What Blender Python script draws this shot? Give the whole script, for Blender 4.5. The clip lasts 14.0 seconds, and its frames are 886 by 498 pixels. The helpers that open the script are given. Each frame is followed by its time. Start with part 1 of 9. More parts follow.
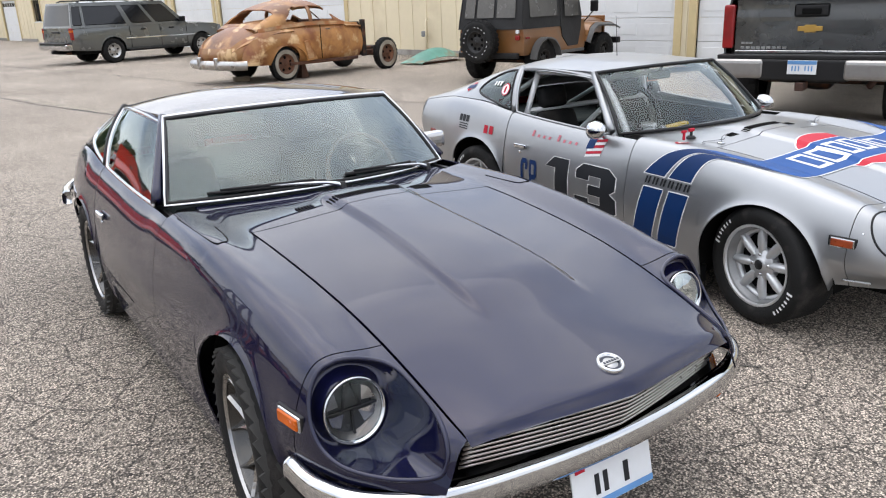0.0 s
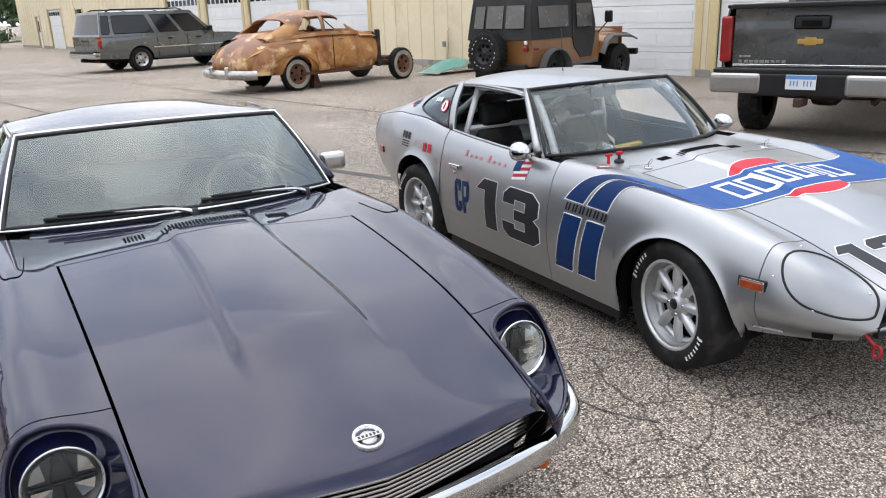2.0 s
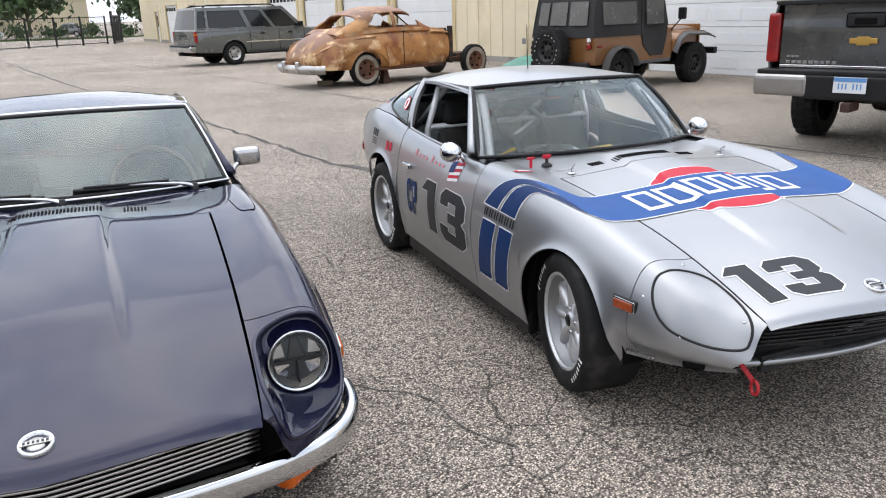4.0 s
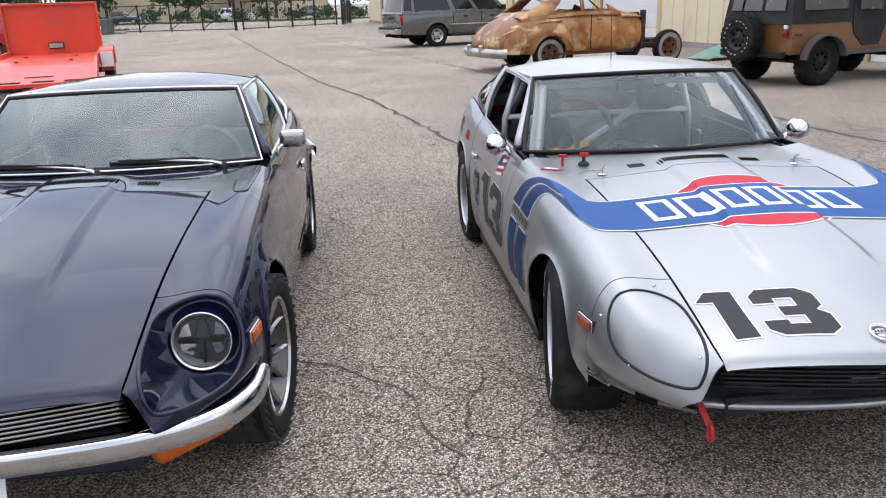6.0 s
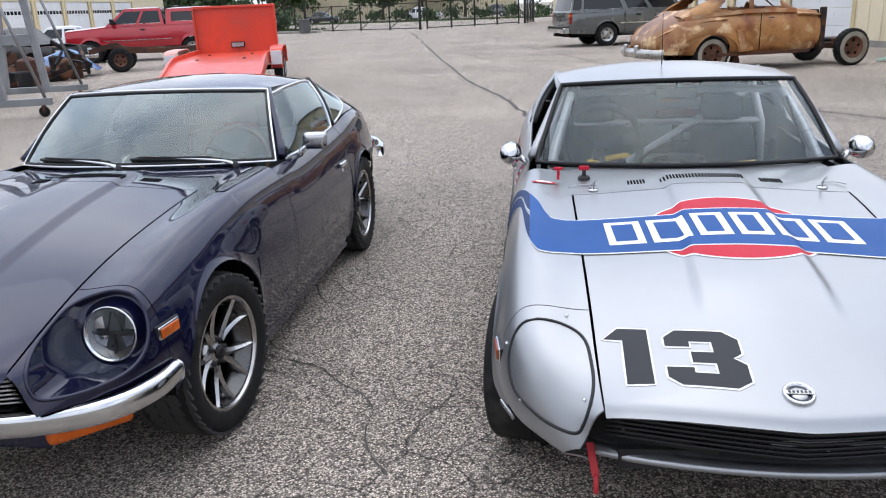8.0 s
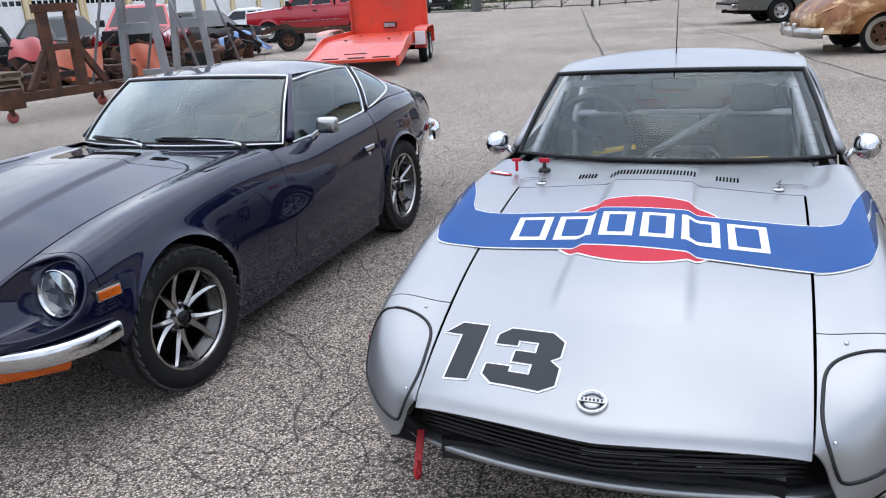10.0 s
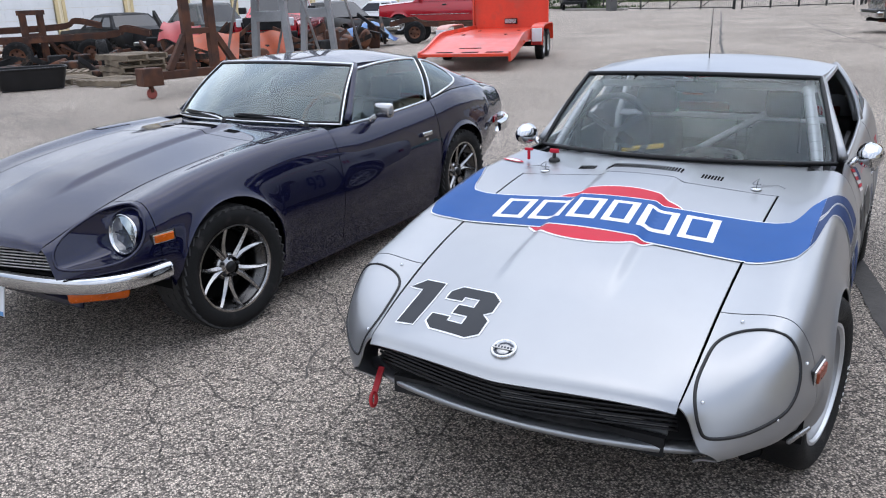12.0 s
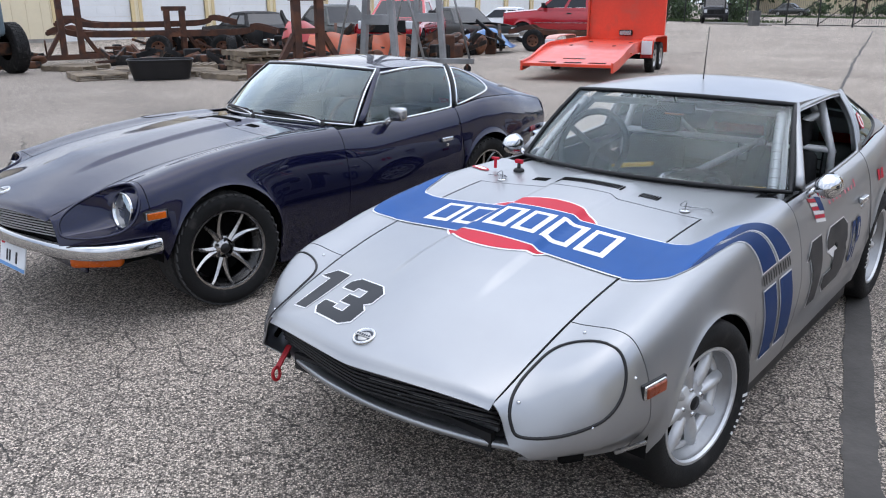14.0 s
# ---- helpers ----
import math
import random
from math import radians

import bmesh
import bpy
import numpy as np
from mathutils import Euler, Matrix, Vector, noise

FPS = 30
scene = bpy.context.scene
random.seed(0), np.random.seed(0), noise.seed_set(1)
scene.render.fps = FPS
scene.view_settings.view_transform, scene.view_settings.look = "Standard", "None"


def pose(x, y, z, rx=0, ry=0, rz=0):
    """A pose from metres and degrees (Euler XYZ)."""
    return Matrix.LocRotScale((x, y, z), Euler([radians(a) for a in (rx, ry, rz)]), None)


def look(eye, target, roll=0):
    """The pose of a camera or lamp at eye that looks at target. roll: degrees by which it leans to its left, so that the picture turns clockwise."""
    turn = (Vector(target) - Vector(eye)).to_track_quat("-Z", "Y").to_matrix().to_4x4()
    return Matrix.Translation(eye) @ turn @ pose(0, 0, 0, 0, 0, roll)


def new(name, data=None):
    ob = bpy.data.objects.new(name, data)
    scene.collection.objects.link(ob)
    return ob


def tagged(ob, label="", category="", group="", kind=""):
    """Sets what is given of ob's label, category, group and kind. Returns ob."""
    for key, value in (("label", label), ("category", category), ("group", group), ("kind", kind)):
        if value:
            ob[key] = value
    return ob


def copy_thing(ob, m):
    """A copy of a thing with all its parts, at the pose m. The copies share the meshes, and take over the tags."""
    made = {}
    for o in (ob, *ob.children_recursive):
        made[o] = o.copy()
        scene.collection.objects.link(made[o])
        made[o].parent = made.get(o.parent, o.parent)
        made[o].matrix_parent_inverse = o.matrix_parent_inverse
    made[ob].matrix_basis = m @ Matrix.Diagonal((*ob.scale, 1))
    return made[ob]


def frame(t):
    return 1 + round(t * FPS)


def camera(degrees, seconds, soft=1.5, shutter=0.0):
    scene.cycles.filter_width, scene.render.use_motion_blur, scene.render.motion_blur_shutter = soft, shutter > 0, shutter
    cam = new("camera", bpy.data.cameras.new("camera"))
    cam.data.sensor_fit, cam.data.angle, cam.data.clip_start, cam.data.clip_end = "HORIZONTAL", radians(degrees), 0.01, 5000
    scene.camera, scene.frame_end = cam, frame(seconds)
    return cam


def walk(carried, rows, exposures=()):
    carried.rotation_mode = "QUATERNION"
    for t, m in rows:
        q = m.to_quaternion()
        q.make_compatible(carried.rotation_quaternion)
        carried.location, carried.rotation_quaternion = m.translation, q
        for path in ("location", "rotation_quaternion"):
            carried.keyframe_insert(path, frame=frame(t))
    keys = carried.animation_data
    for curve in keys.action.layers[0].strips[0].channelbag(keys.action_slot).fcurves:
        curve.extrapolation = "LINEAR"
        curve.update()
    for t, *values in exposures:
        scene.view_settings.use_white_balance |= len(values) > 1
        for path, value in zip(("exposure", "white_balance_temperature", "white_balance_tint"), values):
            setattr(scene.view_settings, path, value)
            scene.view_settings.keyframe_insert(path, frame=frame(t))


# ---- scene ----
cam = camera(59.6, 14.0, 1.1)
PATH = [
    (0, (0.153, -0.042, 1.61), (0.059, 1.858, 0.993), -2.2),
    (0.5, (0.384, -0.03, 1.621), (0.254, 1.868, 1.005), -2.2),
    (1, (0.559, 0.002, 1.618), (0.401, 1.901, 1.011), -2.1),
    (1.5, (0.695, 0.136, 1.603), (0.515, 2.036, 1.005), -2.0),
    (2, (0.851, 0.308, 1.597), (0.65, 2.208, 1.005), -2.1),
    (2.5, (1.111, 0.374, 1.594), (0.883, 2.271, 1.002), -2.2),
    (3, (1.354, 0.435, 1.594), (1.076, 2.324, 1.001), -2.4),
    (3.2, (1.431, 0.484, 1.584), (1.122, 2.369, 0.991), -2.4),
    (5.3, (2.3, 0.814, 1.543), (1.519, 2.554, 0.938), -1.7),
    (5.5, (2.37, 0.886, 1.545), (1.537, 2.599, 0.935), -1.9),
    (6, (2.537, 1.012, 1.543), (1.583, 2.66, 0.931), -1.9),
    (6.5, (2.784, 1.083, 1.555), (1.721, 2.663, 0.946), -2.1),
    (7, (2.94, 1.217, 1.543), (1.777, 2.728, 0.939), -2.4),
    (7.5, (3.043, 1.425, 1.553), (1.795, 2.868, 0.953), -2.6),
    (8, (3.167, 1.587, 1.538), (1.844, 2.962, 0.939), -2.5),
    (8.2, (3.257, 1.646, 1.551), (1.908, 2.994, 0.949), -2.5),
    (10.3, (3.903, 2.315, 1.554), (2.272, 3.289, 0.927), -3.5),
    (10.5, (3.96, 2.349, 1.558), (2.309, 3.289, 0.934), -3.4),
    (11, (4.1, 2.308, 1.537), (2.408, 3.173, 0.915), -3.2),
    (11.5, (4.247, 2.312, 1.565), (2.524, 3.116, 0.943), -2.6),
    (12, (4.386, 2.47, 1.554), (2.642, 3.224, 0.929), -1.9),
    (12.5, (4.519, 2.606, 1.551), (2.751, 3.298, 0.921), -1.3),
    (13, (4.665, 2.7, 1.555), (2.87, 3.318, 0.926), -0.8),
    (13.2, (4.701, 2.767, 1.565), (2.892, 3.344, 0.936), -0.7),
    (13.5, (4.753, 2.89, 1.577), (2.927, 3.42, 0.957), -0.5),
    (14, (4.814, 3.128, 1.574), (2.963, 3.584, 0.968), -0.1),
]
walk(cam, [(t, look(eye, target, roll)) for t, eye, target, roll in PATH], [(0.0, 0.22, 6550, 10), (3.2, 0.2, 6500, 10), (7.0, 0.05, 6250, 11), (10.5, -0.05, 6000, 11), (14.0, -0.05, 6000, 11)])

# ---- world and light: bright overcast afternoon ----
world = bpy.data.worlds.new("sky")
scene.world = world
world.use_nodes = True
wn = world.node_tree.nodes
wl = world.node_tree.links
sky = wn.new("ShaderNodeTexSky")
sky.sky_type, sky.sun_disc = "NISHITA", False
sky.sun_elevation, sky.sun_rotation = radians(79), radians(326)
sky.air_density, sky.dust_density, sky.ozone_density = 1.0, 4.0, 1.0
# cloud cover: broken brighter and greyer patches over a pale sky
coord = wn.new("ShaderNodeTexCoord")
cloud = wn.new("ShaderNodeTexNoise")
cloud.inputs["Scale"].default_value, cloud.inputs["Detail"].default_value = 2.4, 6.0
cloud_ramp = wn.new("ShaderNodeValToRGB")
cloud_ramp.color_ramp.elements[0].position, cloud_ramp.color_ramp.elements[1].position = 0.36, 0.68
cloud_ramp.color_ramp.elements[0].color = (5.0, 5.7, 7.2, 1)
cloud_ramp.color_ramp.elements[1].color = (11.6, 11.6, 11.7, 1)
mixer = wn.new("ShaderNodeMix")
mixer.data_type = "RGBA"
mixer.inputs[0].default_value = 0.85
wl.new(coord.outputs["Generated"], cloud.inputs["Vector"])
wl.new(cloud.outputs["Fac"], cloud_ramp.inputs["Fac"])
wl.new(sky.outputs["Color"], mixer.inputs["A"])
wl.new(cloud_ramp.outputs["Color"], mixer.inputs["B"])
# an overcast sky is brighter overhead than at the horizon
split = wn.new("ShaderNodeSeparateXYZ")
wl.new(coord.outputs["Generated"], split.inputs["Vector"])
rise = wn.new("ShaderNodeMapRange")
rise.inputs["From Min"].default_value, rise.inputs["From Max"].default_value = 0.0, 0.75
rise.inputs["To Min"].default_value, rise.inputs["To Max"].default_value = 0.68, 1.0
wl.new(split.outputs["Z"], rise.inputs["Value"])
dome = wn.new("ShaderNodeVectorMath")
dome.operation = "SCALE"
wl.new(mixer.outputs["Result"], dome.inputs[0])
wl.new(rise.outputs["Result"], dome.inputs["Scale"])
# the cloud glows broadly round the hidden sun
toward = wn.new("ShaderNodeVectorMath")
toward.operation = "DOT_PRODUCT"
toward.inputs[1].default_value = (-0.33, 0.50, 0.80)
wl.new(coord.outputs["Generated"], toward.inputs[0])
glow = wn.new("ShaderNodeMapRange")
glow.interpolation_type = "SMOOTHSTEP"
glow.inputs["From Min"].default_value, glow.inputs["From Max"].default_value = 0.1, 1.0
glow.inputs["To Min"].default_value, glow.inputs["To Max"].default_value = 0.95, 1.24
wl.new(toward.outputs["Value"], glow.inputs["Value"])
lit = wn.new("ShaderNodeVectorMath")
lit.operation = "SCALE"
wl.new(dome.outputs["Vector"], lit.inputs[0])
wl.new(glow.outputs["Result"], lit.inputs["Scale"])
wl.new(lit.outputs["Vector"], wn["Background"].inputs["Color"])
wn["Background"].inputs["Strength"].default_value = 0.194
sun_lamp = bpy.data.lights.new("sun", "SUN")
sun_lamp.energy, sun_lamp.angle, sun_lamp.color = 0.6, radians(80), (1.0, 0.96, 0.9)
sun = new("sun", sun_lamp)
sun.matrix_world = look((-4.0, 10.0, 36), (0, 4, 0))

# ---- materials ----
def material(name, base, rough=0.5, metal=0.0, vary=0.12, scale=8.0, bump=0.0, bump_scale=60.0, coat=0.0, dirt=None, dirt_amount=0.0, dirt_scale=2.5, island=0.0, spec=0.5, object_random=0.0, worn=None, worn_scale=6.0):
    """A Principled surface: base colour varied at two scales, optional dirt patches, relief and clear coat."""
    m = bpy.data.materials.new(name)
    m.use_nodes = True
    n, l = m.node_tree.nodes, m.node_tree.links
    b = n["Principled BSDF"]
    b.inputs["Metallic"].default_value = metal
    b.inputs["Coat Weight"].default_value, b.inputs["Coat Roughness"].default_value = coat, 0.03
    b.inputs["Specular IOR Level"].default_value = spec
    tc = n.new("ShaderNodeTexCoord")

    def noise_node(s, detail):
        t = n.new("ShaderNodeTexNoise")
        t.inputs["Scale"].default_value, t.inputs["Detail"].default_value = s, detail
        l.new(tc.outputs["Object"], t.inputs["Vector"])
        return t

    def mix(kind, fac, a, c):
        x = n.new("ShaderNodeMix")
        x.data_type, x.blend_type = "RGBA", kind
        for socket, v in ((x.inputs[0], fac), (x.inputs["A"], a), (x.inputs["B"], c)):
            if isinstance(v, (int, float, tuple)):
                socket.default_value = v
            else:
                l.new(v, socket)
        return x.outputs["Result"]

    def ramp(v, lo, hi):
        r = n.new("ShaderNodeMapRange")
        r.inputs["From Min"].default_value, r.inputs["From Max"].default_value = lo, hi
        l.new(v, r.inputs["Value"])
        return r.outputs["Result"]

    colour = (*base, 1)
    if vary:
        big, fine = noise_node(scale * 0.2, 5), noise_node(scale * 4, 6)
        dark = tuple(c * (1 - 2 * vary) for c in base) + (1,)
        light = tuple(min(1, c * (1 + vary)) for c in base) + (1,)
        colour = mix("MIX", ramp(big.outputs["Fac"], 0.3, 0.7), dark, light)
        colour = mix("MULTIPLY", vary * 1.5, colour, fine.outputs["Fac"])
    if dirt:
        patch = noise_node(dirt_scale, 8)
        colour = mix("MIX", ramp(patch.outputs["Fac"], 0.62 - 0.3 * dirt_amount, 0.74 - 0.2 * dirt_amount), colour, (*dirt, 1))
    if worn:
        patch = noise_node(worn_scale, 10)
        colour = mix("MIX", ramp(patch.outputs["Fac"], 0.56, 0.66), colour, (*worn, 1))
    if island or object_random:
        src = n.new("ShaderNodeNewGeometry").outputs["Random Per Island"] if island else n.new("ShaderNodeObjectInfo").outputs["Random"]
        amount = island or object_random
        r = n.new("ShaderNodeMapRange")
        r.inputs["To Min"].default_value, r.inputs["To Max"].default_value = 1 - amount, 1 + amount * 0.6
        l.new(src, r.inputs["Value"])
        hsv = n.new("ShaderNodeHueSaturation")
        l.new(r.outputs["Result"], hsv.inputs["Value"])
        if isinstance(colour, tuple):
            hsv.inputs["Color"].default_value = colour
        else:
            l.new(colour, hsv.inputs["Color"])
        colour = hsv.outputs["Color"]
    if isinstance(colour, tuple):
        b.inputs["Base Color"].default_value = colour
    else:
        l.new(colour, b.inputs["Base Color"])
    if vary and rough > 0.12:
        rr = n.new("ShaderNodeMapRange")
        rr.inputs["To Min"].default_value, rr.inputs["To Max"].default_value = max(0.02, rough - 0.1), min(1, rough + 0.1)
        l.new(noise_node(scale, 4).outputs["Fac"], rr.inputs["Value"])
        l.new(rr.outputs["Result"], b.inputs["Roughness"])
    else:
        b.inputs["Roughness"].default_value = rough
    if bump:
        bn = n.new("ShaderNodeBump")
        bn.inputs["Strength"].default_value, bn.inputs["Distance"].default_value = min(1, bump), 0.01
        l.new(noise_node(bump_scale, 8).outputs["Fac"], bn.inputs["Height"])
        l.new(bn.outputs["Normal"], b.inputs["Normal"])
    return m


def glass_material(name, tint=(1, 1, 1), clear=0.86, rough=0.0, gloss=2.2, haze=0.05):
    """Thin pane: mostly clear, with a glossy reflection that rises at grazing angles."""
    m = bpy.data.materials.new(name)
    m.use_nodes = True
    n, l = m.node_tree.nodes, m.node_tree.links
    out = n["Material Output"]
    n.remove(n["Principled BSDF"])
    see = n.new("ShaderNodeBsdfTransparent")
    see.inputs["Color"].default_value = tuple(c * clear for c in tint) + (1,)
    shine = n.new("ShaderNodeBsdfGlossy")
    shine.inputs["Roughness"].default_value = rough
    shine.inputs["Color"].default_value = (0.9, 1.0, 1.0, 1)
    fres = n.new("ShaderNodeFresnel")
    fres.inputs["IOR"].default_value = 1.5
    two = n.new("ShaderNodeMath")
    two.operation, two.use_clamp = "MULTIPLY", True
    two.inputs[1].default_value = gloss
    l.new(fres.outputs["Fac"], two.inputs[0])
    mx = n.new("ShaderNodeMixShader")
    l.new(two.outputs["Value"], mx.inputs[0])
    l.new(see.outputs[0], mx.inputs[1])
    l.new(shine.outputs[0], mx.inputs[2])
    # a little dust on the pane
    film = n.new("ShaderNodeBsdfDiffuse")
    film.inputs["Color"].default_value = (0.72, 0.76, 0.76, 1)
    dusty = n.new("ShaderNodeMixShader")
    dusty.inputs[0].default_value = haze
    l.new(mx.outputs[0], dusty.inputs[1])
    l.new(film.outputs[0], dusty.inputs[2])
    l.new(dusty.outputs[0], out.inputs["Surface"])
    return m


NAVY = material("navy_paint", (0.0060, 0.0068, 0.030), 0.40, 0.5, 0.05, 3, coat=1.0, spec=0.0)
NAVY.node_tree.nodes["Principled BSDF"].inputs["Coat IOR"].default_value = 1.50
SILVER = material("silver_paint", (0.352, 0.361, 0.371), 0.34, 0.80, 0.05, 3, bump=0.02, bump_scale=500, coat=0.3)
CHROME = material("chrome", (0.62, 0.63, 0.64), 0.07, 1.0, 0.05, 6)
OLD_CHROME = material("dull_chrome", (0.55, 0.54, 0.52), 0.3, 1.0, 0.15, 10, bump=0.1, dirt=(0.25, 0.16, 0.1), dirt_amount=0.2)
BARREL = material("dark_rim_barrel", (0.11, 0.108, 0.105), 0.26, 1.0, 0.1, 10)
DARK_RIM = material("hyper_black_rim", (0.45, 0.44, 0.43), 0.22, 1.0, 0.1, 10)
CAST_RIM = material("cast_alloy_rim", (0.66, 0.67, 0.68), 0.42, 0.7, 0.1, 14, bump=0.06, bump_scale=200)
CAST_BARREL = material("cast_alloy_barrel", (0.34, 0.345, 0.35), 0.45, 0.8, 0.12, 14, bump=0.06, bump_scale=200)
RUBBER = material("tyre_rubber", (0.011, 0.011, 0.011), 0.72, 0, 0.25, 12, bump=0.25, bump_scale=160, dirt=(0.035, 0.032, 0.03), dirt_amount=0.2, dirt_scale=8, spec=0.25)
TREAD = material("tyre_tread_rubber", (0.048, 0.047, 0.045), 0.8, 0, 0.2, 12, bump=0.15, bump_scale=160, spec=0.3)
BLACK = material("black_trim", (0.009, 0.009, 0.01), 0.45, 0, 0.2, 12, bump=0.05, spec=0.35)
MATT_BLACK = material("matt_black_metal", (0.018, 0.018, 0.019), 0.7, 0.0, 0.3, 12, bump=0.15, dirt=(0.05, 0.045, 0.04), dirt_amount=0.2, spec=0.25)
# near-black for recesses and gaps: their shade is put into the colour
DARK = material("recess_shade_black", (0.006, 0.006, 0.006), 0.9, 0, 0.2, 10, spec=0.1)
CAGE = material("pale_cage_tube", (0.74, 0.75, 0.76), 0.35, 0.2, 0.08, 12)
VINYL = material("black_vinyl", (0.022, 0.022, 0.024), 0.42, 0, 0.2, 10, bump=0.2, bump_scale=220)
BARE = material("bare_steel_tube", (0.42, 0.43, 0.44), 0.28, 1.0, 0.12, 12, bump=0.05)
WHITE_DECAL = material("white_vinyl_decal", (0.8, 0.8, 0.8), 0.35, 0, 0.04, 10, coat=0.3)
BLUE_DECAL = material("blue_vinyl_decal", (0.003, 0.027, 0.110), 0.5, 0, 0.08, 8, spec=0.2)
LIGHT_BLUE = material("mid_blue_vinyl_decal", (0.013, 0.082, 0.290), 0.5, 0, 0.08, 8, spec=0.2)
RED_DECAL = material("red_vinyl_decal", (0.52, 0.018, 0.04), 0.5, 0, 0.08, 8, spec=0.2)
CHARCOAL_DECAL = material("charcoal_vinyl_decal", (0.014, 0.016, 0.02), 0.45, 0, 0.1, 8, spec=0.3)
AMBER = material("amber_lens", (0.68, 0.125, 0.004), 0.25, 0, 0.2, 60, bump=0.25, bump_scale=260, spec=0.4)
RED_LENS = material("red_lens", (0.27, 0.006, 0.008), 0.2, 0, 0.15, 30, coat=0.15)
RED_ANOD = material("red_tow_strap", (0.42, 0.012, 0.02), 0.5, 0, 0.15, 20, bump=0.2)
YELLOW = material("yellow_belt_pad", (0.7, 0.45, 0.03), 0.7, 0, 0.15, 20, bump=0.2)
GLASS = glass_material("window_glass", (0.80, 0.97, 0.95), 0.95, gloss=2.1, haze=0.0)
SIDE_GLASS = glass_material("side_glass", (0.85, 0.95, 0.93), 0.86, gloss=1.5, haze=0.0)
CLEAR_PLASTIC = glass_material("clear_screen", (0.98, 1.0, 1.0), 0.97, gloss=1.1, haze=0.0)
LAMP_GLASS = glass_material("lamp_glass", (1, 1, 1), 0.95, gloss=0.5, haze=0.0)
EMBLEM_DARK = material("emblem_dark_enamel", (0.03, 0.035, 0.05), 0.35, 0.3)
SATIN_SHELL = material("satin_mirror_shell", (0.55, 0.55, 0.55), 0.22, 1.0, 0.06, 12)
LAMP_SMOKE = material("smoked_lamp_bezel", (0.05, 0.052, 0.055), 0.3, 0.6, 0.1, 20)
OLD_AMBER = material("aged_amber_lens", (0.34, 0.062, 0.018), 0.3, 0, 0.25, 60, bump=0.2, bump_scale=260, spec=0.4)
WALL = material("cream_painted_metal", (0.74, 0.65, 0.46), 0.6, 0, 0.06, 1.5, bump=0.05, bump_scale=30, dirt=(0.6, 0.51, 0.35), dirt_amount=0.15, dirt_scale=0.8)
WHITE_PAINT = material("white_door_paint", (0.78, 0.79, 0.79), 0.45, 0, 0.05, 3, bump=0.04)
CONCRETE = material("concrete", (0.36, 0.34, 0.31), 0.85, 0, 0.15, 3, bump=0.3, bump_scale=50, dirt=(0.22, 0.2, 0.18), dirt_amount=0.3)
RUST = material("rust", (0.13, 0.052, 0.026), 0.85, 0.1, 0.3, 8, bump=0.5, bump_scale=70, dirt=(0.05, 0.025, 0.018), dirt_amount=0.6, dirt_scale=4)
RUSTY_PAINT = material("rusted_tan_paint", (0.50, 0.235, 0.075), 0.38, 0.1, 0.25, 3, bump=0.12, bump_scale=90, dirt=(0.22, 0.075, 0.025), dirt_amount=0.45, dirt_scale=2.2, coat=0.12, worn=(0.62, 0.42, 0.22), worn_scale=3.6)
RUSTY_TOP = material("brown_rusted_roof_paint", (0.30, 0.125, 0.050), 0.42, 0.1, 0.25, 3, bump=0.12, bump_scale=90, dirt=(0.46, 0.24, 0.09), dirt_amount=0.4, dirt_scale=1.6, worn=(0.58, 0.38, 0.20), worn_scale=2.8)
PRIMER = material("pale_worn_primer", (0.55, 0.33, 0.16), 0.6, 0, 0.3, 6, dirt=(0.3, 0.11, 0.03), dirt_amount=0.7, dirt_scale=4)
GREY_PAINT = material("pewter_grey_paint", (0.13, 0.138, 0.135), 0.25, 0.5, 0.08, 3, coat=0.8, dirt=(0.13, 0.13, 0.12), dirt_amount=0.2)
TRUCK_GREY = material("dark_grey_truck_paint", (0.065, 0.068, 0.068), 0.25, 0.5, 0.08, 3, coat=0.8, dirt=(0.1, 0.1, 0.095), dirt_amount=0.15)
BRONZE = material("bronze_jeep_paint", (0.26, 0.115, 0.035), 0.38, 0.3, 0.12, 4, coat=0.5, dirt=(0.2, 0.1, 0.04), dirt_amount=0.3)
CANVAS = material("black_canvas", (0.03, 0.03, 0.031), 0.85, 0, 0.25, 5, bump=0.5, bump_scale=25)
ORANGE_RED = material("orange_red_trailer_paint", (0.72, 0.052, 0.016), 0.42, 0, 0.12, 4, coat=0.3, dirt=(0.5, 0.06, 0.03), dirt_amount=0.35)
TRUCK_RED = material("red_truck_paint", (0.42, 0.008, 0.018), 0.22, 0.2, 0.06, 3, coat=1.0)
WOOD = material("weathered_pallet_wood", (0.30, 0.24, 0.17), 0.85, 0, 0.3, 8, bump=0.4, bump_scale=60, object_random=0.3)
GALV = material("galvanised_steel", (0.33, 0.34, 0.35), 0.5, 0.7, 0.2, 8, bump=0.1)
FENCE = material("black_fence_paint", (0.02, 0.021, 0.022), 0.55, 0.2, 0.2, 8)
BLUE_PAINT = material("blue_body_panel", (0.035, 0.17, 0.45), 0.35, 0, 0.15, 5, coat=0.5, dirt=(0.12, 0.2, 0.3), dirt_amount=0.3)
TEAL_PAINT = material("faded_teal_paint", (0.16, 0.42, 0.34), 0.45, 0, 0.2, 5, dirt=(0.25, 0.16, 0.1), dirt_amount=0.3)
WHITE_CAR = material("white_car_paint", (0.75, 0.76, 0.76), 0.25, 0, 0.04, 3, coat=0.8)
GREASE = material("greasy_machinery", (0.028, 0.023, 0.02), 0.6, 0.4, 0.4, 10, bump=0.5, bump_scale=60, dirt=(0.12, 0.05, 0.025), dirt_amount=0.5, dirt_scale=5)
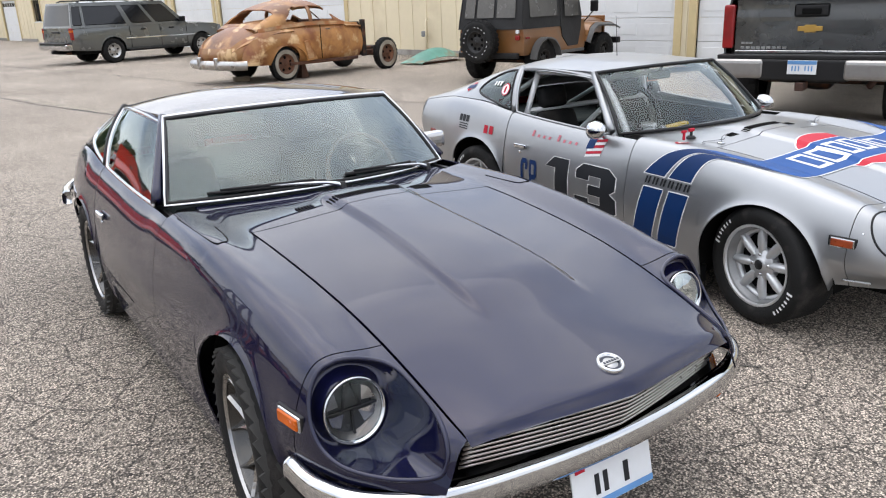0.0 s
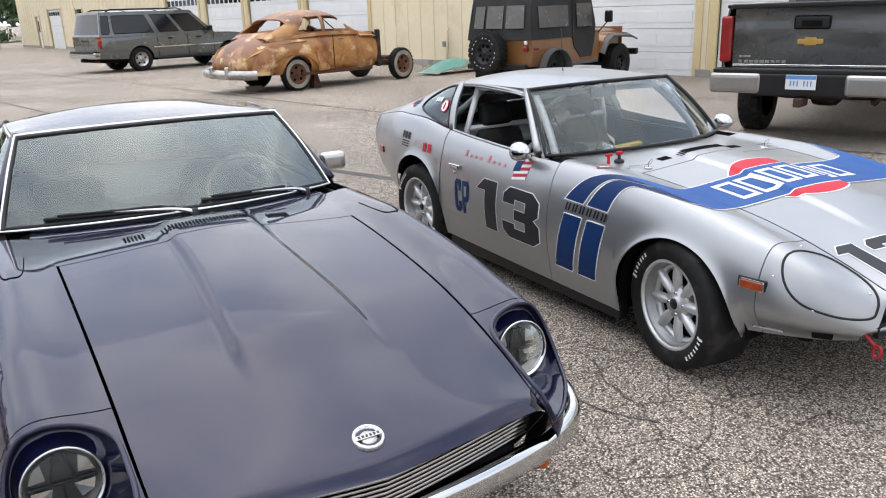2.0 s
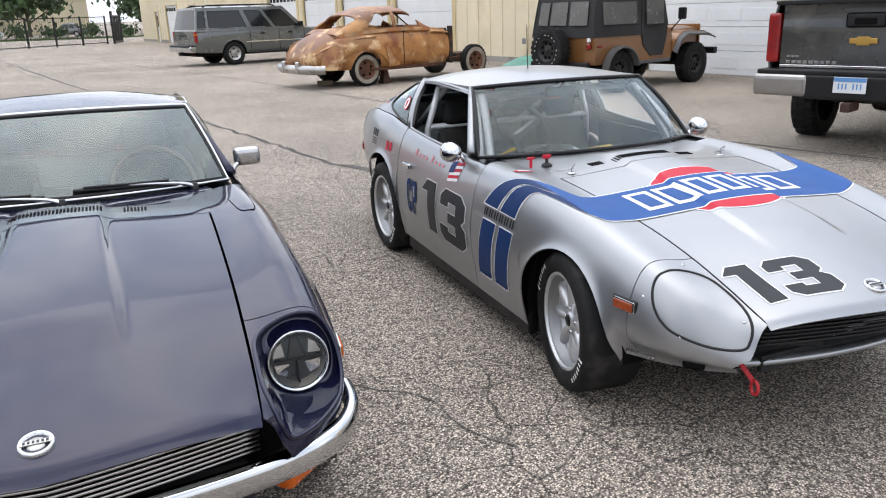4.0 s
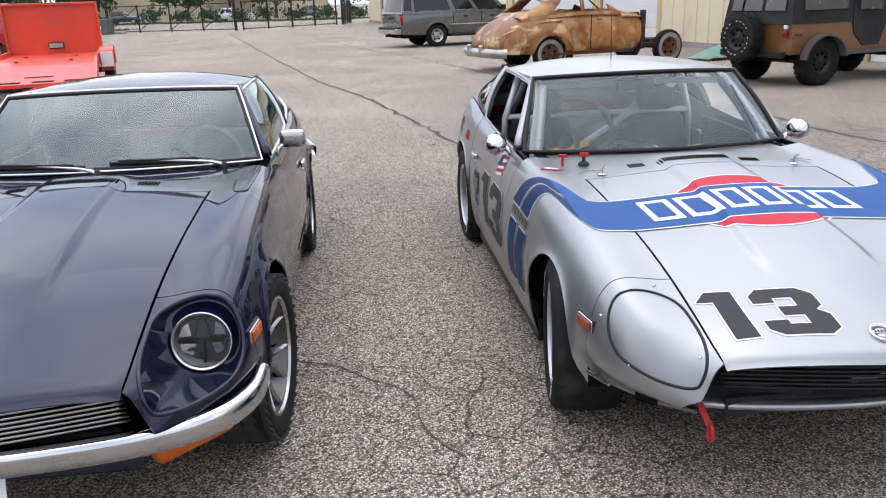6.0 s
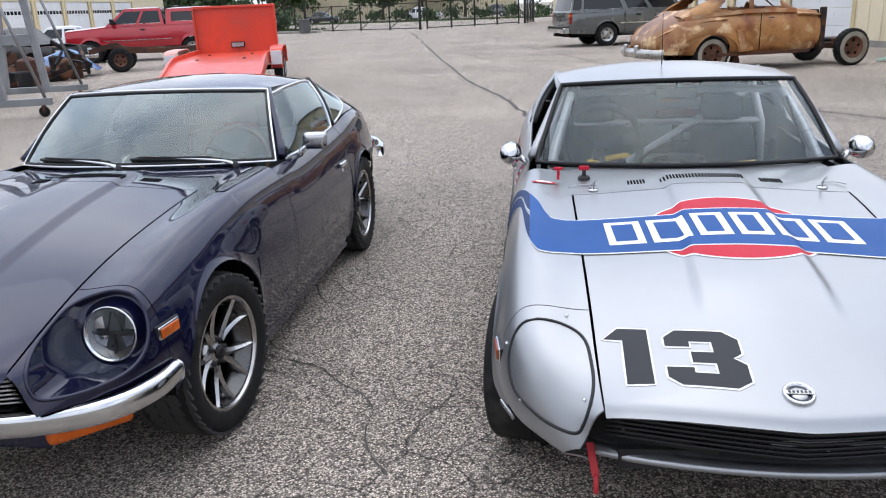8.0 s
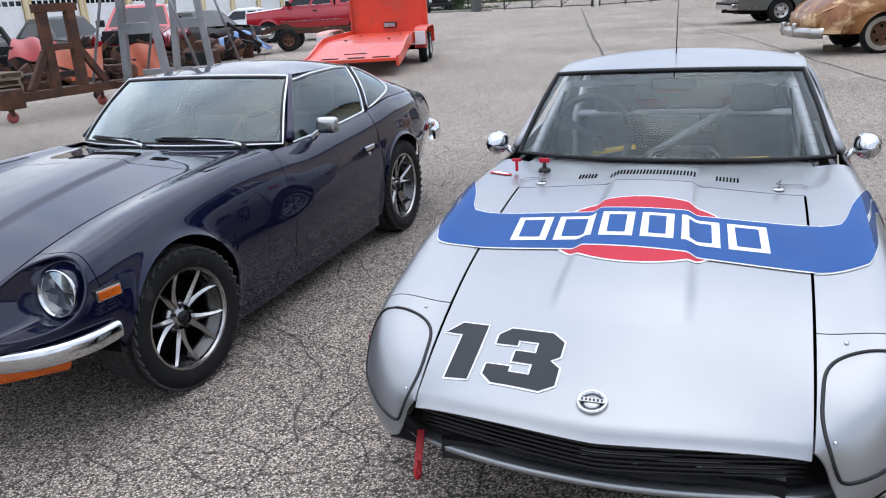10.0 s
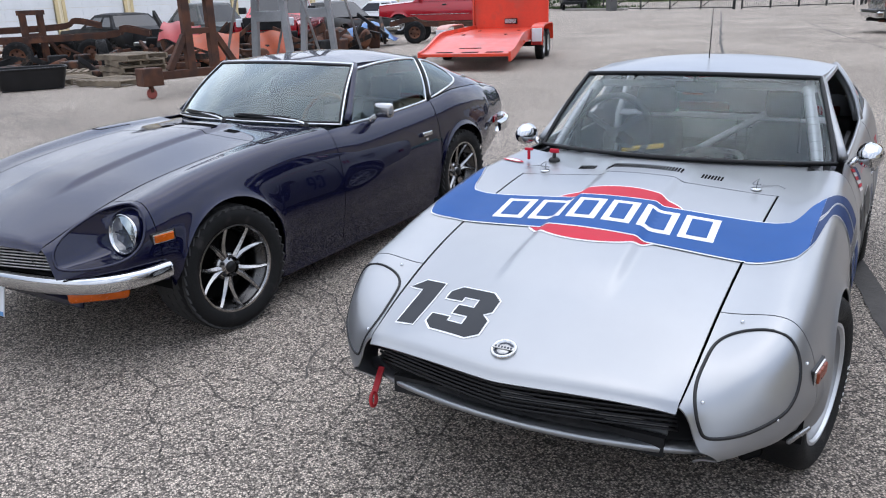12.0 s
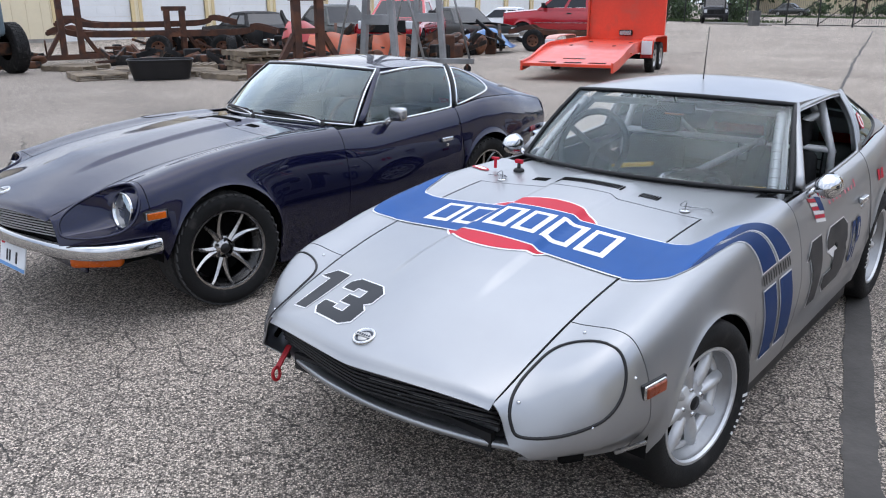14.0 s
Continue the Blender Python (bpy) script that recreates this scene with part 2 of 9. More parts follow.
WHITEWALL = material("aged_whitewall", (0.42, 0.38, 0.31), 0.75, 0, 0.2, 10, bump=0.1, dirt=(0.2, 0.16, 0.12), dirt_amount=0.4)
GOLD = material("gold_badge", (0.55, 0.34, 0.09), 0.3, 0.8, 0.08, 12)
PLATE_WHITE = material("plate_white", (0.72, 0.74, 0.76), 0.4, 0, 0.05, 10)
PLATE_BLUE = material("plate_blue", (0.12, 0.3, 0.6), 0.4, 0, 0.1, 10)
LEAF = material("tree_leaves", (0.055, 0.105, 0.028), 0.6, 0, 0.25, 2, island=0.5)
BARK = material("tree_bark", (0.13, 0.105, 0.08), 0.9, 0, 0.3, 4, bump=0.6, bump_scale=20)
GRASS = material("grass", (0.07, 0.12, 0.03), 0.9, 0, 0.25, 3, island=0.4)

# ---- geometry helpers ----
def mesh_object(name, verts, faces, mat, parent=None, label="", smooth=True, thick=0.0, bevel=0.0, split=True):
    me = bpy.data.meshes.new(name)
    me.from_pydata([tuple(v) for v in verts], [], faces)
    for m in mat if isinstance(mat, (list, tuple)) else (mat,):
        me.materials.append(m)
    if smooth:
        me.shade_smooth()
    me.update()
    ob = new(name, me)
    if parent is not None:
        ob.parent = parent
    if label:
        tagged(ob, label)
    if thick:
        s = ob.modifiers.new("thickness", "SOLIDIFY")
        s.thickness, s.offset = thick, -1
        if split:
            e = ob.modifiers.new("sharp_edges", "EDGE_SPLIT")
            e.split_angle = radians(55)
    if bevel:
        b = ob.modifiers.new("edges", "BEVEL")
        b.width, b.segments, b.limit_method = bevel, 2, "ANGLE"
    return ob


def part(name, bm, mat, parent, label="", smooth=False):
    """Links a bmesh as one mesh object under a thing or a part."""
    bmesh.ops.recalc_face_normals(bm, faces=bm.faces)
    me = bpy.data.meshes.new(name)
    bm.to_mesh(me)
    bm.free()
    me.materials.append(mat)
    if smooth:
        me.shade_smooth()
    ob = new(name, me)
    ob.parent = parent
    if label:
        tagged(ob, label)
    return ob


def thing(name, m, label, category, group="", kind=""):
    ob = new(name)
    ob.empty_display_size = 0.2
    ob.matrix_world = m
    return tagged(ob, label, category, group, kind)


def grid_mesh(us, vs, f, flip=False):
    """Quads over the grid us x vs through f(u, v)."""
    verts = [f(u, v) for u in us for v in vs]
    k = len(vs)
    faces = []
    for i in range(len(us) - 1):
        for j in range(k - 1):
            q = (i * k + j, (i + 1) * k + j, (i + 1) * k + j + 1, i * k + j + 1)
            faces.append(q[::-1] if flip else q)
    return verts, faces


def steps(a, b, n):
    return [a + (b - a) * i / n for i in range(n + 1)]


def box(bm, sx, sy, sz, m=Matrix(), bevel=0.0, taper=1.0, segs=2):
    """A box of those sizes with its base at the origin of m, its edges rounded, its top tapered."""
    r = bmesh.ops.create_cube(bm, size=1.0)
    vs = r["verts"]
    for v in vs:
        k = taper if v.co.z > 0 else 1.0
        v.co = Vector((v.co.x * sx * k, v.co.y * sy * k, (v.co.z + 0.5) * sz))
    if bevel:
        es = list({e for v in vs for e in v.link_edges})
        out = bmesh.ops.bevel(bm, geom=es, offset=bevel, segments=segs, affect="EDGES", profile=0.6)
        vs = list({v for f in out["faces"] for v in f.verts} | {v for v in vs if v.is_valid})
    bmesh.ops.transform(bm, matrix=m, verts=vs)
    return bm


def bar(bm, a, b, w, h=None, bevel=0.0):
    """A straight square bar from a to b."""
    a, b = Vector(a), Vector(b)
    d = b - a
    m = Matrix.Translation(a) @ d.to_track_quat("Z", "Y").to_matrix().to_4x4()
    return box(bm, w, h or w, d.length, m, bevel)


def tube(points, r, n=8, closed=False):
    """A round tube along points, as verts and faces; r may be a list."""
    pts = [Vector(p) for p in points]
    verts, faces = [], []
    k = len(pts)
    side = None
    for i, p in enumerate(pts):
        a = pts[(i - 1) % k] if (closed or i) else p
        b = pts[(i + 1) % k] if (closed or i < k - 1) else p
        d = (b - a).normalized()
        if side is None:
            side = d.orthogonal().normalized()
        side = (side - d * side.dot(d)).normalized()
        up = d.cross(side)
        rr = r[i] if isinstance(r, (list, tuple)) else r
        for j in range(n):
            t = 2 * math.pi * j / n
            verts.append(p + (side * math.cos(t) + up * math.sin(t)) * rr)
    for i in range(k if closed else k - 1):
        for j in range(n):
            a, b = i * n + j, i * n + (j + 1) % n
            c, e = ((i + 1) % k) * n + (j + 1) % n, ((i + 1) % k) * n + j
            faces.append((a, b, c, e))
    if not closed:
        faces += [tuple(range(n))[::-1], tuple(range((k - 1) * n, k * n))]
    return verts, faces


def tube_part(name, points, r, mat, parent, label="", n=8, closed=False):
    v, f = tube(points, r, n, closed)
    return mesh_object(name, v, f, mat, parent, label)


def smooth_line(points, per=6, closed=False):
    """Catmull-Rom through points."""
    pts = [Vector(p) for p in points]
    k = len(pts)
    out = []
    for i in range(k if closed else k - 1):
        p = [pts[(i + d) % k] if closed else pts[min(max(i + d, 0), k - 1)] for d in (-1, 0, 1, 2)]
        for j in range(per):
            t = j / per
            out.append(0.5 * (2 * p[1] + (p[2] - p[0]) * t + (2 * p[0] - 5 * p[1] + 4 * p[2] - p[3]) * t * t + (3 * p[1] - p[0] - 3 * p[2] + p[3]) * t ** 3))
    if not closed:
        out.append(pts[-1])
    return out


def lathe(profile, n=32, axis="y"):
    """Turns (radius, offset) pairs round the y axis."""
    verts, faces = [], []
    k = len(profile)
    for i in range(n):
        t = 2 * math.pi * i / n
        for r, o in profile:
            verts.append((r * math.cos(t), o, r * math.sin(t)) if axis == "y" else (r * math.cos(t), r * math.sin(t), o))
    for i in range(n):
        for j in range(k - 1):
            a, b = i * k + j, i * k + j + 1
            c, d = ((i + 1) % n) * k + j + 1, ((i + 1) % n) * k + j
            faces.append((a, b, c, d))
    return verts, faces


def table(pairs):
    """A smooth curve through (x, value) pairs, monotone between them."""
    xs = np.array([p[0] for p in pairs], float)
    ys = np.array([p[1] for p in pairs], float)
    if xs[0] > xs[-1]:
        xs, ys = xs[::-1], ys[::-1]
    d = np.diff(ys) / np.diff(xs)
    g = np.zeros(len(xs))
    g[0], g[-1] = d[0], d[-1]
    for i in range(1, len(xs) - 1):
        if d[i - 1] * d[i] > 0:
            w1, w2 = 2 * (xs[i + 1] - xs[i]) + (xs[i] - xs[i - 1]), (xs[i + 1] - xs[i]) + 2 * (xs[i] - xs[i - 1])
            g[i] = (w1 + w2) / (w1 / d[i - 1] + w2 / d[i])

    def f(x):
        x = min(max(x, xs[0]), xs[-1])
        i = min(max(int(np.searchsorted(xs, x)) - 1, 0), len(xs) - 2)
        h = xs[i + 1] - xs[i]
        t = (x - xs[i]) / h
        return float((2 * t**3 - 3 * t**2 + 1) * ys[i] + (t**3 - 2 * t**2 + t) * h * g[i] + (3 * t**2 - 2 * t**3) * ys[i + 1] + (t**3 - t**2) * h * g[i + 1])

    return f


def smoothstep(a, b, x):
    t = min(max((x - a) / (b - a), 0), 1)
    return t * t * (3 - 2 * t)

# ---- the two sports coupes: one body shape, x ahead from the front axle, y to the car's left ----
WB, R_ARCH = 2.305, 0.350
A_Y = table([(0.785, 0.475), (0.70, 0.515), (0.6, 0.605), (0.35, 0.735), (0.0, 0.755), (-0.5, 0.765), (-1.0, 0.77), (-2.0, 0.775), (-2.6, 0.74), (-3.0, 0.66), (-3.31, 0.58)])
A_Z = table([(0.785, 0.40), (0.6, 0.378), (0.42, 0.37), (0.36, 0.365), (0.33, 0.215), (0.0, 0.205), (-2.3, 0.205), (-2.62, 0.27), (-2.9, 0.35), (-3.31, 0.42)])
B_Y = table([(0.785, 0.553), (0.68, 0.655), (0.58, 0.730), (0.45, 0.775), (0.3, 0.795), (0.0, 0.805), (-0.5, 0.805), (-1.0, 0.81), (-1.9, 0.812), (-2.3, 0.815), (-2.7, 0.785), (-3.0, 0.715), (-3.31, 0.62)])
B_Z = table([(0.785, 0.445), (0.6, 0.47), (0.4, 0.50), (0.0, 0.54), (-1.0, 0.56), (-2.0, 0.58), (-2.6, 0.62), (-3.31, 0.66)])
C_Y = table([(0.785, 0.532), (0.68, 0.612), (0.58, 0.672), (0.45, 0.705), (0.3, 0.712), (0.0, 0.715), (-0.5, 0.722), (-0.9, 0.715), (-1.1, 0.71), (-1.6, 0.715), (-2.1, 0.715), (-2.5, 0.70), (-2.8, 0.655), (-3.05, 0.60), (-3.31, 0.56)])
C_Z = table([(0.785, 0.510), (0.70, 0.572), (0.62, 0.636), (0.52, 0.688), (0.4, 0.727), (0.3, 0.745), (0.1, 0.785), (-0.2, 0.822), (-0.5, 0.842), (-0.9, 0.842), (-1.1, 0.838), (-1.6, 0.85), (-2.0, 0.872), (-2.35, 0.905), (-2.7, 0.895), (-3.0, 0.855), (-3.31, 0.80)])
HOOD_Y = table([(0.90, 0.465), (0.79, 0.484), (0.4, 0.503), (0.0, 0.515), (-0.55, 0.527), (-0.9, 0.53)])
HOOD_Z = table([(0.90, 0.565), (0.79, 0.598), (0.6, 0.667), (0.4, 0.726), (0.2, 0.768), (-0.1, 0.807), (-0.4, 0.832), (-0.65, 0.842), (-0.9, 0.842)])
MID_Z = table([(0.92, 0.60), (0.86, 0.632), (0.78, 0.660), (0.6, 0.712), (0.4, 0.758), (0.1, 0.808), (-0.2, 0.842), (-0.5, 0.866), (-0.65, 0.872), (-0.9, 0.870)])
RAIL_Y = table([(-1.36, 0.548), (-1.5, 0.562), (-1.8, 0.57), (-2.1, 0.555), (-2.4, 0.52), (-2.7, 0.49), (-3.0, 0.475), (-3.31, 0.47)])
RAIL_Z = table([(-1.36, 1.142), (-1.5, 1.156), (-1.8, 1.163), (-2.1, 1.142), (-2.4, 1.082), (-2.7, 0.995), (-3.0, 0.905), (-3.31, 0.815)])
ROOF_Z = table([(-1.26, 1.176), (-1.4, 1.192), (-1.6, 1.206), (-1.85, 1.212), (-2.1, 1.193), (-2.4, 1.13), (-2.7, 1.04), (-3.0, 0.94), (-3.31, 0.84)])


def bulge(x, y):
    """The raised centre of the hood, with a narrow sharp flank, running out towards the nose."""
    half = 0.136 + 0.032 * smoothstep(-0.35, 0.42, x)
    side = 1 - smoothstep(half, half + 0.040, abs(y))
    return 0.017 * side * smoothstep(0.52, 0.30, x)


def section(x, cabin):
    d = (RAIL_Y(x), RAIL_Z(x)) if cabin else (HOOD_Y(x), HOOD_Z(x))
    e = (0.0, ROOF_Z(x)) if cabin else (0.0, MID_Z(x))
    return [(A_Y(x), A_Z(x)), (B_Y(x), B_Z(x)), (C_Y(x), C_Z(x)), d, e]


def shell(x, s, cabin=False):
    """(y, z) of the skin at x; s runs 0 sill, 1 widest, 2 shoulder, 3 hood edge or roof rail, 4 middle."""
    p = section(x, cabin)
    ext = [(p[0][0] - 0.02, p[0][1] - 0.1)] + p + [(-p[3][0], p[3][1])]
    i = min(int(s), 3)
    t = s - i
    q = ext[i:i + 4]

    def knots(a, b):
        return max(math.hypot(b[0] - a[0], b[1] - a[1]) ** 0.5, 1e-4)

    t0 = 0.0
    t1 = t0 + knots(q[0], q[1])
    t2 = t1 + knots(q[1], q[2])
    t3 = t2 + knots(q[2], q[3])
    tt = t1 + (t2 - t1) * t
    out = []
    for k in (0, 1):
        a1 = (t1 - tt) / (t1 - t0) * q[0][k] + (tt - t0) / (t1 - t0) * q[1][k]
        a2 = (t2 - tt) / (t2 - t1) * q[1][k] + (tt - t1) / (t2 - t1) * q[2][k]
        a3 = (t3 - tt) / (t3 - t2) * q[2][k] + (tt - t2) / (t3 - t2) * q[3][k]
        b1 = (t2 - tt) / (t2 - t0) * a1 + (tt - t0) / (t2 - t0) * a2
        b2 = (t3 - tt) / (t3 - t1) * a2 + (tt - t1) / (t3 - t1) * a3
        out.append((t2 - tt) / (t2 - t1) * b1 + (tt - t1) / (t2 - t1) * b2)
    y, z = out
    if not cabin and s > 2.9:
        z += bulge(x, y)
    return y, z


def s_at_z(x, z):
    lo, hi = 0.0, 2.0
    for _ in range(22):
        mid = (lo + hi) / 2
        if shell(x, mid)[1] < z:
            lo = mid
        else:
            hi = mid
    return lo


def s_at_y(x, y):
    lo, hi = 2.0, 4.0
    for _ in range(22):
        mid = (lo + hi) / 2
        if shell(x, mid)[0] > abs(y):
            lo = mid
        else:
            hi = mid
    return lo


def sill_z(x):
    z = A_Z(x)
    for w in (0.0, -WB):
        d = abs(x - w)
        if d < R_ARCH:
            z = max(z, 0.315 + math.sqrt(R_ARCH**2 - d * d))
    return z


def side_point(x, z_or_s, by_s=True):
    s = z_or_s if by_s else s_at_z(x, z_or_s)
    y, z = shell(x, s)
    if s < 2:
        for w in (0.0, -WB):
            d = math.hypot(x - w, z - 0.315)
            y += 0.014 * math.exp(-max(d - R_ARCH, 0) / 0.022) * smoothstep(2.0, 1.5, s)
    # door crease line low on the side
    y -= 0.006 * math.exp(-(((z - 0.33) / 0.012) ** 2)) * smoothstep(-0.36, -0.4, x) * smoothstep(-1.96, -1.92, x)
    return x, y, z


def tip_x(y):
    return 0.885 - 0.097 * (min(abs(y), 0.485) / 0.485) ** 1.5


def screen_point(a, b, grow=0.0):
    """The windscreen: a from -1 to 1 across, b from 0 at the cowl to 1 at the roof."""
    k = a * a
    low = Vector((-0.815 - 0.240 * k, 0.674 * a, 0.872 - 0.030 * k))
    top = Vector((-1.285 - 0.095 * k, 0.552 * a, 1.180 - 0.020 * k))
    p = low.lerp(top, b)
    return p + Vector((0.5, 0, 0.75)) * (0.022 * math.sin(math.pi * b) + grow)


def dlo_front(v):
    return Vector((-1.10, 0.705, 0.845)).lerp(Vector((-1.41, 0.553, 1.145)), v)


def side_glass_point(x, v):
    """Between belt and roof rail at x."""
    c, d = Vector((x, C_Y(x) - 0.004, C_Z(x) + 0.004)), Vector((x, RAIL_Y(x), RAIL_Z(x)))
    p = c.lerp(d, v)
    return p + Vector((0, 1, 0.35)) * 0.018 * math.sin(math.pi * v)


def arch_columns(a, b, n):
    """x stations from a to b, crowded where a wheel arch begins and ends."""
    xs = set(steps(a, b, n))
    for w in (0.0, -WB):
        for k in range(1, 30):
            x = w + R_ARCH * math.cos(math.pi * k / 30)
            if min(a, b) < x < max(a, b):
                xs.add(x)
        for k in (-1, 1):
            x = w + k * (R_ARCH + 0.0005)
            if min(a, b) < x < max(a, b):
                xs.add(x)
            x = w + k * (R_ARCH - 0.0005)
            if min(a, b) < x < max(a, b):
                xs.add(x)
    out = []
    for x in sorted(xs):
        if not out or x - out[-1] > 0.0008:
            out.append(x)
    return out


def opening(t, cover=False):
    """The headlamp opening in (x, s) of the nose, t from 0 to 1 round it."""
    c, n = math.cos(2 * math.pi * t), math.sin(2 * math.pi * t)
    e = 0.62 if n > 0 else 0.90
    r = lambda v: math.copysign(abs(v) ** e, v)
    if cover:
        return 0.624 + 0.144 * r(c), 2.08 + (0.84 if n > 0 else 0.70) * r(n)
    return 0.606 + 0.162 * r(c), 2.08 + (0.86 if n > 0 else 0.82) * r(n) * (1 - 0.06 * c)


def in_opening(x, s):
    c = (x - 0.606) / 0.162
    n = (s - 2.08) / ((0.86 if s > 2.08 else 0.82) * (1 - 0.06 * max(-1, min(1, c))))
    p = 3.22 if n > 0 else 2.22
    return abs(c) ** p + abs(n) ** p < 1


def decal(name, polys, place, mat, parent, label="", fine=0.03):
    """Flat outlines (lists of 2D points) laid on the body by place(u, v)."""
    bm = bmesh.new()
    for poly in polys:
        vs = [bm.verts.new((u, v, 0)) for u, v in poly]
        bm.faces.new(vs)
    bmesh.ops.triangulate(bm, faces=bm.faces)
    for _ in range(8):
        long = [e for e in bm.edges if e.calc_length() > fine]
        if not long:
            break
        bmesh.ops.subdivide_edges(bm, edges=long, cuts=1)
        bmesh.ops.triangulate(bm, faces=[f for f in bm.faces if len(f.verts) > 3])
    for v in bm.verts:
        v.co = place(v.co.x, v.co.y)
    return part(name, bm, mat, parent, label, smooth=True)


def grow_poly(poly, d):
    out = []
    n = len(poly)
    for i in range(n):
        a, b, e = Vector(poly[i - 1]), Vector(poly[i]), Vector(poly[(i + 1) % n])
        t = ((b - a).normalized() + (e - b).normalized())
        t = t.normalized() if t.length > 1e-6 else (b - a).normalized()
        nrm = Vector((t.y, -t.x))
        out.append(tuple(b + nrm * d))
    area = sum(poly[i - 1][0] * poly[i][1] - poly[i][0] * poly[i - 1][1] for i in range(n))
    if area < 0:
        out = []
        for i in range(n):
            a, b, e = Vector(poly[i - 1]), Vector(poly[i]), Vector(poly[(i + 1) % n])
            t = ((b - a).normalized() + (e - b).normalized())
            t = t.normalized() if t.length > 1e-6 else (b - a).normalized()
            out.append(tuple(b + Vector((-t.y, t.x)) * d))
    return out


DIGIT_1 = [(0.0, 0.78), (0.16, 1.0), (0.46, 1.0), (0.46, 0.0), (0.20, 0.0), (0.20, 0.78)]
DIGIT_3 = [(0.62, 0.86), (0.74, 1.0), (1.20, 1.0), (1.34, 0.86), (1.34, 0.60), (1.25, 0.51), (1.36, 0.41), (1.36, 0.13), (1.22, 0.0), (0.72, 0.0), (0.60, 0.13), (0.60, 0.31),
           (0.86, 0.31), (0.86, 0.22), (1.08, 0.22), (1.08, 0.40), (0.86, 0.40), (0.86, 0.60), (1.08, 0.60), (1.08, 0.79), (0.86, 0.79), (0.86, 0.69), (0.62, 0.69)]
LETTER_C = [[(0.0, 0.12), (0.1, 0.0), (0.17, 0.0), (0.17, 1.0), (0.1, 1.0), (0.0, 0.88)],
            [(0.17, 0.0), (0.4, 0.0), (0.5, 0.12), (0.5, 0.15), (0.17, 0.15)], [(0.34, 0.15), (0.5, 0.15), (0.5, 0.34), (0.34, 0.34)],
            [(0.17, 0.85), (0.5, 0.85), (0.5, 0.88), (0.4, 1.0), (0.17, 1.0)], [(0.34, 0.66), (0.5, 0.66), (0.5, 0.85), (0.34, 0.85)]]
LETTER_P = [(0.65, 0.0), (0.81, 0.0), (0.81, 0.38), (1.05, 0.38), (1.16, 0.5), (1.16, 0.88), (1.05, 1.0), (0.65, 1.0)]
LETTER_P_EYE = [(0.81, 0.54), (0.98, 0.54), (1.0, 0.6), (1.0, 0.82), (0.97, 0.86), (0.81, 0.86)]


